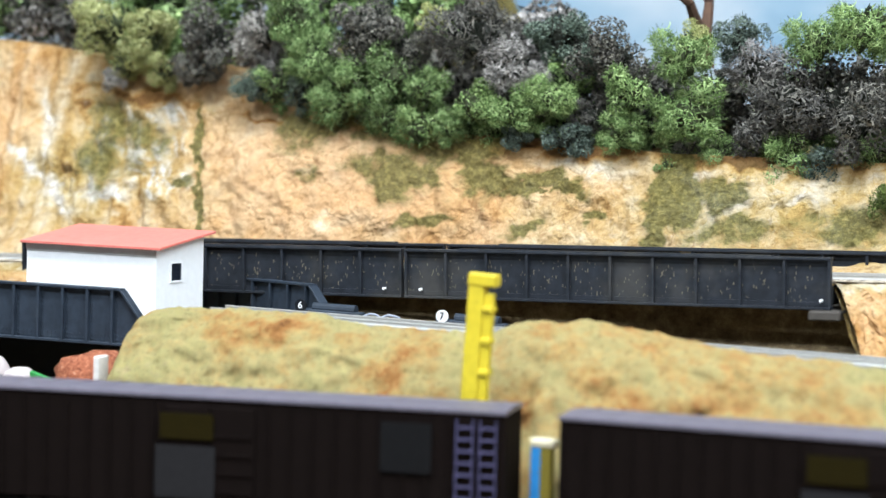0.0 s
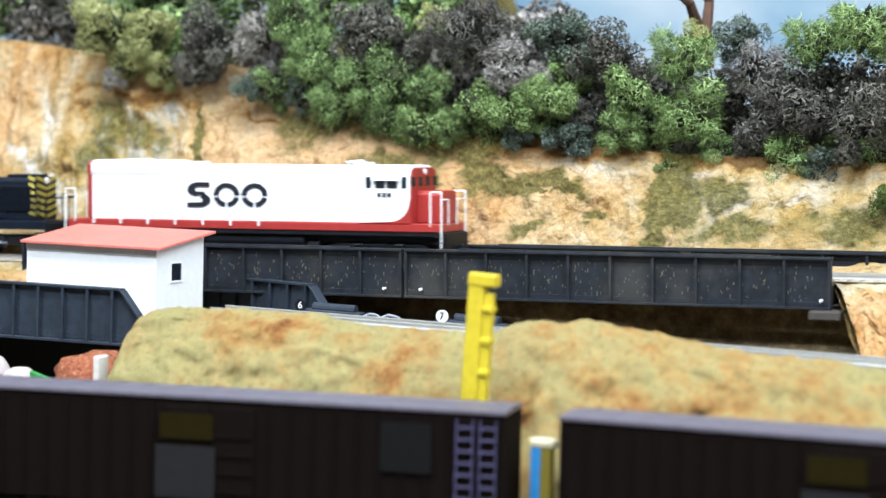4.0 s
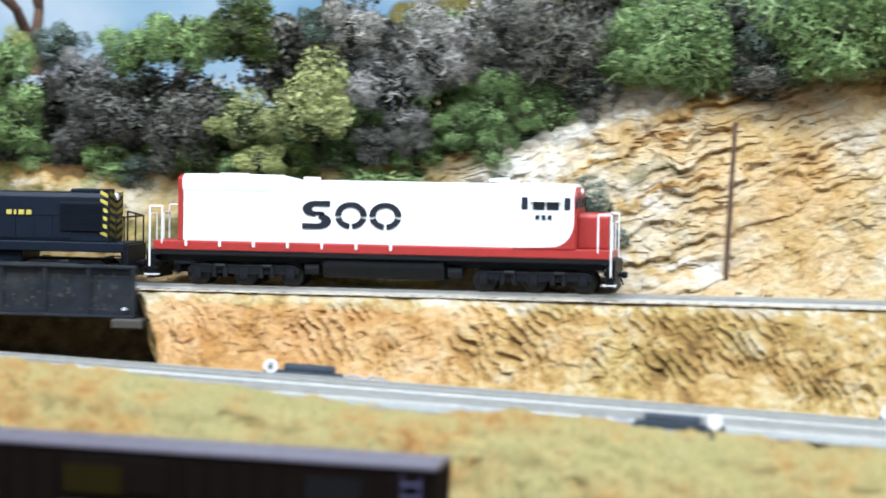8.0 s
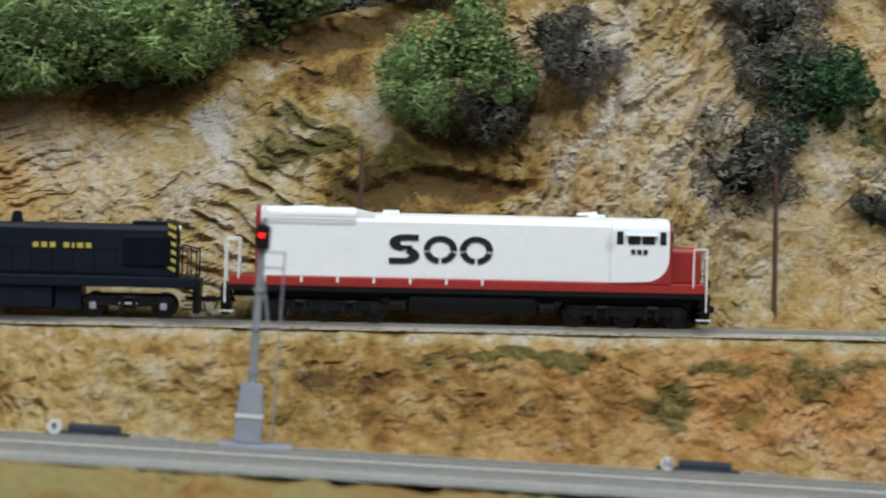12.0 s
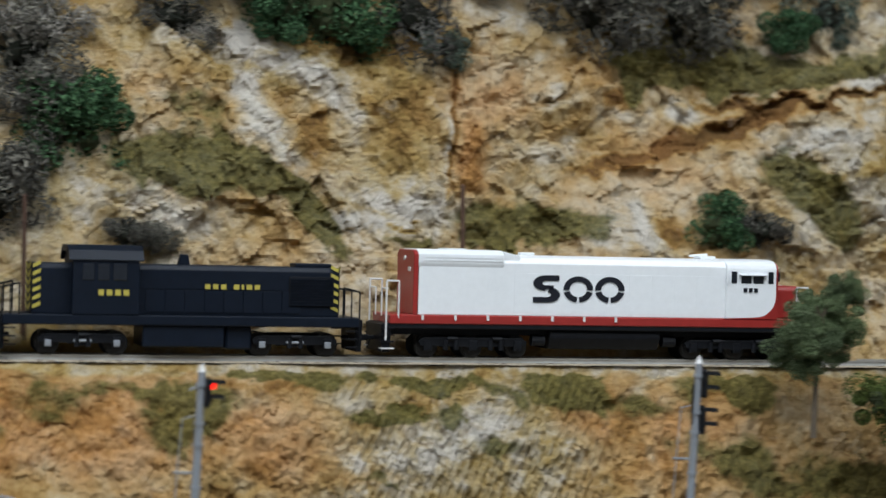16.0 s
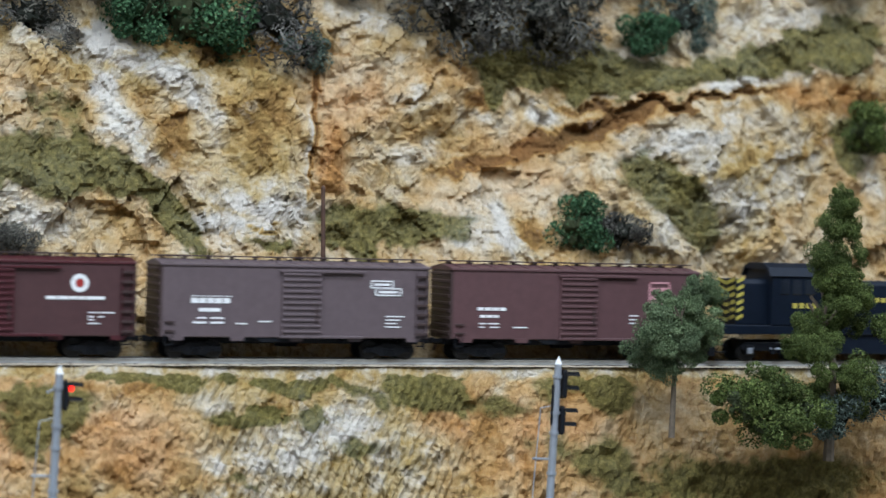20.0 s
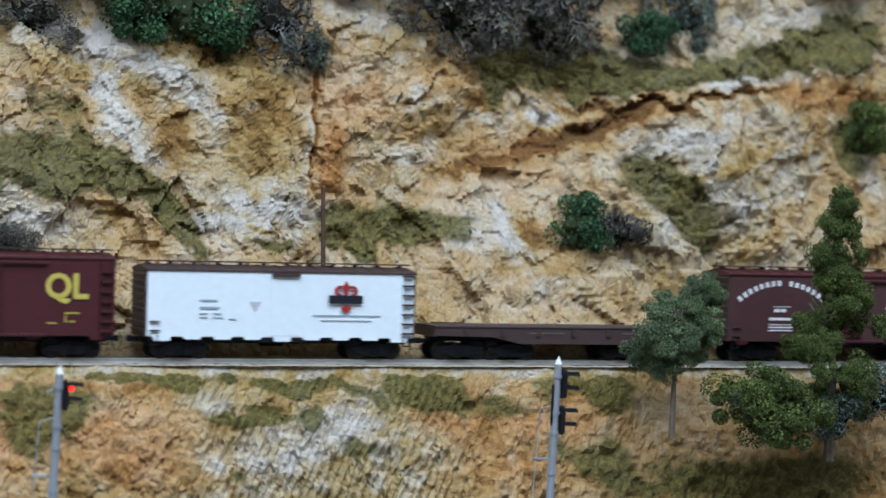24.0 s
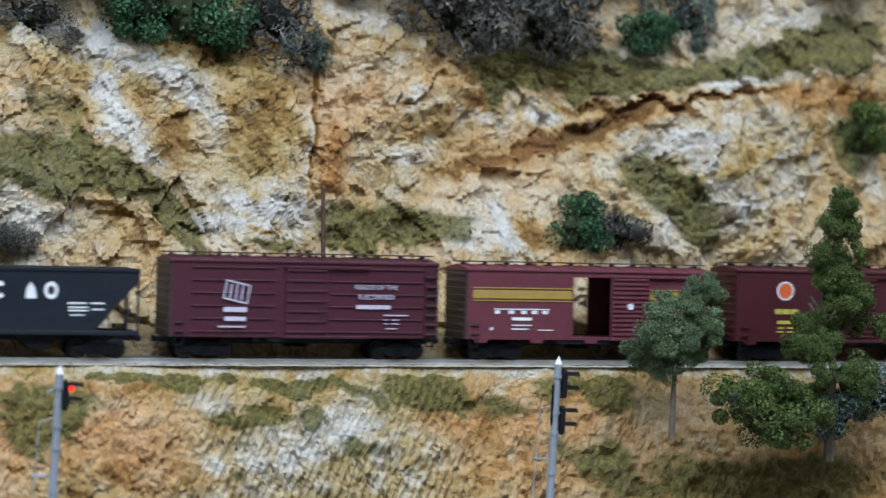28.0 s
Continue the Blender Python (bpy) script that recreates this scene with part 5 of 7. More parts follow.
bars("small_print", reefer, GREY_INK, RY, [(-0.043, -0.034, 0.0290, 0.0300), (-0.043, -0.033, 0.0252, 0.0264), (-0.043, -0.039, 0.0226, 0.0233), (-0.036, -0.032, 0.0226, 0.0233), (-0.043, -0.039, 0.0206, 0.0213), (-0.036, -0.031, 0.0206, 0.0213), (-0.028, -0.024, 0.0200, 0.0206), (0.0155, 0.052, 0.0222, 0.0229), (0.020, 0.047, 0.0198, 0.0203)])
b = bmesh.new()
prism([(-0.0175, 0.0292), (-0.0115, 0.0292), (-0.0145, 0.0240)], RY - 0.00015, RY + 0.0003, bm=b)
part("triangle_mark", b, paint("faded_triangle", (0.50, 0.50, 0.52), 0.6), reefer)

# maroon car with large yellow letters
car_d = box_car("deep maroon boxcar with big yellow QL and a ribbed door", MAROON, MAROON, eave=0.0498, door=(-0.0065, 0.0148), ribs=13)
letters("yellow_letters", "QL", 0.0170, YELLOW, car_d, 0.0465, FY - 0.0001, 0.0350, label="big yellow painted letters", stretch=0.95, weight=0.0005)
part("round_mark", arc(-0.0415, 0.0388, 0.0042, 0.0051, 0, 360, FY - 0.00015, FY + 0.0003, 32), WHITE_INK, car_d)
part("round_mark_centre", arc(-0.0415, 0.0388, 0.0002, 0.0041, 0, 360, FY - 0.00015, FY + 0.0003, 24), paint("orange_red_mark", (0.62, 0.12, 0.03), 0.5), car_d)
words(car_d, YELLOW, FY, -0.0475, 0.0262, (0.0042, 0.0042, 0.0042), 0.0027)
bars("small_print", car_d, YELLOW, FY, [(-0.046, -0.037, 0.0208, 0.0226), (-0.046, -0.042, 0.0182, 0.0190), (-0.040, -0.034, 0.0182, 0.0190), (-0.046, -0.042, 0.0162, 0.0169), (-0.040, -0.030, 0.0162, 0.0169), (0.046, 0.053, 0.0222, 0.0228), (0.046, 0.0466, 0.018, 0.0222), (0.048, 0.051, 0.018, 0.0186), (0.037, 0.042, 0.0172, 0.0177)])
tabs(car_d, 5, FY, 0.0112, MAROON)

# crimson car with a gold stripe and its door slid open
car_e = box_car("faded crimson boxcar with gold stripe and its door slid open", CRIMSON, BROWN_DARK, eave=0.0478, door=(0.0112, 0.0325), ribs=13, hollow=(-0.0105, 0.0112))
for x0, x1 in ((-0.067, -0.0115), (0.0335, 0.0625)):
    for z0, z1 in ((0.0378, 0.0384), (0.0326, 0.0370), (0.0312, 0.0318)):
        part("gold_stripe", box(x0, x1, FY - 0.00015, FY + 0.0003, z0, z1), GOLD, car_e)
bars("small_print", car_e, WHITE_INK, FY, [(-0.055, -0.024, 0.0268, 0.0273), (-0.0545, -0.052, 0.0246, 0.0264), (-0.047, -0.044, 0.0246, 0.0264), (-0.040, -0.037, 0.0246, 0.0264), (-0.034, -0.031, 0.0246, 0.0264), (-0.028, -0.025, 0.0246, 0.0264), (-0.045, -0.034, 0.0212, 0.0228), (-0.045, -0.034, 0.0184, 0.0190), (-0.045, -0.036, 0.0164, 0.0170), (-0.057, -0.0555, 0.016, 0.0175), (-0.030, -0.022, 0.0160, 0.0165),
                                           (0.045, 0.056, 0.0262, 0.0267), (0.042, 0.046, 0.0160, 0.0166), (0.053, 0.057, 0.0190, 0.0195), (0.054, 0.056, 0.016, 0.0182)])
b = bmesh.new()
for k, (x, w) in enumerate(((0.0385, 0.005), (0.0445, 0.004), (0.049, 0.004), (0.0535, 0.004), (0.058, 0.0045))):
    prism([(x - 0.003, 0.0212), (x + w - 0.003, 0.0212), (x + w - 0.0015, 0.0240), (x - 0.0015, 0.0240)], FY - 0.00015, FY + 0.0003, bm=b)
part("script_mark", b, WHITE_INK, car_e)
part("door_disc", arc(0.0215, 0.0292, 0.0001, 0.0017, 0, 360, FY - 0.0021, FY + 0.0003, 16), WHITE_INK, car_e)
tabs(car_e, 5, FY, 0.0112, CRIMSON)

# purple-maroon rib-side car
car_f = box_car("plum-maroon rib-side boxcar with white slogan lettering", paint("plum_car_paint", (0.062, 0.014, 0.024), 0.42), BROWN_DARK, eave=0.0498, door=(-0.0115, 0.0105), ribs=7, side_ribs=6)
PALE = paint("pale_lilac_lettering", (0.55, 0.50, 0.60), 0.55)
letters("slogan", "ROUTE OF THE", 0.0033, PALE, car_f, 0.0365, FY - 0.0006, 0.0372, label="pale painted slogan")
letters("slogan", "ELECTRIFIED", 0.0034, PALE, car_f, 0.0365, FY - 0.0006, 0.0322)
words(car_f, PALE, FY - 0.0006, 0.026, 0.0262, (0.004, 0.003, 0.003, 0.003, 0.004), 0.0020, 0.0003)
b = bmesh.new()
q = [(-0.0420, 0.0398), (-0.0300, 0.0372), (-0.0315, 0.0282), (-0.0435, 0.0308)]
for k in range(4):
    (ax, az), (cx, cz) = q[k], q[(k + 1) % 4]
    rod((ax, FY - 0.0006, az), (cx, FY - 0.0006, cz), 0.0004, seg=6, bm=b)
for x in (-0.0395, -0.0365, -0.0335):
    rod((x, FY - 0.0006, 0.0382), (x - 0.001, FY - 0.0006, 0.0300), 0.0004, seg=6, bm=b)
part("slanted_mark", b, PALE, car_f)
bars("small_print", car_f, PALE, FY - 0.0006, [(-0.0435, -0.0315, 0.0240, 0.0264), (-0.0430, -0.0320, 0.0195, 0.0216), (-0.046, -0.032, 0.0162, 0.0170), (0.041, 0.054, 0.0228, 0.0234), (0.041, 0.043, 0.0205, 0.0210), (0.045, 0.049, 0.0205, 0.0210), (0.041, 0.043, 0.0185, 0.0190), (0.045, 0.049, 0.0185, 0.0190), (0.042, 0.048, 0.0160, 0.0165)])

# black open hopper
hop = thing("hopper_car", None, "black steel open hopper car with white marks", "freight car", "cars of the train")
HL = 0.065
for s in (-1, 1):
    y0, y1 = sorted((s * 0.0165, s * 0.0155))
    part("side", prism([(-HL, 0.0445), (HL, 0.0445), (HL, 0.0385), (HL - 0.014, 0.0225), (HL - 0.022, 0.0130), (-HL + 0.022, 0.0130), (-HL + 0.014, 0.0225), (-HL, 0.0385)], y0, y1), HOPPER_BLACK, hop)
    part("top_rail", box(-HL, HL, y0 - 0.0006, y1 + 0.0006, 0.0430, 0.0448, 0.0002), HOPPER_BLACK, hop)
    part("side_sill", box(-HL, HL, y0 - 0.0004, y1 + 0.0004, 0.0118, 0.0138, 0.0002), HOPPER_BLACK, hop)
for s in (-1, 1):
    b = bmesh.new()
    vv = [b.verts.new(c) for c in ((s * HL, -0.0155, 0.0385), (s * HL, 0.0155, 0.0385), (s * 0.016, 0.0155, 0.0100), (s * 0.016, -0.0155, 0.0100))]
    b.faces.new(vv)
    bmesh.ops.solidify(b, geom=b.faces[:], thickness=0.0008)
    part("slope_sheet", b, HOPPER_BLACK, hop)
    part("end_plate", box(s * HL - 0.0004, s * HL + 0.0004, -0.0155, 0.0155, 0.0380, 0.0445), HOPPER_BLACK, hop)
    for y in (-0.0155, 0.0147):
        part("corner_post", box(s * HL - 0.0006, s * HL + 0.0006, y, y + 0.0008, 0.0118, 0.0445), HOPPER_BLACK, hop)
    part("end_sill", box(s * HL - 0.0008, s * HL + 0.0008, -0.0155, 0.0155, 0.0105, 0.0138), HOPPER_BLACK, hop)
    part("brace", box(s * (HL - 0.005) - 0.0004, s * (HL - 0.005) + 0.0004, -0.0155, -0.0147, 0.0130, 0.0330), HOPPER_BLACK, hop)
    part("outlet", prism([(s * 0.004, 0.0135), (s * 0.030, 0.0135), (s * 0.020, 0.0045), (s * 0.013, 0.0045)], -0.0125, 0.0125), BLACK, hop)
part("centre_sill", box(-HL, HL, -0.003, 0.003, 0.0085, 0.0120), BLACK, hop)
COAL = speckle("coal_load", [(0.35, (0.004, 0.004, 0.005)), (0.6, (0.02, 0.02, 0.022)), (0.75, (0.06, 0.06, 0.062))], 900)
part("coal_load", section([(-0.0154, 0.0385), (0.0154, 0.0385), (0.0154, 0.0425), (0.004, 0.0450), (-0.005, 0.0447), (-0.0154, 0.0422)], -HL + 0.001, HL - 0.001), COAL, hop)
b = arc(0.0215, 0.0335, 0.0022, 0.0043, 0, 360, -0.0169, -0.0163, 28, sx=0.8)
prism([(0.009, 0.0295), (0.0145, 0.0295), (0.0135, 0.0345), (0.0115, 0.0375), (0.0095, 0.0345)], -0.0169, -0.0163, bm=b)
arc(-0.004, 0.0335, 0.0022, 0.0043, 40, 320, -0.0169, -0.0163, 24, bm=b, sx=0.8)
part("white_mark", b, WHITE_INK, hop)
bars("small_print", hop, WHITE_INK, -0.0167, [(0.030, 0.039, 0.0270, 0.0278), (0.041, 0.048, 0.0270, 0.0278), (0.030, 0.040, 0.0250, 0.0257), (0.030, 0.040, 0.0234, 0.0241), (0.042, 0.048, 0.0240, 0.0247), (0.031, 0.038, 0.0212, 0.0218)])
for x in (-0.046, 0.046):
    add_truck(hop, x)
add_couplers(hop, -HL, HL)


# ---- the two engines ----
def big_truck(eng, axles, wheel, z=0.0058):
    c = (axles[0] + axles[-1]) / 2
    h = (axles[-1] - axles[0]) / 2 + 0.005
    t = part("truck", box(c - h + 0.002, c + h - 0.002, -0.006, 0.006, 0.006, 0.0115, 0.0005), BLACK, eng)
    for s in (-1, 1):
        y = s * 0.0118
        b = prism([(c - h, 0.0085), (c - h + 0.003, 0.0105), (c + h - 0.003, 0.0105), (c + h, 0.0085), (c + h - 0.001, 0.0062), (c + 0.004, 0.0058), (c, 0.0046), (c - 0.004, 0.0058), (c - h + 0.001, 0.0062)], y - 0.0010, y + 0.0010, 0.0003)
        for a in axles:
            box(a - 0.0022, a + 0.0022, y - 0.0017, y + 0.0017, 0.0036, 0.0092, 0.0004, bm=b)
            rod((a, y - 0.0021 * (1 if s < 0 else -1), 0.0060), (a, y, 0.0060), 0.0013, seg=10, bm=b)
        for k in range(len(axles) - 1):
            m = (axles[k] + axles[k + 1]) / 2
            for d in (-0.0028, 0.0028):
                rod((m + d, y + (-0.0014 if s < 0 else 0.0014), 0.0042), (m + d, y + (-0.0014 if s < 0 else 0.0014), 0.0092), 0.0013, seg=8, bm=b)
            rod((m - 0.002, y + (-0.0017 if s < 0 else 0.0017), 0.0100), (m + 0.003, y + (-0.0017 if s < 0 else 0.0017), 0.0100), 0.0011, seg=8, bm=b)
        part("side_frame", b, BLACK, t)
        for a in axles:
            w = link_mesh("wheel", wheel, None, t)
            w.matrix_basis = pose(a, s * 0.0090, z, 0, 0, 0 if s < 0 else 180)
    return t


def rail_bar(eng, pts, mat, r=0.00035, name="handrail"):
    b = bmesh.new()
    for p, q in zip(pts, pts[1:]):
        rod(p, q, r, seg=6, bm=b)
    return part(name, b, mat, eng)


loco = thing("diesel_locomotive", None, "white six-axle diesel locomotive with red nose and sill", "locomotive", "engines of the train")
W2 = 0.0172
part("frame", box(-0.0200, 0.2125, -W2 + 0.0006, W2 - 0.0006, 0.0150, 0.0176, 0.0004), BLACK, loco)
part("underframe", box(-0.0150, 0.2080, -0.0095, 0.0095, 0.0118, 0.0152), BLACK, loco)
part("sill", box(-0.0170, 0.2118, -W2, W2, 0.0174, 0.0221, 0.0005), RED, loco, "red side sill")
part("hood", section([(-0.0158, 0.0221), (0.0158, 0.0221), (0.0158, 0.0490), (0.0140, 0.0518), (0.0090, 0.0530), (-0.0090, 0.0530), (-0.0140, 0.0518), (-0.0158, 0.0490)], -0.0020, 0.1660, 0.0004), WHITE, loco)
part("radiator_wing", section([(-0.0158, 0.0465), (0.0158, 0.0465), (0.0164, 0.0485), (0.0164, 0.0530), (0.0125, 0.0552), (-0.0125, 0.0552), (-0.0164, 0.0530), (-0.0164, 0.0485)], -0.0025, 0.0430, 0.0004), WHITE, loco)
part("radiator_ramp", prism([(0.0430, 0.0500), (0.0430, 0.0548), (0.0520, 0.0528), (0.0520, 0.0500)], -0.0150, 0.0150, 0.0003), WHITE, loco)
part("rear_face", section([(-0.0160, 0.0221), (0.0160, 0.0221), (0.0160, 0.0452), (0.0164, 0.0488), (0.0164, 0.0530), (0.0125, 0.0549), (-0.0125, 0.0549), (-0.0164, 0.0530), (-0.0164, 0.0488), (-0.0160, 0.0452)], -0.0048, -0.0022, 0.0005), RED, loco, "red rear hood face")
part("number_board", box(-0.0052, -0.0046, -0.0105, -0.0060, 0.0440, 0.0462), WHITE_INK, loco)
part("rear_lamp", rod((-0.0056, 0, 0.0505), (-0.0046, 0, 0.0505), 0.0012, seg=12), WHITE_INK, loco)
part("cab", section([(-W2, 0.0221), (W2, 0.0221), (W2, 0.0480), (0.0162, 0.0508), (0.0130, 0.0526), (0.0060, 0.0533), (-0.0060, 0.0533), (-0.0130, 0.0526), (-0.0162, 0.0508), (-W2, 0.0480)], 0.1655, 0.1940, 0.0006), WHITE, loco)
part("cab_front", section([(-0.0166, 0.0222), (0.0166, 0.0222), (0.0166, 0.0478), (0.0156, 0.0502), (0.0126, 0.0518), (-0.0126, 0.0518), (-0.0156, 0.0502), (-0.0166, 0.0478)], 0.1938, 0.1952, 0.0004), RED, loco, "red cab front")
for y in (-0.0148, -0.0050, 0.0050, 0.0148):
    part("windscreen", box(0.1950, 0.1956, y - 0.0030, y + 0.0022, 0.0420, 0.0470, 0.0002), GLASS, loco)
part("front_lamp", rod((0.1950, 0, 0.0497), (0.1962, 0, 0.0497), 0.0016, seg=12), WHITE_INK, loco)
part("nose", section([(-0.0100, 0.0221), (0.0100, 0.0221), (0.0100, 0.0375), (0.0086, 0.0396), (-0.0086, 0.0396), (-0.0100, 0.0375)], 0.1950, 0.2102, 0.0008), RED, loco, "low red nose")
b = bmesh.new()
pts = [(0.1640, 0.0221), (0.1946, 0.0221), (0.1946, 0.0345)]
pts += [(0.1828 + 0.0112 * math.cos(radians(a)), 0.0348 + 0.0118 * math.sin(radians(a))) for a in range(0, -91, -9)]
prism(pts, -W2 - 0.0003, -W2 + 0.0004, bm=b)
part("red_sweep", b, RED, loco, "curved red paint sweep")
for x0, x1, z0, z1 in ((0.1682, 0.1714, 0.0408, 0.0470), (0.1892, 0.1922, 0.0408, 0.0470), (0.1738, 0.1796, 0.0408, 0.0448), (0.1806, 0.1866, 0.0408, 0.0448)):
    part("window", box(x0, x1, -W2 - 0.0004, -W2 + 0.0004, z0, z1, 0.0003), GLASS, loco)
part("sunshade", box(0.1725, 0.1880, -W2 - 0.0022, -W2, 0.0450, 0.0455), WHITE, loco)
part("wind_deflector", box(0.1652, 0.1660, -W2 - 0.0012, -W2, 0.0405, 0.0462), WHITE, loco)
bars("number_mark", loco, INK, -W2 - 0.0003, [(0.1752, 0.1772, 0.0362, 0.0384), (0.1782, 0.1802, 0.0362, 0.0384), (0.1812, 0.1832, 0.0362, 0.0384)])
# stencilled mark of three broken rings
b = bmesh.new()
ly, zc = -0.0161, 0.0362
for cx in (0.0835, 0.1008):
    arc(cx, zc, 0.0040, 0.0067, -4, 184, ly - 0.0002, ly + 0.0004, 22, bm=b, sx=1.2)
    arc(cx, zc, 0.0040, 0.0067, 194, 264, ly - 0.0002, ly + 0.0004, 12, bm=b, sx=1.2)
    arc(cx, zc, 0.0040, 0.0067, 276, 346, ly - 0.0002, ly + 0.0004, 12, bm=b, sx=1.2)
cx = 0.0660
arc(cx, zc + 0.0030, 0.0012, 0.0040, 90, 265, ly - 0.0002, ly + 0.0004, 18, bm=b, sx=1.75)
box(cx, cx + 0.0070, ly - 0.0002, ly + 0.0004, zc + 0.0042, zc + 0.0070, bm=b)
box(cx - 0.0006, cx + 0.0040, ly - 0.0002, ly + 0.0004, zc - 0.0002, zc + 0.0018, bm=b)
arc(cx + 0.0006, zc - 0.0030, 0.0012, 0.0040, -90, 78, ly - 0.0002, ly + 0.0004, 18, bm=b, sx=1.75)
box(cx - 0.0070, cx + 0.0006, ly - 0.0002, ly + 0.0004, zc - 0.0070, zc - 0.0042, bm=b)
part("ring_mark", b, INK, loco, "black stencilled mark")
# doors, louvres and roof gear
for k in range(9):
    x = 0.049 + k * 0.0125
    part("hood_door", box(x, x + 0.0123, -0.01586, -0.0152, 0.0236, 0.0440, 0.00004), WHITE, loco)
for k in range(6):
    part("louvre", box(0.0345, 0.0425, -0.01592, -0.0154, 0.0335 + k * 0.0014, 0.0343 + k * 0.0014), WHITE, loco)
for z in (0.0496, 0.0512):
    part("wing_groove", box(0.0, 0.0425, -0.0167, -0.0160, z, z + 0.0004), WHITE, loco)
part("exhaust_stack", box(0.056, 0.064, -0.0020, 0.0020, 0.0528, 0.0545, 0.0003), WHITE, loco)
part("air_horn", rod((0.150, -0.002, 0.0545), (0.160, -0.002, 0.0548), 0.0006, 0.0012, seg=8), WHITE, loco)
part("roof_box", box(0.1555, 0.1640, -0.0050, 0.0050, 0.0528, 0.0546, 0.0003), WHITE, loco)
part("roof_fan", rod((0.020, 0, 0.0550), (0.020, 0, 0.0558), 0.0075, seg=24), WHITE, loco)
for k in range(7):
    x = k * 0.01733
    part("stanchion", box(x - 0.0006, x + 0.0006, -W2 - 0.0006, -W2 + 0.0008, 0.0195, 0.0222), WHITE_INK, loco)
for x, s in ((-0.0185, -1), (0.2118, 1)):
    for y in (-W2 + 0.0003, W2 - 0.0003):
        rail_bar(loco, [(x + s * 0.0004, y, 0.0090), (x + s * 0.0004, y, 0.0390), (x - s * 0.0060, y, 0.0390), (x - s * 0.0060, y, 0.0205)], WHITE_INK, 0.0005)
    rail_bar(loco, [(x, -W2, 0.0350), (x, -0.006, 0.0350), (x, -0.006, 0.0210)], WHITE_INK, 0.0004)
    rail_bar(loco, [(x, W2, 0.0350), (x, 0.006, 0.0350), (x, 0.006, 0.0210)], WHITE_INK, 0.0004)
    part("pilot", prism([(x - 0.002, 0.0030), (x + 0.002, 0.0030), (x + 0.0025, 0.0100), (x + 0.0025, 0.0172), (x - 0.0025, 0.0172)], -0.0160, 0.0160, 0.0003), BLACK, loco)
    for y0 in (-W2, W2 - 0.004):
        for k in range(4):
            part("step", box(x - s * 0.0005 - 0.0035, x - s * 0.0005 + 0.0035, y0, y0 + 0.004, 0.0046 + k * 0.0034, 0.0052 + k * 0.0034), WHITE_INK if k == 0 else BLACK, loco)
big_truck(loco, (0.0045, 0.0285, 0.0525), LOCO_WHEEL)
big_truck(loco, (0.1495, 0.1740, 0.1985), LOCO_WHEEL)
part("fuel_tank", section([(-0.0145, 0.0150), (0.0145, 0.0150), (0.0150, 0.0110), (0.0115, 0.0050), (-0.0115, 0.0050), (-0.0150, 0.0110)], 0.0690, 0.1300, 0.0010), BLACK, loco)
for x0, x1, z in ((0.0600, 0.0670, 0.0095), (0.1320, 0.1390, 0.0095)):
    part("air_tank", rod((x0, -0.0110, z), (x1, -0.0110, z), 0.0030, seg=12), BLACK, loco)
add_couplers(loco, -0.0215, 0.2140)

switcher = thing("road_switcher", None, "navy-black road switcher with yellow-striped hood ends", "locomotive", "engines of the train")
part("frame", box(-0.2100, -0.0325, -0.0165, 0.0165, 0.0150, 0.0200, 0.0005), CHARCOAL, switcher)
for x0, x1, nm in ((-0.1440, -0.0423, "long_hood"), (-0.1956, -0.1762, "short_hood")):
    part(nm, section([(-0.0112, 0.0200), (0.0112, 0.0200), (0.0112, 0.0425), (0.0095, 0.0448), (-0.0095, 0.0448), (-0.0112, 0.0425)], x0, x1, 0.0005), CHARCOAL, switcher)
part("cab", section([(-0.0168, 0.0200), (0.0168, 0.0200), (0.0168, 0.0470), (0.0140, 0.0510), (0.0080, 0.0533), (-0.0080, 0.0533), (-0.0140, 0.0510), (-0.0168, 0.0470)], -0.1765, -0.1438, 0.0005), CHARCOAL, switcher)
part("cab_roof", section([(-0.0178, 0.0468), (-0.0145, 0.0514), (-0.0083, 0.0538), (0.0083, 0.0538), (0.0145, 0.0514), (0.0178, 0.0468), (0.0168, 0.0462), (0.0136, 0.0505), (-0.0136, 0.0505), (-0.0168, 0.0462)], -0.1785, -0.1420), CHARCOAL, switcher)
for x0, x1 in ((-0.1720, -0.1660), (-0.1645, -0.1585), (-0.1570, -0.1500)):
    part("window", box(x0, x1, -0.0172, -0.0164, 0.0368, 0.0452, 0.0003), GLASS, switcher)
for z in (0.0330, 0.0250):
    part("hood_seam", box(-0.1430, -0.0440, -0.0115, -0.0110, z, z + 0.0003), CHARCOAL, switcher)
for k in range(8):
    x = -0.1400 + k * 0.0098
    part("hood_door", box(x, x + 0.0094, -0.0116, -0.0108, 0.0215, 0.0325, 0.0001), CHARCOAL, switcher)
part("radiator", box(-0.0680, -0.0450, -0.0118, -0.0108, 0.0250, 0.0400, 0.0002), BLACK, switcher)
for k in range(10):
    part("shutter", box(-0.0675, -0.0455, -0.0124, -0.0115, 0.0258 + k * 0.0014, 0.0264 + k * 0.0014), CHARCOAL, switcher)
part("exhaust_stack", prism([(-0.1225, 0.0445), (-0.1165, 0.0445), (-0.1178, 0.0500), (-0.1212, 0.0500)], -0.0025, 0.0025, 0.0003), CHARCOAL, switcher)
part("roof_hatch", box(-0.0640, -0.0450, -0.0070, 0.0070, 0.0446, 0.0466, 0.0005), CHARCOAL, switcher)
part("headlamp", rod((-0.0423, 0, 0.0428), (-0.0410, 0, 0.0428), 0.0018, seg=12), WHITE_INK, switcher)
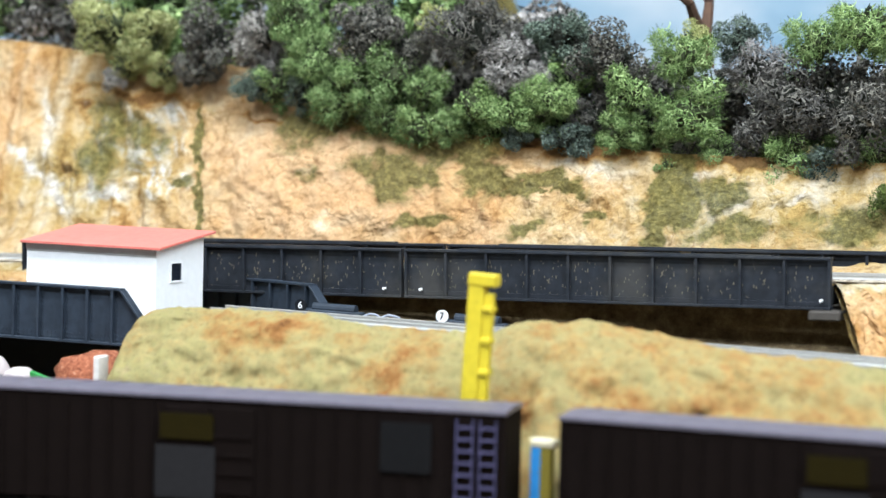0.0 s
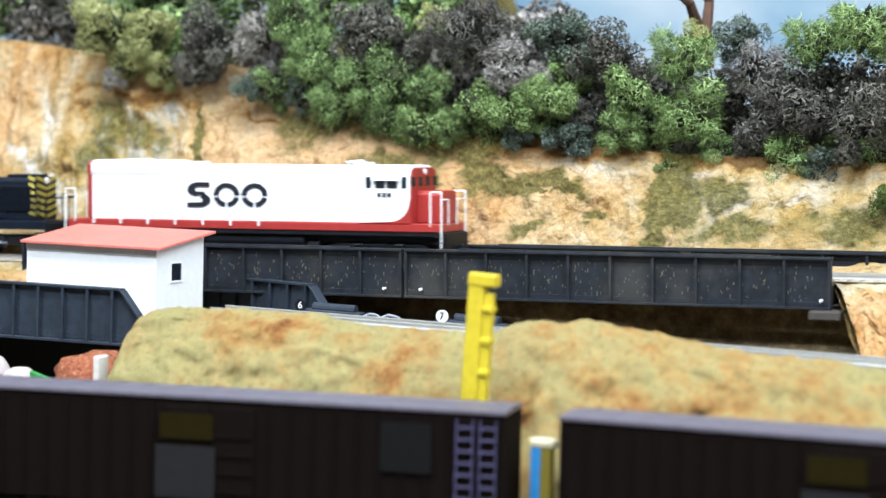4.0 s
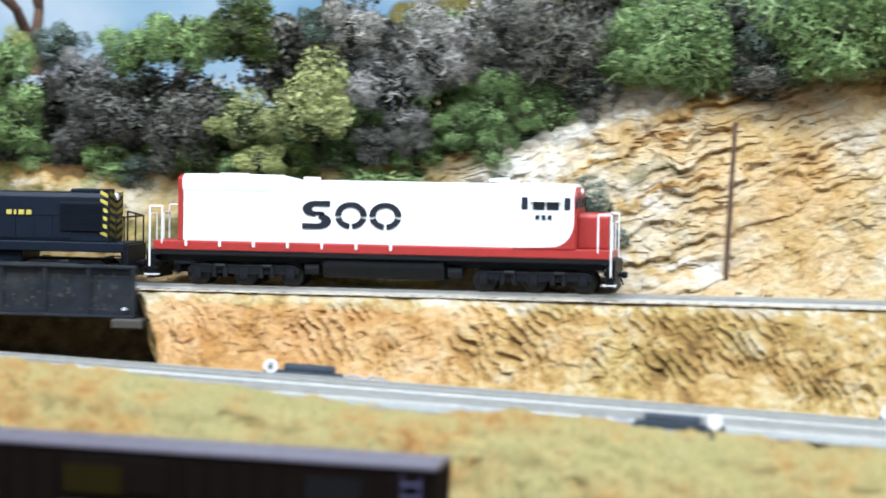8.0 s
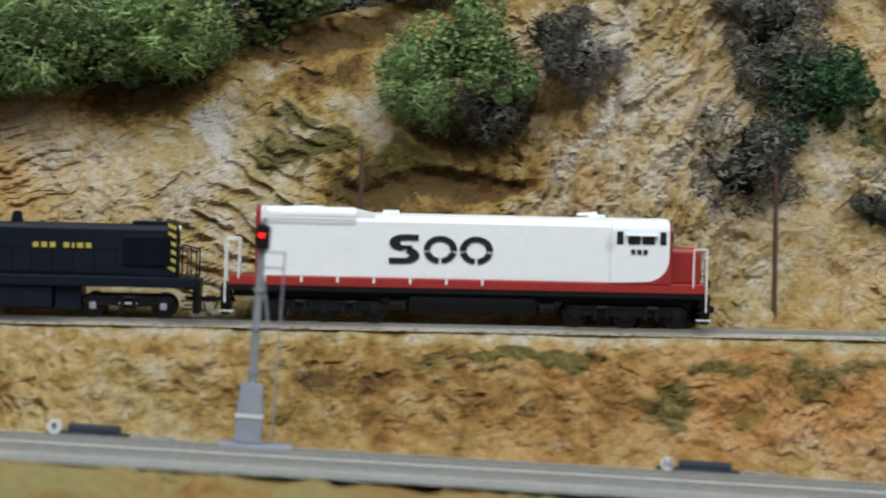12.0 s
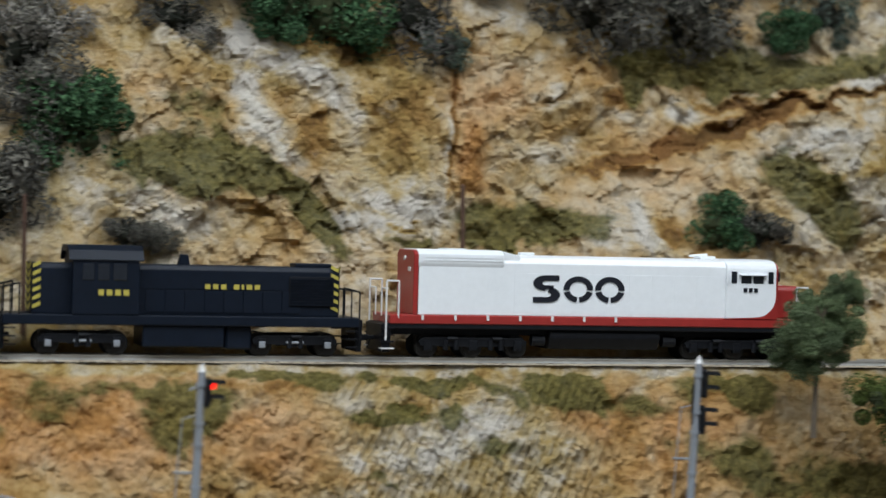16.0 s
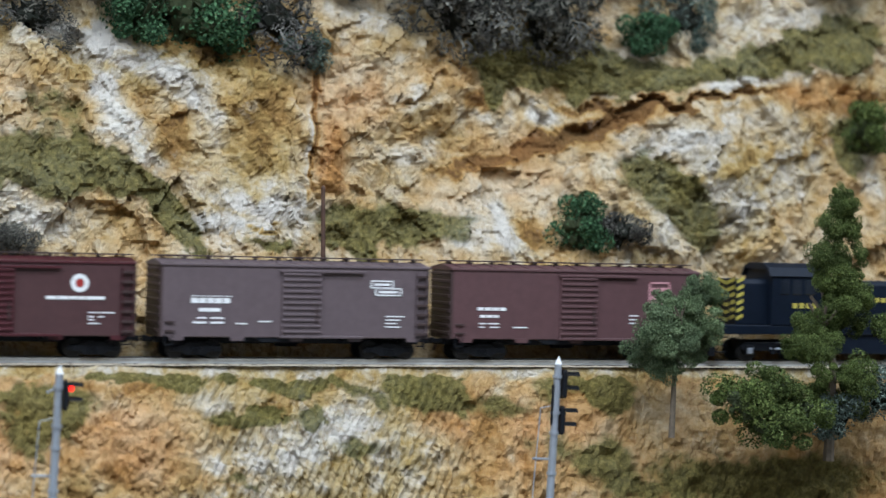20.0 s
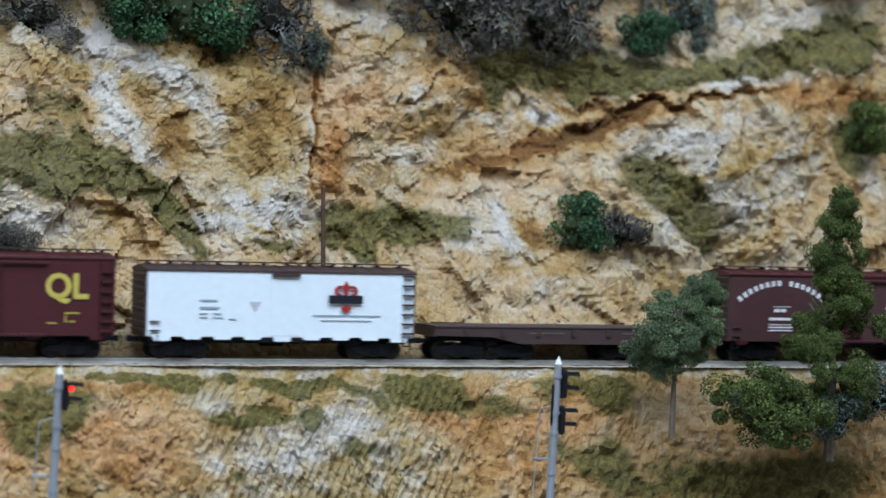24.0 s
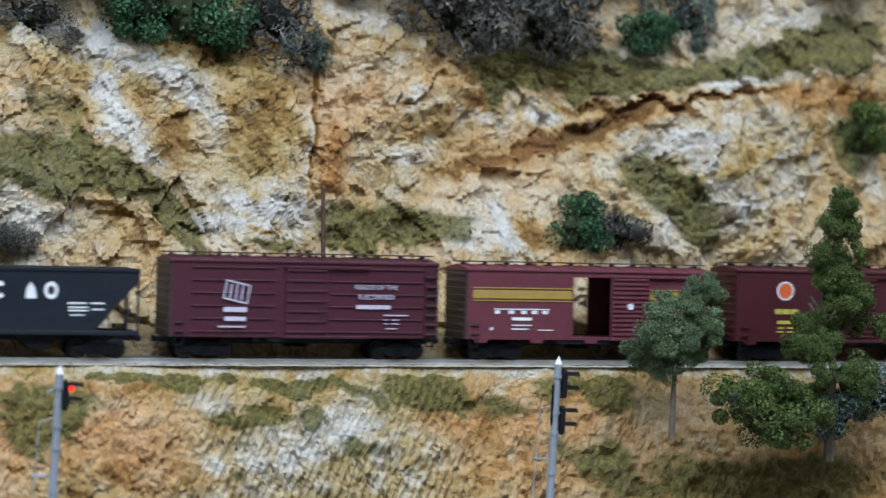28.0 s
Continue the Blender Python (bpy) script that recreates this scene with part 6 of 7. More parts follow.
for x, s in ((-0.0423, 1), (-0.1956, -1)):
    part("end_panel", box(x if s > 0 else x - 0.0003, x + 0.0003 if s > 0 else x, -0.0110, 0.0110, 0.0205, 0.0440), BLACK, switcher)
    for k in range(6):
        z = 0.0212 + k * 0.0040
        for sg in (-1, 1):
            b = bmesh.new()
            vv = [b.verts.new((x + s * 0.0006, sg * a, zz)) for a, zz in ((0.0003, z), (0.0108, z - 0.0005 + 0.0030), (0.0108, z + 0.0015 + 0.0030), (0.0003, z + 0.0020))]
            b.faces.new(vv if sg * s > 0 else vv[::-1])
            bmesh.ops.solidify(b, geom=b.faces[:], thickness=0.0003)
            part("chevron", b, YELLOW, switcher)
        b = bmesh.new()
        prism([(x - s * 0.0004, z + 0.0012), (x - s * 0.0042, z + 0.0030), (x - s * 0.0042, z + 0.0048), (x - s * 0.0004, z + 0.0030)], -0.0116, -0.0110, bm=b)
        part("chevron", b, YELLOW, switcher)
words(switcher, YELLOW, -0.0117, -0.1105, 0.0332, (0.0026, 0.0026, 0.0026), 0.0024, 0.0014, label="yellow painted blocks")
words(switcher, YELLOW, -0.0117, -0.0960, 0.0332, (0.0026, 0.0012, 0.0028, 0.0026), 0.0024, 0.0013)
words(switcher, YELLOW, -0.0169, -0.1640, 0.0295, (0.0027, 0.0027, 0.0027, 0.0027), 0.0028, 0.0014, "number_mark")
part("battery_box", box(-0.1415, -0.1010, -0.0150, 0.0150, 0.0045, 0.0152, 0.0006), CHARCOAL, switcher)
part("fuel_tank", box(-0.1000, -0.0870, -0.0135, 0.0135, 0.0035, 0.0152, 0.0010), CHARCOAL, switcher)
for ax in ((-0.1875, -0.1540), (-0.0815, -0.0480)):
    t = big_truck(switcher, ax, LOCO_WHEEL)
    for a in ax:
        part("axle_cap", box(a - 0.0016, a + 0.0016, -0.0142, -0.0134, 0.0044, 0.0076, 0.0003), SILVER, t, "silver axle box cap")
    part("spring_band", box((ax[0] + ax[1]) / 2 - 0.0045, (ax[0] + ax[1]) / 2 + 0.0045, -0.0140, -0.0132, 0.0066, 0.0078, 0.0003), SILVER, t, "silver spring band")
for x, s in ((-0.0325, 1), (-0.2105, -1)):
    part("pilot", prism([(x - 0.0015, 0.0030), (x + 0.0015, 0.0030), (x + 0.0020, 0.0190), (x - 0.0020, 0.0190)], -0.0150, 0.0150, 0.0003), BLACK, switcher)
    for y in (-0.0160, 0.0160):
        rail_bar(switcher, [(x, y, 0.0060), (x, y, 0.0330), (x - s * 0.0085, y, 0.0350), (x - s * 0.0085, y, 0.0200)], BLACK, 0.00045)
        rail_bar(switcher, [(x - s * 0.0042, y, 0.0200), (x - s * 0.0042, y, 0.0340)], BLACK, 0.0004)
        for k in range(3):
            part("step", box(x - s * 0.0040 - 0.0030, x - s * 0.0040 + 0.0030, y - 0.0015, y + 0.0015, 0.0050 + k * 0.0040, 0.0056 + k * 0.0040), BLACK, switcher)
    rail_bar(switcher, [(x, -0.0160, 0.0330), (x, 0.0160, 0.0330)], BLACK, 0.0004)
add_couplers(switcher, -0.2120, -0.0310)

# how far each vehicle's own origin lies behind the leading engine's
TRAIN = [(loco, 0.0), (switcher, 0.0), (car_a, -0.2908), (car_b, -0.4440), (car_c, -0.5975), (flat, -0.7580), (reefer, -0.9170), (car_d, -1.0735), (car_e, -1.2290), (car_f, -1.3855), (hop, -1.5370)]
RUN = [(0, -1.3090), (1.5, -1.1440), (3, -0.9745), (4.5, -0.8055), (5, -0.7495), (6.5, -0.5815), (8, -0.4140), (9.5, -0.2490), (11, -0.0895), (13.5, 0.1930), (14, 0.2470), (15, 0.3607), (16, 0.4725), (17, 0.5850), (18.5, 0.7530), (20, 0.9243), (21.3, 1.0783), (23.5, 1.3320), (25, 1.5075), (26.5, 1.6890), (28, 1.8708)]


def motions():
    for ob, back in TRAIN:
        walk(ob, [(t, on_grade(s + back, TRACK_Y)) for t, s in RUN])
# ---- girder bridge of the upper track ----
bridge = thing("girder_bridge", on_grade(-0.436, 0), "weathered black plate-girder bridge under the upper track", "bridge")


def plate_girder(parent, y, x0, x1, z0, z1, step, mat, face=-1, bolts=True):
    w = part("girder", box(x0, x1, y - 0.0006, y + 0.0006, z0, z1), mat, parent)
    part("top_flange", box(x0, x1, y - 0.0034, y + 0.0034, z1 - 0.0002, z1 + 0.0012, 0.0002), mat, w)
    part("bottom_flange", box(x0, x1, y - 0.0034, y + 0.0034, z0 - 0.0010, z0 + 0.0004, 0.0002), mat, w)
    part("cover_plate", box(x0 + 0.03, x1 - 0.03, y - 0.0028, y + 0.0028, z1 + 0.0012, z1 + 0.0018), mat, w)
    n = max(2, round((x1 - x0) / step))
    for k in range(n + 1):
        x = x0 + 0.0008 + k * (x1 - x0 - 0.0016) / n
        part("stiffener", box(x - 0.0007, x + 0.0007, y + min(0, face) * 0.0030, y + max(0, face) * 0.0030, z0 + 0.0003, z1 - 0.0003), mat, w)
    part("flange_angle", box(x0, x1, y + face * 0.0006 - 0.0008, y + face * 0.0006 + 0.0008, z1 - 0.0026, z1 - 0.0004), mat, w)
    part("flange_angle", box(x0, x1, y + face * 0.0006 - 0.0008, y + face * 0.0006 + 0.0008, z0 + 0.0006, z0 + 0.0028), mat, w)
    return w


for y, spans, f in ((1.1265, ((-0.4640, -0.2300), (-0.2284, 0.0)), -1), (1.1860, ((-0.4640, -0.2300), (-0.2284, 0.0520)), -1)):
    for x0, x1 in spans:
        plate_girder(bridge, y, x0, x1, -0.0155, 0.0082, 0.0228, GIRDER, f)
b = bmesh.new()
for x in (-0.464, -0.348, -0.23, -0.115, -0.004):
    box(x - 0.001, x + 0.003, 1.1270, 1.1855, -0.0145, -0.0052, bm=b)
part("cross_beam", b, GIRDER, bridge)
for y in (1.142, 1.170):
    part("stringer", box(-0.464, 0.004, y - 0.002, y + 0.002, -0.0120, -0.0050), GIRDER, bridge)
for x in (-0.2400, -0.2190):
    part("bearing_bolt", rod((x, 1.1225, -0.0118), (x, 1.1250, -0.0118), 0.0007, seg=10), WHITE_INK, bridge, "white painted bolt")
part("bearing_bolt", rod((-0.0045, 1.1215, -0.0118), (-0.0045, 1.1250, -0.0118), 0.0007, seg=10), WHITE_INK, bridge)
b = bmesh.new()
rng = random.Random(11)
for k in range(520):
    x, z = rng.uniform(-0.455, -0.01), rng.uniform(-0.0135, 0.0045)
    s = rng.uniform(0.0002, 0.0005)
    box(x, x + s, 1.1256, 1.1259, z, z + s * rng.uniform(1.0, 5.0), bm=b)
o = part("chipped_paint", b, paint("ochre_chips", (0.12, 0.105, 0.075), 0.8, vary=0.6, scale=900), bridge)
o["kind"] = "stuff"
part("shoe", box(-0.010, 0.006, 1.118, 1.194, -0.0215, -0.0166, 0.0008), paint("stained_concrete", (0.05, 0.043, 0.036), 0.8), bridge)


# ---- riveted girders of the turntable, and the operator's shed ----
def slant_girder(label, m, length, height, cut, step, rivets):
    t = thing("turntable_girder", m, label, "girder", "turntable girders")
    g = part("web", prism([(-length, 0), (0, 0), (0, height * 0.42), (-cut, height), (-length, height)], -0.0006, 0.0006), NAVY_GIRDER, t)
    part("top_flange", box(-length, -cut, -0.0030, 0.0030, height - 0.0003, height + 0.0010, 0.0002), NAVY_GIRDER, t)
    part("bottom_flange", box(-length, 0.0004, -0.0030, 0.0030, -0.0008, 0.0006, 0.0002), NAVY_GIRDER, t)
    a = math.degrees(math.atan2(height * 0.58, cut))
    ln_ = math.hypot(cut, height * 0.58)
    e = box(0, ln_, -0.0030, 0.0030, -0.0006, 0.0006, 0.0002)
    bmesh.ops.transform(e, matrix=Matrix.Translation((-cut, 0, height)) @ Matrix.Rotation(radians(a), 4, "Y"), verts=e.verts[:])
    part("slanted_flange", e, NAVY_GIRDER, t)
    part("end_plate", box(-0.0006, 0.0008, -0.0030, 0.0030, 0, height * 0.42 + 0.0003, 0.0002), NAVY_GIRDER, t)
    x = -cut * 0.25
    k = 0
    while x > -length:
        top = height if x < -cut else height * 0.42 + (height * 0.58) * (-x / cut)
        if k:
            part("stiffener", box(x - 0.0007, x + 0.0007, -0.0030, -0.0005, 0.0004, top - 0.0004), NAVY_GIRDER, t)
        if rivets:
            b = bmesh.new()
            n = int(top / 0.0022)
            for s in (-0.0018, 0.0018):
                for j in range(1, n):
                    rod((x + s, -0.0010, j * 0.0022), (x + s, -0.0005, j * 0.0022), 0.00035, 0.0005, seg=6, bm=b)
            for j in range(5):
                for z in (0.0018, 0.0038):
                    rod((x - step * (j + 1) / 6, -0.0010, z), (x - step * (j + 1) / 6, -0.0005, z), 0.00035, 0.0005, seg=6, bm=b)
            o = part("rivets", b, NAVY_GIRDER, t)
            o["kind"] = "stuff"
        x -= step
        k += 1
    return t


slant_girder("riveted slate-blue turntable girder with a slanted end", pose(-0.7615, 1.02, -0.0560, 0, 0.6, 2), 0.34, 0.0272, 0.0128, 0.0142, True)
slant_girder("dark turntable girder with a slanted end beyond the shed", pose(-0.697, 1.104, -0.0545, 0, 0, -22), 0.20, 0.0262, 0.015, 0.0142, False)
deck = box(-1.1, -0.70, 1.022, 1.10, -0.0545, -0.0505, 0.0006)
tagged(part("turntable_deck", deck, TIE), "dark timber deck between the turntable girders", "deck", kind="structure")
shed = thing("operator_shed", pose(-0.772, 1.05, -0.0505, 0, 0, -6), "small white shed with a salmon-red sloping roof", "shed")
SW, SD, SH, SB = 0.084, 0.043, 0.0415, 0.0475
b = bmesh.new()
part("front_wall", prism([(-SW, 0), (0, 0), (0, SH), (-SW, SH)], 0, 0.0012), WHITE_WALL, shed)
part("back_wall", prism([(-SW, 0), (0, 0), (0, SB), (-SW, SB)], SD - 0.0012, SD), WHITE_WALL, shed)
for x0 in (-SW, -0.0012):
    gable = section([(0.0012, 0), (SD - 0.0012, 0), (SD - 0.0012, SB - 0.0001), (0.0012, SH + 0.0001)], x0, x0 + 0.0012)
    w = part("side_wall", gable, WHITE_WALL, shed)
    if x0 > -0.01:
        wf = bmesh.new()
        for a in ((0.0118, 0.0128, 0.0235, 0.0345), (0.0222, 0.0232, 0.0235, 0.0345), (0.0128, 0.0222, 0.0335, 0.0345), (0.0128, 0.0222, 0.0235, 0.0245)):
            box(0.0, 0.0008, a[0], a[1], a[2], a[3], bm=wf)
        part("window_frame", wf, WHITE_WALL, w)
        part("window_pane", box(-0.0002, 0.0002, 0.0128, 0.0222, 0.0245, 0.0335), GLASS, w)
roof = section([(-0.0035, SH - 0.0004), (SD + 0.005, SB + 0.0008), (SD + 0.005, SB + 0.0022), (-0.0035, SH + 0.0010)], -SW - 0.002, 0.0045, 0.0002)
part("roof", roof, SALMON, shed)
part("eave_board", box(-SW, 0, -0.0008, 0.0, SH - 0.0035, SH - 0.0006), paint("grey_eave", (0.5, 0.5, 0.5), 0.6), shed)

# what lies in the turntable pit
def blob(name, m, r, mat, label, category, seed, squash=0.7, amp=0.25):
    b = bmesh.new()
    bmesh.ops.create_icosphere(b, subdivisions=3, radius=1.0)
    for v in b.verts:
        n = noise.fractal(v.co * 1.6 + Vector((seed, 0, 0)), 0.9, 2.1, 4)
        v.co *= r * (1 + amp * n)
        v.co.z = max(-r * 0.4, v.co.z * squash)
    o = part(name, b, mat, smooth=True)
    o.matrix_basis = m
    return tagged(o, label, category)


PIT_Z = -0.079
tagged(part("pit_base", box(-1.15, -0.745, 0.94, 1.06, FLOOR_Z - 0.003, PIT_Z, 0.001), DARK_SOIL), "dark floor of the turntable pit", "floor", kind="structure")
blob("gravel_mound", pose(-0.776, 0.995, PIT_Z + 0.006), 0.022, speckle("red_brown_gravel", [(0.3, (0.08, 0.02, 0.01)), (0.55, (0.30, 0.10, 0.05)), (0.75, (0.5, 0.28, 0.18))], 500), "heap of red-brown gravel under the girder", "gravel", 3.0)
PALE_PINK = paint("pale_plaster", (0.42, 0.37, 0.36), 0.8)
for x, s in ((-0.832, 0.013), (-0.812, 0.009)):
    blob("plaster_lump", pose(x, 0.985, PIT_Z + s * 0.5), s, PALE_PINK, "smooth pale plaster lump beside the track", "plaster lump", x * 9, 0.9, 0.1)
tagged(part("green_strip", prism([(-0.800, PIT_Z + 0.0005), (-0.765, PIT_Z + 0.0005), (-0.785, PIT_Z + 0.0075), (-0.800, PIT_Z + 0.0120)], 0.975, 0.978, 0.0003), paint("bright_green_card", (0.03, 0.22, 0.05), 0.6)), "bright green card strip leaning in the pit", "card strip")
tagged(part("pit_wall", box(-0.7565, -0.7535, 0.962, 0.972, FLOOR_Z - 0.003, -0.056, 0.0006), paint("white_pit_wall", (0.6, 0.58, 0.55), 0.7)), "thin white pit wall beside the verge", "wall", kind="structure")


# ---- signals ----
LAMP_RED, nt, ns, ln, b = nodes_of("red_signal_lamp")
b.inputs["Base Color"].default_value = (0.6, 0.02, 0.01, 1)
b.inputs["Emission Color"].default_value = (1.0, 0.015, 0.008, 1)
b.inputs["Emission Strength"].default_value = 5.0
LENS = paint("dark_signal_lens", (0.03, 0.005, 0.005), 0.15)


def signal_head(t, z, lit, facing=1):
    h = part("signal_head", box(0.0022, 0.0042, -0.0045, 0.0045, z - 0.0072, z + 0.0072, 0.0012), BLACK, t)
    for dz, on in ((0.0034, lit), (-0.0034, False)):
        b = bmesh.new()
        for k in range(9):
            a = radians(15 + k * 16.5)
            q = radians(15 + (k + 1) * 16.5)
            vv = [b.verts.new((x, 0.0028 * math.cos(c), z + dz + 0.0028 * math.sin(c))) for x, c in ((0.0040, a), (0.0110, a), (0.0110, q), (0.0040, q))]
            b.faces.new(vv)
        bmesh.ops.solidify(b, geom=b.faces[:], thickness=0.0003)
        part("visor", b, BLACK, h)
        part("lens", rod((0.0042, 0, z + dz), (0.0066 if on else 0.0050, 0, z + dz), 0.0016, seg=14), LAMP_RED if on else LENS, h, "lit red lamp" if on else "")


def tall_signal():
    t = thing("railway_signal", pose(0.0195, 1.078, low(0.02) - 0.002, 0, 1.6, 0), "silver signal mast on a grey tapered base, lamp lit red", "railway signal")
    part("pad", box(-0.013, 0.020, -0.010, 0.010, -0.002, 0.0022, 0.0005), GREY_PLASTER, t)
    b = bmesh.new()
    for z0, z1, w0, w1 in ((0.0022, 0.0140, 0.0062, 0.0060), (0.0152, 0.0290, 0.0060, 0.0050)):
        c = bmesh.new()
        lo = [c.verts.new((x * w0, y * w0, z0)) for x, y in ((-1, -1), (1, -1), (1, 1), (-1, 1))]
        hi = [c.verts.new((x * w1, y * w1, z1)) for x, y in ((-1, -1), (1, -1), (1, 1), (-1, 1))]
        c.faces.new(lo[::-1]); c.faces.new(hi)
        for k in range(4):
            c.faces.new((lo[k], lo[(k + 1) % 4], hi[(k + 1) % 4], hi[k]))
        bmesh.ops.bevel(c, geom=c.edges[:], offset=0.0006, segments=2, affect="EDGES")
        merge(b, c)
    part("base", b, GREY_PLASTER, t)
    part("white_band", box(-0.0062, 0.0062, -0.0062, 0.0062, 0.0138, 0.0154, 0.0003), WHITE_INK, t, "white painted band")
    part("mast", rod((0, 0, 0.029), (0, 0, 0.104), 0.0021, 0.0015, seg=16), SILVER, t)
    part("finial", rod((0, 0, 0.104), (0, 0, 0.1115), 0.0017, 0.0002, seg=12), WHITE_INK, t)
    for z in (0.034, 0.054, 0.0715, 0.090):
        part("collar", rod((0, 0, z - 0.0008), (0, 0, z + 0.0008), 0.0026, seg=14), SILVER, t)
    h = part("signal_head", box(-0.0035, 0.0035, -0.0050, -0.0016, 0.0900, 0.1010, 0.0010), BLACK, t)
    part("lens", rod((-0.0006, -0.0050, 0.0968), (-0.0006, -0.0062, 0.0968), 0.0016, seg=16), LAMP_RED, h, "lit red lamp")
    part("lens", rod((0.0, -0.0050, 0.0928), (0.0, -0.0056, 0.0928), 0.0014, seg=14), LENS, h)
    part("visor", rod((-0.0006, -0.0090, 0.0992), (-0.0006, -0.0048, 0.0992), 0.0022, 0.0024, seg=12), BLACK, h)
    b = bmesh.new()
    for y in (-0.0022, 0.0022):
        rod((0.0108, y, 0.0022), (0.0104, y, 0.0890), 0.0004, seg=6, bm=b)
    part("ladder", b, SILVER, t)
    lad = t.children[-1]
    for k in range(20):
        z = 0.006 + k * 0.0042
        part("rung", rod((0.0107, -0.0022, z), (0.0107, 0.0022, z), 0.00028, seg=5), SILVER, lad)
    for z in (0.0890, 0.0820, 0.0550):
        part("platform_rail", rod((0, -0.0020, z), (0.0110, -0.0020, z), 0.0004, seg=6), SILVER, t)
    part("cable", rod((0.0015, -0.002, 0.078), (0.0055, -0.002, 0.055), 0.0005, seg=6), SILVER, t)


def mast_signal(x, top, lit, lean, label):
    z0 = low(x) - 0.012
    hgt = top - z0
    t = thing("railway_signal", pose(x, 1.07, z0, 0, lean, 0), label, "railway signal", "mast signals")
    part("mast", rod((0, 0, 0), (0, 0, hgt - 0.004), 0.0021, 0.0018, seg=14), SILVER, t)
    part("finial", rod((0, 0, hgt - 0.004), (0, 0, hgt), 0.0020, 0.0003, seg=12), WHITE_INK, t)
    part("base_plate", box(-0.007, 0.007, -0.006, 0.006, -0.002, 0.002, 0.0005), GREY_PLASTER, t)
    for z in (hgt - 0.010, hgt - 0.028, hgt - 0.038, hgt - 0.058):
        part("collar", rod((0, 0, z - 0.0008), (0, 0, z + 0.0008), 0.0025, seg=14), SILVER, t)
    signal_head(t, hgt - 0.0135, lit)
    if not lit:
        signal_head(t, hgt - 0.0315, False)
        part("cable", rod((-0.0022, -0.001, hgt - 0.034), (-0.0026, -0.001, hgt - 0.014), 0.0006, seg=6), BLACK, t)
    part("bracket", rod((-0.0105, 0, hgt - 0.051), (0, 0, hgt - 0.051), 0.0006, seg=6), SILVER, t)
    if lit:
        part("bracket", rod((-0.0055, 0, hgt - 0.0125), (0, 0, hgt - 0.0105), 0.0006, seg=6), SILVER, t)
    b = bmesh.new()
    rod((-0.0100, 0, 0), (-0.0080, 0, hgt - 0.026), 0.0003, seg=5, bm=b)
    rod((-0.0080, 0, hgt - 0.026), (0, 0, hgt - 0.024), 0.0003, seg=5, bm=b)
    part("ladder_wire", b, SILVER, t)


tall_signal()
mast_signal(0.347, 0.0098, True, 0.5, "grey signal mast beside the slope, upper lamp red")
mast_signal(0.5935, 0.0215, False, 1.0, "grey signal mast with two dark heads")

# ---- line poles against the cliff ----
for x, z0, z1, lean in ((-0.1500, -0.006, 0.081, 1.0), (0.0690, -0.003, 0.087, -1.2), (0.2780, 0.004, 0.084, -2.0), (0.5085, 0.010, 0.1010, -2.8)):
    t = thing("line_pole", pose(x, 1.186, z0, 0, lean, 0), "thin weathered brown line pole beside the track", "pole", "line poles")
    part("shaft", rod((0, 0, 0), (0, 0, z1 - z0), 0.0015, 0.0011, seg=10), WOOD, t)
    part("cap", rod((0, 0, z1 - z0), (0, 0, z1 - z0 + 0.0012), 0.0013, 0.0004, seg=10), WOOD, t)


# ---- switch machines along the yard ----
def switch_machine(x, y, digit, flip=1):
    t = thing("switch_machine", pose(x, y, low(x) - 0.0035, 0, 1.0, 0), "dark switch machine with a white number marker", "switch machine", "switch machines")
    part("base", box(-0.004 * flip if flip > 0 else -0.034, 0.034 if flip > 0 else 0.004, -0.0035, 0.0035, 0, 0.0035, 0.0006), NAVY_GIRDER, t)
    part("motor", rod((0.006 * flip, 0, 0.0042), (0.030 * flip, 0, 0.0042), 0.0028, seg=12), NAVY_GIRDER, t)
    m = part("marker", rod((0, -0.0042, 0.0052), (0, -0.0030, 0.0052), 0.0032, seg=20), WHITE_INK if digit not in ("6",) else BLACK, t)
    if digit:
        letters("digit", digit, 0.0052, INK if digit not in ("6",) else WHITE_INK, m, 0, -0.0044, 0.0052)
    b = bmesh.new()
    pts = [Vector((flip * (0.034 + 0.0035 * k), 0.001 * math.sin(k * 1.7), 0.0015 + 0.0018 * abs(math.sin(k * 1.1)))) for k in range(7)]
    for p, q in zip(pts, pts[1:]):
        rod(p, q, 0.0006, seg=6, bm=b)
    part("wire", b, GREY_PLASTER, t)
    part("throw_bar", box(-0.001, 0.001, -0.020, -0.003, 0.0, 0.0012), BLACK, t)


for x, d in ((-0.7045, "6"), (-0.6250, "7"), (-0.3545, "8"), (-0.0680, "9"), (0.2115, "10")):
    switch_machine(x, 1.086, d)
for x in (-0.4200, -0.140):
    switch_machine(x, 0.998, "", -1)

# ---- yellow post and the cars on the front track ----
post = thing("yellow_post", pose(-0.5515, 0.9385, FLOOR_Z + 0.0075, 0, 2.9, 0), "yellow plastic post with a ribbed side standing before the verge", "post")
part("shaft", box(-0.0062, 0.0012, -0.0030, 0.0030, -0.0075, 0.1050, 0.0004), POST_YELLOW, post)
part("flange", box(0.0012, 0.0052, -0.0020, 0.0022, 0.0, 0.1000, 0.0003), POST_YELLOW, post)
for k in range(6):
    part("rib", box(0.0008, 0.0058, -0.0030, 0.0030, 0.022 + k * 0.0140, 0.0245 + k * 0.0140, 0.0003), POST_YELLOW, post)
part("cap", box(-0.0066, 0.0066, -0.0034, 0.0034, 0.1030, 0.1085, 0.0006), POST_YELLOW, post)

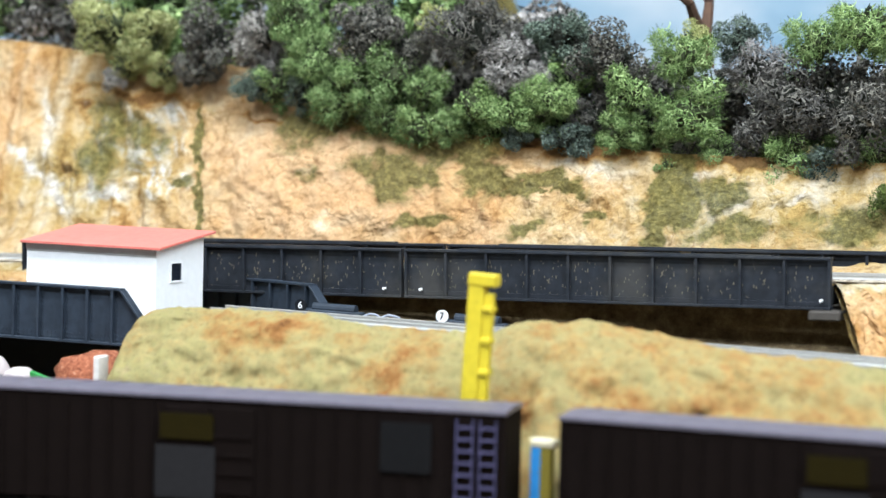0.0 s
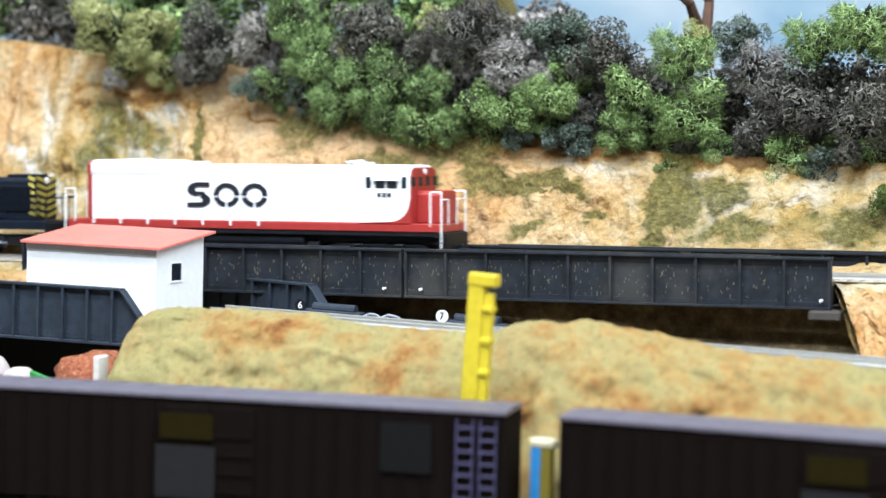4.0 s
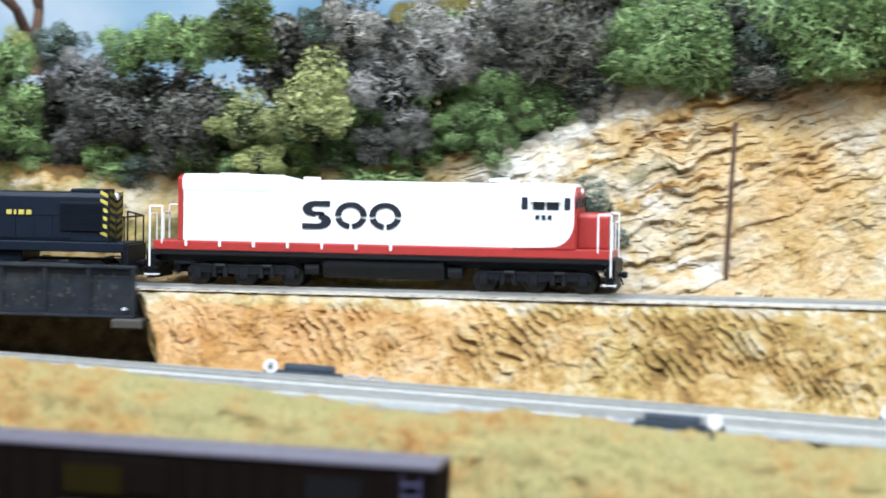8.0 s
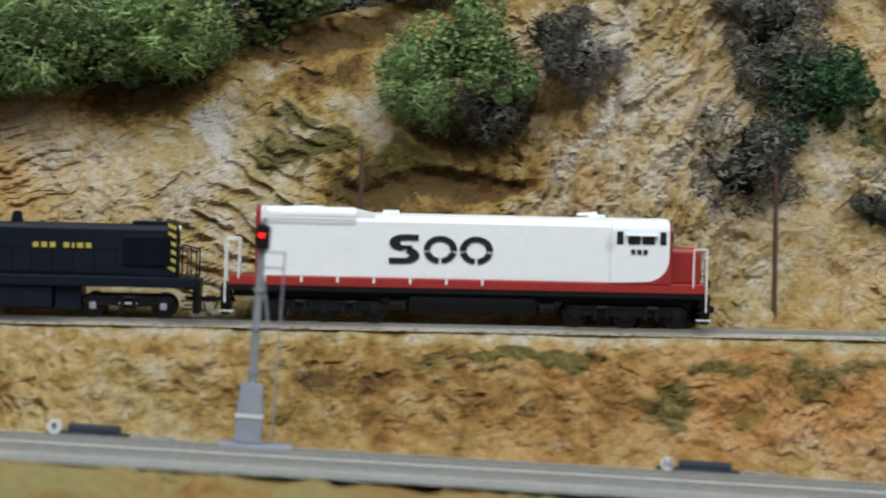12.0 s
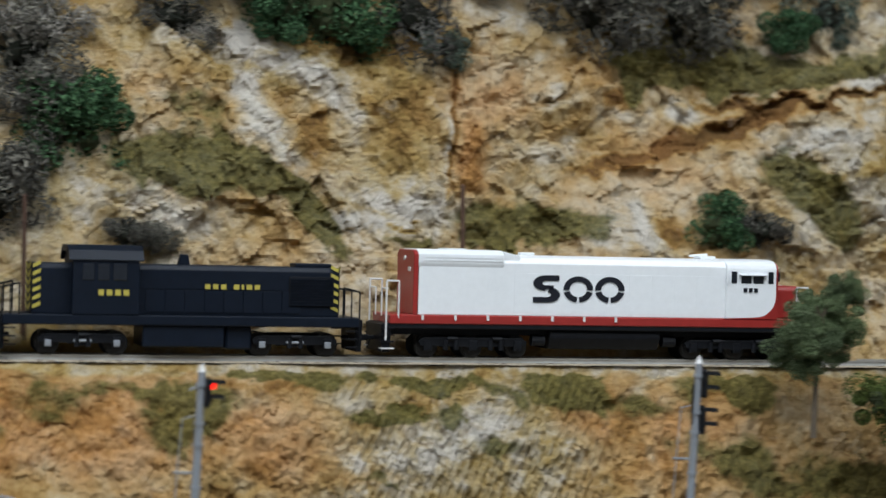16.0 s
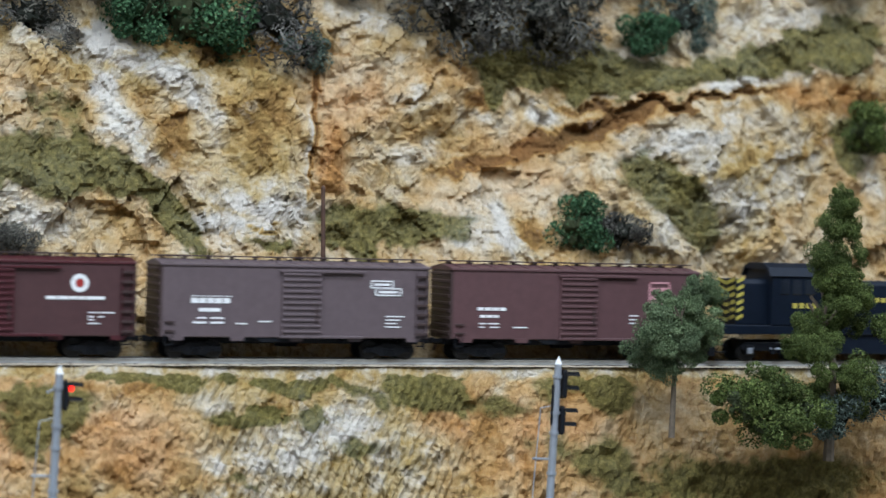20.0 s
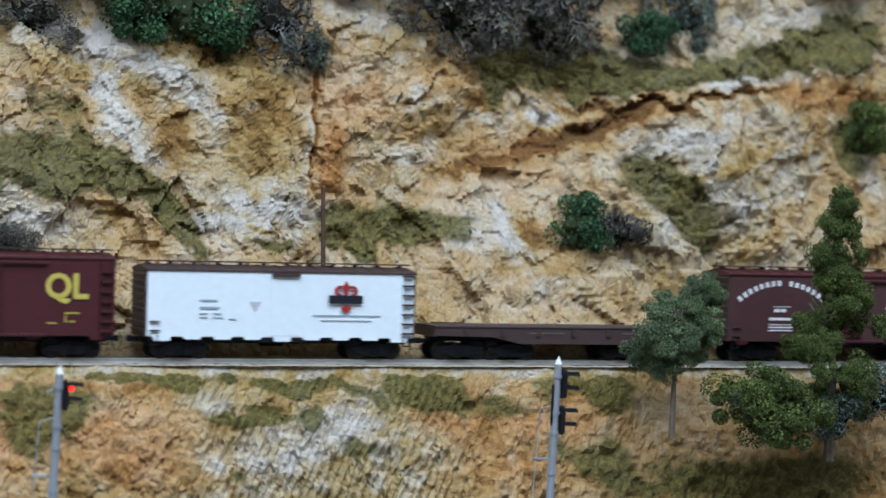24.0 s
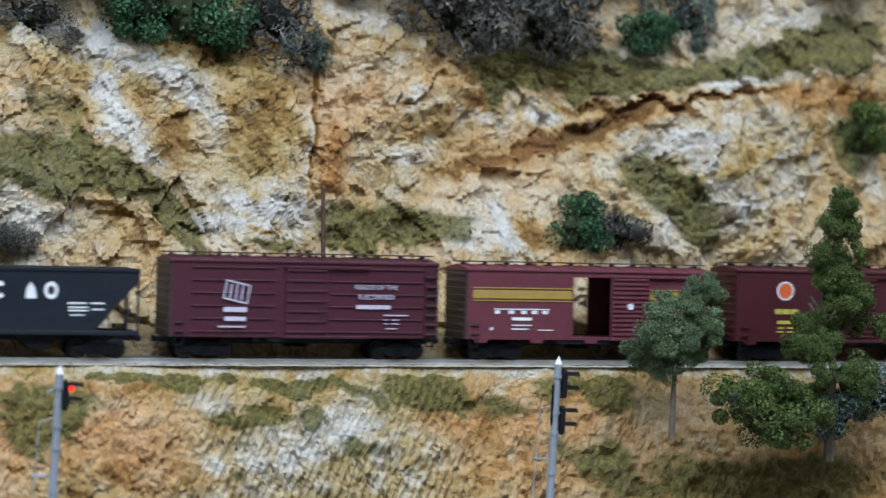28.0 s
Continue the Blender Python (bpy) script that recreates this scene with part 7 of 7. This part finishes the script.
stake = thing("capped_stake", pose(-0.5048, 0.9100, FLOOR_Z + 0.0075), "stake with a white cap, blue face and olive side", "stake")
part("blue_face", box(-0.0065, -0.0022, -0.002, 0.003, 0, 0.0385, 0.0003), BLUE, stake)
part("olive_side", box(-0.0022, 0.0028, -0.002, 0.003, 0, 0.0385, 0.0003), paint("olive_plastic", (0.20, 0.16, 0.02), 0.5), stake)
part("cap", box(-0.0068, 0.0042, -0.0024, 0.0034, 0.0385, 0.0420, 0.0006), paint("ivory_cap", (0.66, 0.60, 0.42), 0.5), stake)


def long_boxcar(cx, label, left_end, L=0.1295, m=None):
    zr = FLOOR_Z + 0.003
    car = thing("long_boxcar", m or pose(cx, 0.9105, zr), label, "freight car", "cars on the front track")
    w, e = 0.0172, 0.0588
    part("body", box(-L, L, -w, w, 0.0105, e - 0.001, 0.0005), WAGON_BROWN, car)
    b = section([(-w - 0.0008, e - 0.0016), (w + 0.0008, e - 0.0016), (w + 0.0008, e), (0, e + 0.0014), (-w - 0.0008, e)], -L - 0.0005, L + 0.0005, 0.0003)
    # roof coloured lighter than the sides, as lit from above
    part("roof", b, WAGON_RIM, car, "roof in a lighter grey for the light on top")
    for k in range(18):
        x = -L + 0.007 + k * (2 * L - 0.014) / 17
        part("roof_rib", section([(-w, e + 0.0001), (w, e + 0.0001), (w, e + 0.0003), (0, e + 0.0016), (-w, e + 0.0003)], x - 0.0006, x + 0.0006), WAGON_RIM, car)
    for x0, x1 in ((-0.020, 0.000), (0.0005, 0.0205)):
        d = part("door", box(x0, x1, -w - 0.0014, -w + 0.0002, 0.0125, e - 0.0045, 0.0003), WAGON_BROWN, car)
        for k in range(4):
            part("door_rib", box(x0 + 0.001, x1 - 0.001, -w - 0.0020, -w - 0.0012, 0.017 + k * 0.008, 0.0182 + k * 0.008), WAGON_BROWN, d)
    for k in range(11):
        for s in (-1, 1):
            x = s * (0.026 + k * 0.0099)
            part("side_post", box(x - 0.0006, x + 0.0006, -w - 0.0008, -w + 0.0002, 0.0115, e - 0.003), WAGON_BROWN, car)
    LILAC = paint("lilac_grey_marks", (0.075, 0.07, 0.135), 0.7, spec=0.04)
    for x in ((L - 0.021, L - 0.011) if left_end else (L - 0.013,)):
        lad = part("ladder", box(x, x + 0.0004, -w - 0.0014, -w, 0.012, e - 0.004), LILAC, car)
        part("ladder_side", box(x + 0.007, x + 0.0074, -w - 0.0014, -w, 0.012, e - 0.004), LILAC, lad)
        for k in range(8):
            part("rung", box(x, x + 0.0074, -w - 0.0016, -w - 0.0008, 0.016 + k * 0.0050, 0.0169 + k * 0.0050), LILAC, lad)
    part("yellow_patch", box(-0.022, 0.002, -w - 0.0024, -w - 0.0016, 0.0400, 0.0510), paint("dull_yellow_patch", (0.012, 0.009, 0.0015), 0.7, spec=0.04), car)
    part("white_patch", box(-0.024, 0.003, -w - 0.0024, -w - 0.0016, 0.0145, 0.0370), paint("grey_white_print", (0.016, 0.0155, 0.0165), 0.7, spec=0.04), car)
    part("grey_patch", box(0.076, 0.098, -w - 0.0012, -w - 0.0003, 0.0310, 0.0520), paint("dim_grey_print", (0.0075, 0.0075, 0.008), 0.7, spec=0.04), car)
    part("teal_sill", box(-0.012, L - 0.012, -w - 0.0012, -w + 0.0002, 0.0090, 0.0130), paint("teal_sill_paint", (0.12, 0.35, 0.33), 0.5), car)
    part("underframe", box(-L + 0.002, L - 0.002, -0.005, 0.005, 0.0070, 0.0105), BLACK, car)
    for x in (-0.095, 0.095):
        add_truck(car, x)
    add_couplers(car, -L - 0.001, L + 0.001)


BEND = Matrix.Translation((-0.519, 0.9105, 0)) @ pose(0, 0, 0, 0, 0, 9.0)
long_boxcar(0, "dark umber long boxcar, its roof coloured grey as if lit", True, m=BEND @ pose(-0.1305, 0, FLOOR_Z + 0.003))
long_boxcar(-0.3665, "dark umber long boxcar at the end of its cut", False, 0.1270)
# ---- vegetation ----
def lumps(rng, n):
    out = [(Vector((0, 0, 0)), 0.62)]
    for k in range(n):
        d = Vector((rng.gauss(0, 1), rng.gauss(0, 1), rng.gauss(0, 0.8))).normalized()
        out.append((d * rng.uniform(0.42, 0.78), rng.uniform(0.20, 0.44)))
    return out


def fibre_crown(seed, count, width, length, bend=0.5, segs=5):
    """A tangle of thin looping strands, like teased lichen, as one mesh of radius about 1."""
    rng = random.Random(seed)
    ls = lumps(rng, 11)
    co, fa = [], []
    for k in range(count):
        c, r = ls[rng.randrange(len(ls))]
        d = Vector((rng.gauss(0, 1), rng.gauss(0, 1), rng.gauss(0, 1))).normalized()
        p = c + d * r * rng.uniform(0.80, 1.05)
        if any((p - c2).length < r2 * 0.82 for c2, r2 in ls if r2 != r):
            continue
        t = Vector((rng.gauss(0, 1), rng.gauss(0, 1), rng.gauss(0, 1)))
        t = (t - d * t.dot(d) * 0.85 + d * 0.08).normalized()
        axis = Vector((rng.gauss(0, 1), rng.gauss(0, 1), rng.gauss(0, 1))).normalized()
        turn = Matrix.Rotation(rng.uniform(0.5, 1.5) * bend, 3, axis)
        w0 = width * rng.uniform(0.6, 1.5)
        L = length * rng.uniform(0.5, 1.4)
        base = len(co)
        for j in range(segs + 1):
            sd = t.cross(d)
            sd = (sd if sd.length > 1e-3 else Vector((1, 0, 0))).normalized() * w0 * (1.0 - 0.6 * j / segs)
            co.append(tuple(p + sd))
            co.append(tuple(p - sd))
            p = p + t * (L / segs)
            t = (turn @ t + Vector((rng.gauss(0, 1), rng.gauss(0, 1), rng.gauss(0, 1))) * 0.12).normalized()
        for j in range(segs):
            a = base + 2 * j
            fa.append((a, a + 1, a + 3, a + 2))
    me = bpy.data.meshes.new("strands")
    me.from_pydata(co, [], fa)
    return me


def leaf_crown(seed, count, size, squash=1.0):
    """Many small creased leaves in lumps, as one mesh of radius about 1."""
    rng = random.Random(seed)
    ls = lumps(rng, 13)
    co, fa = [], []
    for k in range(count):
        c, r = ls[rng.randrange(len(ls))]
        d = Vector((rng.gauss(0, 1), rng.gauss(0, 1), rng.gauss(0, 1))).normalized()
        p = c + d * r * (rng.uniform(0.5, 1.0) ** 0.5) * 1.02
        n = (d + Vector((rng.gauss(0, 1), rng.gauss(0, 1), rng.gauss(0, 1))) * 0.7).normalized()
        u = n.orthogonal().normalized()
        u.rotate(Matrix.Rotation(rng.uniform(0, 6.28), 3, n))
        v = n.cross(u)
        s = size * rng.uniform(0.5, 1.5)
        base = len(co)
        p.z *= squash
        for q in (u * s, v * s * 0.7 + n * s * 0.3, -u * s, -v * s * 0.7 + n * s * 0.3):
            co.append(tuple(p + q))
        fa += [(base, base + 1, base + 2), (base, base + 2, base + 3)]
    me = bpy.data.meshes.new("leaves")
    me.from_pydata(co, [], fa)
    return me


def core(seed, mat):
    """The twigs that hold a bush together, and dark lumps standing for its inner shade."""
    rng = random.Random(seed)
    b = bmesh.new()
    for k in range(16):
        d = Vector((rng.gauss(0, 1), rng.gauss(0, 1), abs(rng.gauss(0, 1)) + 0.1)).normalized()
        m = d * 0.4 + Vector((rng.gauss(0, 0.08), rng.gauss(0, 0.08), 0))
        rod((0, 0, -0.55), m, 0.05, 0.03, seg=5, bm=b, caps=False)
        rod(m, d * rng.uniform(0.55, 0.68), 0.03, 0.01, seg=4, bm=b, caps=False)
    for c, r in lumps(random.Random(seed + 500), 8):
        k = bmesh.new()
        bmesh.ops.create_icosphere(k, subdivisions=2, radius=r * 0.46)
        for v in k.verts:
            v.co = c * 0.5 + v.co * (1 + 0.35 * noise.noise(v.co * 9 + c * 4))
        merge(b, k)
    me = bpy.data.meshes.new("branch_core")
    b.to_mesh(me)
    b.free()
    me.materials.append(mat)
    return me


# dark colours that put the shade between the strands into the core
SHADE = paint("inner_bush_shade", (0.012, 0.014, 0.008), 0.95, vary=0.5, scale=400)
SHADE_GREEN = paint("inner_bush_shade_green", (0.035, 0.045, 0.016), 0.95, vary=0.5, scale=400)
SHADE_CORES = [core(k, SHADE) for k in range(3)]
GREEN_SHADE_CORES = [core(k, SHADE_GREEN) for k in range(3)]
STRANDS = [fibre_crown(20 + k, 2900, 0.0135, 0.27, 0.95, 4) for k in range(4)]
CURLS = [fibre_crown(40 + k, 3200, 0.016, 0.17, 1.2, 3) for k in range(3)]
LEAVES = [leaf_crown(60 + k, 5600, 0.034) for k in range(4)]
FAR = [leaf_crown(80 + k, 2200, 0.060) for k in range(3)]
SPRAYS = [leaf_crown(90 + k, 5200, 0.036) for k in range(4)]


def dressed(meshes, mat):
    out = []
    for m in meshes:
        c = m.copy()
        c.materials.append(mat)
        out.append(c)
    return out


KINDS = {
    "green": (dressed(STRANDS[:3] + CURLS[:1] + LEAVES[:1], LEAF_GREEN), "bright green lichen bush on the cliff brow"),
    "dark": (dressed(STRANDS[:1] + CURLS[:2] + LEAVES[:2], LEAF_DARK), "charcoal-brown lichen bush on the rock"),
    "grey": (dressed(STRANDS, LEAF_GREY), "bare grey twiggy lichen bush"),
    "lime": (dressed(LEAVES[:2] + CURLS[:1], LEAF_LIME), "yellow-green curly lichen bush"),
    "slate": (dressed(LEAVES[:2] + CURLS[:1], LEAF_SLATE), "slate-green lichen bush among darker ones"),
    "forest": (dressed(LEAVES[:3] + CURLS[:1], foliage("deep_green_foam", (0.014, 0.036, 0.016), (0.042, 0.10, 0.042), (0.10, 0.20, 0.095))), "deep green foam bush on the rock"),
    "far_dark": (dressed(FAR, LEAF_DARK), "dark lichen bush behind the brow"),
    "far_green": (dressed(FAR, LEAF_GREEN), "green lichen bush behind the brow"),
    "far_grey": (dressed(FAR, LEAF_GREY), "grey lichen bush behind the brow"),
    "olive": (dressed(LEAVES, LEAF_OLIVE), "olive-green foam bush among the rocks"),
}
veg_rng = random.Random(77)


def bush(kind, x, y, z, r, label=""):
    crowns, text = KINDS[kind]
    t = thing("bush", None, label or text, "bush", kind.replace("far_", "") + " bushes")
    r *= 1.3
    t.matrix_basis = Matrix.LocRotScale((x, y, z), Euler((veg_rng.uniform(-0.3, 0.3), veg_rng.uniform(-0.3, 0.3), veg_rng.uniform(0, 6.28))), (r * veg_rng.uniform(0.98, 1.18), r * veg_rng.uniform(0.9, 1.1), r * veg_rng.uniform(0.9, 1.05)))
    link_mesh("branch_core", (GREEN_SHADE_CORES if kind in ("green", "lime", "olive", "forest") else SHADE_CORES)[veg_rng.randrange(3)], None, t)
    link_mesh("foliage", crowns[veg_rng.randrange(len(crowns))], None, t)
    return t


# x, y, z of the middle, radius
GREEN_BUSHES = [
    (-0.773, 1.211, 0.117, 0.0146), (-0.763, 1.211, 0.094, 0.0131), (-0.741, 1.211, 0.080, 0.0130), (-0.710, 1.211, 0.084, 0.0139), (-0.692, 1.211, 0.076, 0.0099), (-0.662, 1.211, 0.069, 0.0108), (-0.635, 1.211, 0.064, 0.0112), (-0.615, 1.211, 0.073, 0.0106), (-0.569, 1.211, 0.078, 0.0124), (-0.575, 1.211, 0.057, 0.0096), (-0.542, 1.211, 0.096, 0.0137), (-0.535, 1.211, 0.067, 0.0142), (-0.547, 1.211, 0.040, 0.0062), (-0.469, 1.211, 0.106, 0.0120), (-0.445, 1.211, 0.111, 0.0129), (-0.439, 1.215, 0.115, 0.0143), (-0.278, 1.215, 0.084, 0.0121), (-0.294, 1.215, 0.075, 0.0095), (-0.259, 1.215, 0.091, 0.0085), (-0.340, 1.197, 0.020, 0.0218), (-0.351, 1.197, 0.002, 0.0112)]
GREEN_EAST = [
    (-0.189, 1.225, 0.117, 0.0200), (-0.170, 1.225, 0.109, 0.0150), (-0.099, 1.225, 0.129, 0.0240), (-0.197, 1.230, 0.114, 0.0180), (-0.177, 1.230, 0.129, 0.0180), (-0.110, 1.230, 0.126, 0.0220), (-0.072, 1.230, 0.131, 0.0190), (-0.037, 1.230, 0.138, 0.0220), (-0.020, 1.230, 0.148, 0.0180), (0.094, 1.210, 0.118, 0.0180), (0.122, 1.210, 0.137, 0.0230), (0.143, 1.210, 0.126, 0.0150), (0.303, 1.220, 0.121, 0.0220), (0.444, 1.235, 0.194, 0.0240), (0.420, 1.235, 0.191, 0.0170), (0.720, 1.235, 0.203, 0.0140), (0.661, 1.200, 0.087, 0.0150)]
DARK_BUSHES = [
    (-0.832, 1.222, 0.105, 0.0159), (-0.843, 1.222, 0.086, 0.0103), (-0.732, 1.222, 0.112, 0.0179), (-0.708, 1.222, 0.100, 0.0109), (-0.665, 1.222, 0.110, 0.0196), (-0.584, 1.222, 0.097, 0.0158), (-0.595, 1.222, 0.065, 0.0096), (-0.483, 1.222, 0.069, 0.0177), (-0.458, 1.222, 0.075, 0.0194), (-0.505, 1.222, 0.057, 0.0122), (-0.445, 1.215, 0.068, 0.0194), (-0.482, 1.215, 0.077, 0.0177), (-0.247, 1.215, 0.115, 0.0187), (-0.227, 1.215, 0.096, 0.0116), (-0.273, 1.215, 0.123, 0.0134), (-0.337, 1.215, 0.064, 0.0100), (-0.316, 1.215, 0.064, 0.0077), (-0.285, 1.197, 0.012, 0.0141)]
DARK_EAST = [
    (-0.133, 1.235, 0.108, 0.0170), (-0.157, 1.235, 0.133, 0.0180), (0.135, 1.215, 0.109, 0.0160), (0.162, 1.215, 0.148, 0.0150), (0.279, 1.225, 0.161, 0.0220), (0.288, 1.225, 0.135, 0.0180), (0.259, 1.225, 0.084, 0.0220), (0.274, 1.225, 0.099, 0.0160), (0.332, 1.225, 0.067, 0.0100), (0.495, 1.240, 0.193, 0.0210), (0.359, 1.240, 0.187, 0.0160), (0.604, 1.240, 0.206, 0.0240), (0.659, 1.240, 0.209, 0.0240), (0.347, 1.240, 0.065, 0.0080), (0.687, 1.200, 0.086, 0.0120)]
GREY_BUSHES = [
    (-0.900, 1.222, 0.080, 0.0057), (-0.801, 1.222, 0.110, 0.0147), (-0.798, 1.222, 0.089, 0.0086), (-0.644, 1.222, 0.091, 0.0136), (-0.503, 1.222, 0.092, 0.0122), (-0.305, 1.215, 0.111, 0.0176), (-0.327, 1.215, 0.090, 0.0149), (-0.291, 1.215, 0.122, 0.0144), (-0.351, 1.215, 0.121, 0.0127), (0.178, 1.220, 0.140, 0.0150), (0.290, 1.240, 0.176, 0.0170)]
LIME_BUSHES = [
    (-0.903, 1.222, 0.112, 0.0162), (-0.874, 1.222, 0.109, 0.0150), (-0.864, 1.222, 0.086, 0.0098), (-0.891, 1.222, 0.089, 0.0099), (-0.691, 1.222, 0.118, 0.0089), (-0.540, 1.222, 0.108, 0.0071), (-0.372, 1.203, 0.081, 0.0205), (-0.404, 1.206, 0.073, 0.0148), (-0.394, 1.203, 0.051, 0.0095)]
SLATE_BUSHES = [
    (-0.616, 1.222, 0.110, 0.0135), (-0.599, 1.222, 0.098, 0.0120), (-0.514, 1.222, 0.109, 0.0103), (-0.367, 1.215, 0.124, 0.0100), (-0.220, 1.196, 0.030, 0.0145), (-0.225, 1.196, 0.017, 0.0088), (-0.995, 1.300, 0.126, 0.0196), (-0.976, 1.300, 0.113, 0.0101), (-1.022, 1.300, 0.124, 0.0113), (-0.152, 1.240, 0.131, 0.0210), (-0.134, 1.240, 0.108, 0.0120), (-0.082, 1.240, 0.146, 0.0180), (0.511, 1.230, 0.178, 0.0110), (0.746, 1.230, 0.215, 0.0150)]
OLIVE_BUSHES = [
    (-0.501, 1.222, 0.050, 0.0070), (-0.465, 1.222, 0.076, 0.0069), (-0.374, 1.215, 0.051, 0.0078), (-0.412, 1.215, 0.120, 0.0165), (-0.419, 1.197, 0.025, 0.0095), (-0.989, 1.300, 0.126, 0.0190), (-1.010, 1.300, 0.120, 0.0140), (0.857, 1.230, 0.154, 0.0140)]
for kind, rows in (("green", GREEN_BUSHES), ("green", GREEN_EAST), ("dark", DARK_BUSHES), ("dark", DARK_EAST), ("grey", GREY_BUSHES), ("lime", LIME_BUSHES), ("slate", SLATE_BUSHES), ("olive", OLIVE_BUSHES)):
    for x, y, z, r in rows:
        if x > 0.22:
            y = 1.186 + 0.055 * (z - up(x) + 0.004) / 0.12 - 0.008
            kind = "forest" if kind == "green" else kind
        bush(kind, x, y, z, r * (1.22 if x > 0.22 else 1.18))
# low ones along the brow itself
for k in range(40):
    x = -0.80 + k * 0.0165 + veg_rng.uniform(-0.006, 0.006)
    if x > -0.24:
        break
    bush(veg_rng.choice(("green", "dark", "green", "green", "slate", "green")), x, 1.224 + veg_rng.uniform(-0.01, 0.012), lerp(RIM, x) + veg_rng.uniform(-0.005, 0.006), veg_rng.uniform(0.009, 0.014))
# a second row behind the brow, so that the hill's crest is closed
for k in range(46):
    x = -1.05 + k * 0.0265 + veg_rng.uniform(-0.008, 0.008)
    if x > 0.16:
        continue
    bush(veg_rng.choice(("far_dark", "far_green", "far_grey", "far_dark", "far_green")), x, 1.265 + veg_rng.uniform(-0.02, 0.02), lerp(RIM, x) + 0.018 + veg_rng.uniform(-0.006, 0.010), veg_rng.uniform(0.018, 0.024))
    if -0.63 < x < -0.42:
        bush(veg_rng.choice(("far_dark", "far_green")), x + 0.008, 1.262, lerp(RIM, x) + 0.034, 0.017)
    if not -0.63 < x < -0.44:
        bush(veg_rng.choice(("far_dark", "far_green", "far_grey", "far_dark", "far_green")), x + 0.01, 1.29 + veg_rng.uniform(-0.02, 0.03), lerp(RIM, x) + (0.052 if x < -0.44 else 0.066) + veg_rng.uniform(-0.006, 0.012), veg_rng.uniform(0.020, 0.028))
for k in range(22):
    x = 0.2 + k * 0.034 + veg_rng.uniform(-0.008, 0.008)
    bush(veg_rng.choice(("far_dark", "far_green", "far_dark")), x, 1.27 + veg_rng.uniform(-0.02, 0.03), lerp(RIM, x) + 0.018, veg_rng.uniform(0.018, 0.026))


def limbs(b, p, d, L, r, depth, rng, tips, boost=1.0):
    q = p + d * L
    rod(p, q, r, r * 0.68, seg=7, bm=b, caps=False)
    if depth == 0:
        tips.append(q)
        return
    for k in range(2 if depth > 1 else 3):
        nd = (d + Vector((rng.gauss(0, 0.45), rng.gauss(0, 0.45), rng.gauss(0.05, 0.2)))).normalized()
        limbs(b, q, nd, L * boost * rng.uniform(0.6, 0.8), r * 0.66, depth - 1, rng, tips)


def tree(x, y, z, trunk_h, r, seed, leaf, bark, clumps, label, lean=(0, 0), fork=3, boost=1.0):
    rng = random.Random(seed)
    t = thing("tree", pose(x, y, z), label, "tree")
    b = bmesh.new()
    tips = []
    limbs(b, Vector((0, 0, 0)), Vector((lean[0], lean[1], 1)).normalized(), trunk_h, r, fork, rng, tips, boost)
    part("trunk", b, bark, t)
    meshes = dressed(SPRAYS, leaf)
    for k, (cx, cy, cz, cr_) in enumerate(clumps):
        o = link_mesh("crown", meshes[k % len(meshes)], None, t)
        o.matrix_basis = Matrix.LocRotScale((cx, cy, cz), Euler((rng.uniform(-1, 1), rng.uniform(-1, 1), rng.uniform(0, 6))), (cr_, cr_, cr_ * 0.85))
    return t


# forked tree against the sky, its crown above
tree(-0.5525, 1.29, 0.094, 0.013, 0.0062, 4, LEAF_OLIVE, BARK_RED, [(-0.03, 0, 0.10, 0.035), (0.03, 0.01, 0.105, 0.038), (0.0, 0.02, 0.125, 0.04)], "red-brown forked tree rising against the painted sky", boost=3.2)
def crown_of(seed, rows):
    """Loose clumps along a run of heights: height, half width, clump size, how many."""
    rng = random.Random(seed)
    return [(rng.uniform(-w, w), rng.uniform(-w, w) * 0.6, z + rng.uniform(-0.003, 0.003), r * rng.uniform(0.75, 1.2)) for z, w, r, n in rows for k in range(n)]


# light sapling on the slope
tree(0.6715, 1.098, -0.020, 0.036, 0.0017, 8, foliage("sage_foam", (0.045, 0.070, 0.033), (0.11, 0.155, 0.075), (0.20, 0.25, 0.14)), BARK,
     [(x + (z - 0.05) * 0.45, y, z, r) for x, y, z, r in crown_of(21, ((0.040, 0.012, 0.011, 4), (0.049, 0.019, 0.012, 6), (0.058, 0.020, 0.012, 6), (0.067, 0.016, 0.011, 5), (0.075, 0.010, 0.010, 3), (0.081, 0.006, 0.007, 2)))], "slender sapling with sage-green foam foliage on the slope", boost=0.6)
tree(0.7600, 1.092, -0.030, 0.05, 0.0030, 9, LEAF_OLIVE, BARK,
     crown_of(22, ((0.141, 0.001, 0.006, 2), (0.133, 0.004, 0.009, 3), (0.122, 0.007, 0.010, 4), (0.110, 0.009, 0.010, 4), (0.098, 0.011, 0.011, 4), (0.086, 0.014, 0.011, 5), (0.073, 0.018, 0.011, 5), (0.060, 0.021, 0.012, 6), (0.047, 0.020, 0.012, 5), (0.034, 0.018, 0.012, 4))), "tall olive-green foam tree in front of the track", fork=2, boost=0.7)
for x, y, z, r in ((0.7060, 1.085, 0.000, 0.015), (0.7220, 1.080, -0.012, 0.016), (0.7220, 1.085, 0.008, 0.015), (0.7360, 1.083, -0.004, 0.014), (0.7980, 1.092, 0.040, 0.014)):
    bush("olive", x, y, z, r, "rounded olive-green foam bush below the track")
for x, y, z, r in ((0.7640, 1.095, -0.006, 0.015), (0.7900, 1.095, 0.006, 0.015)):
    bush("slate", x, y, z, r, "dark slate-green bush under the tall tree")
motions()
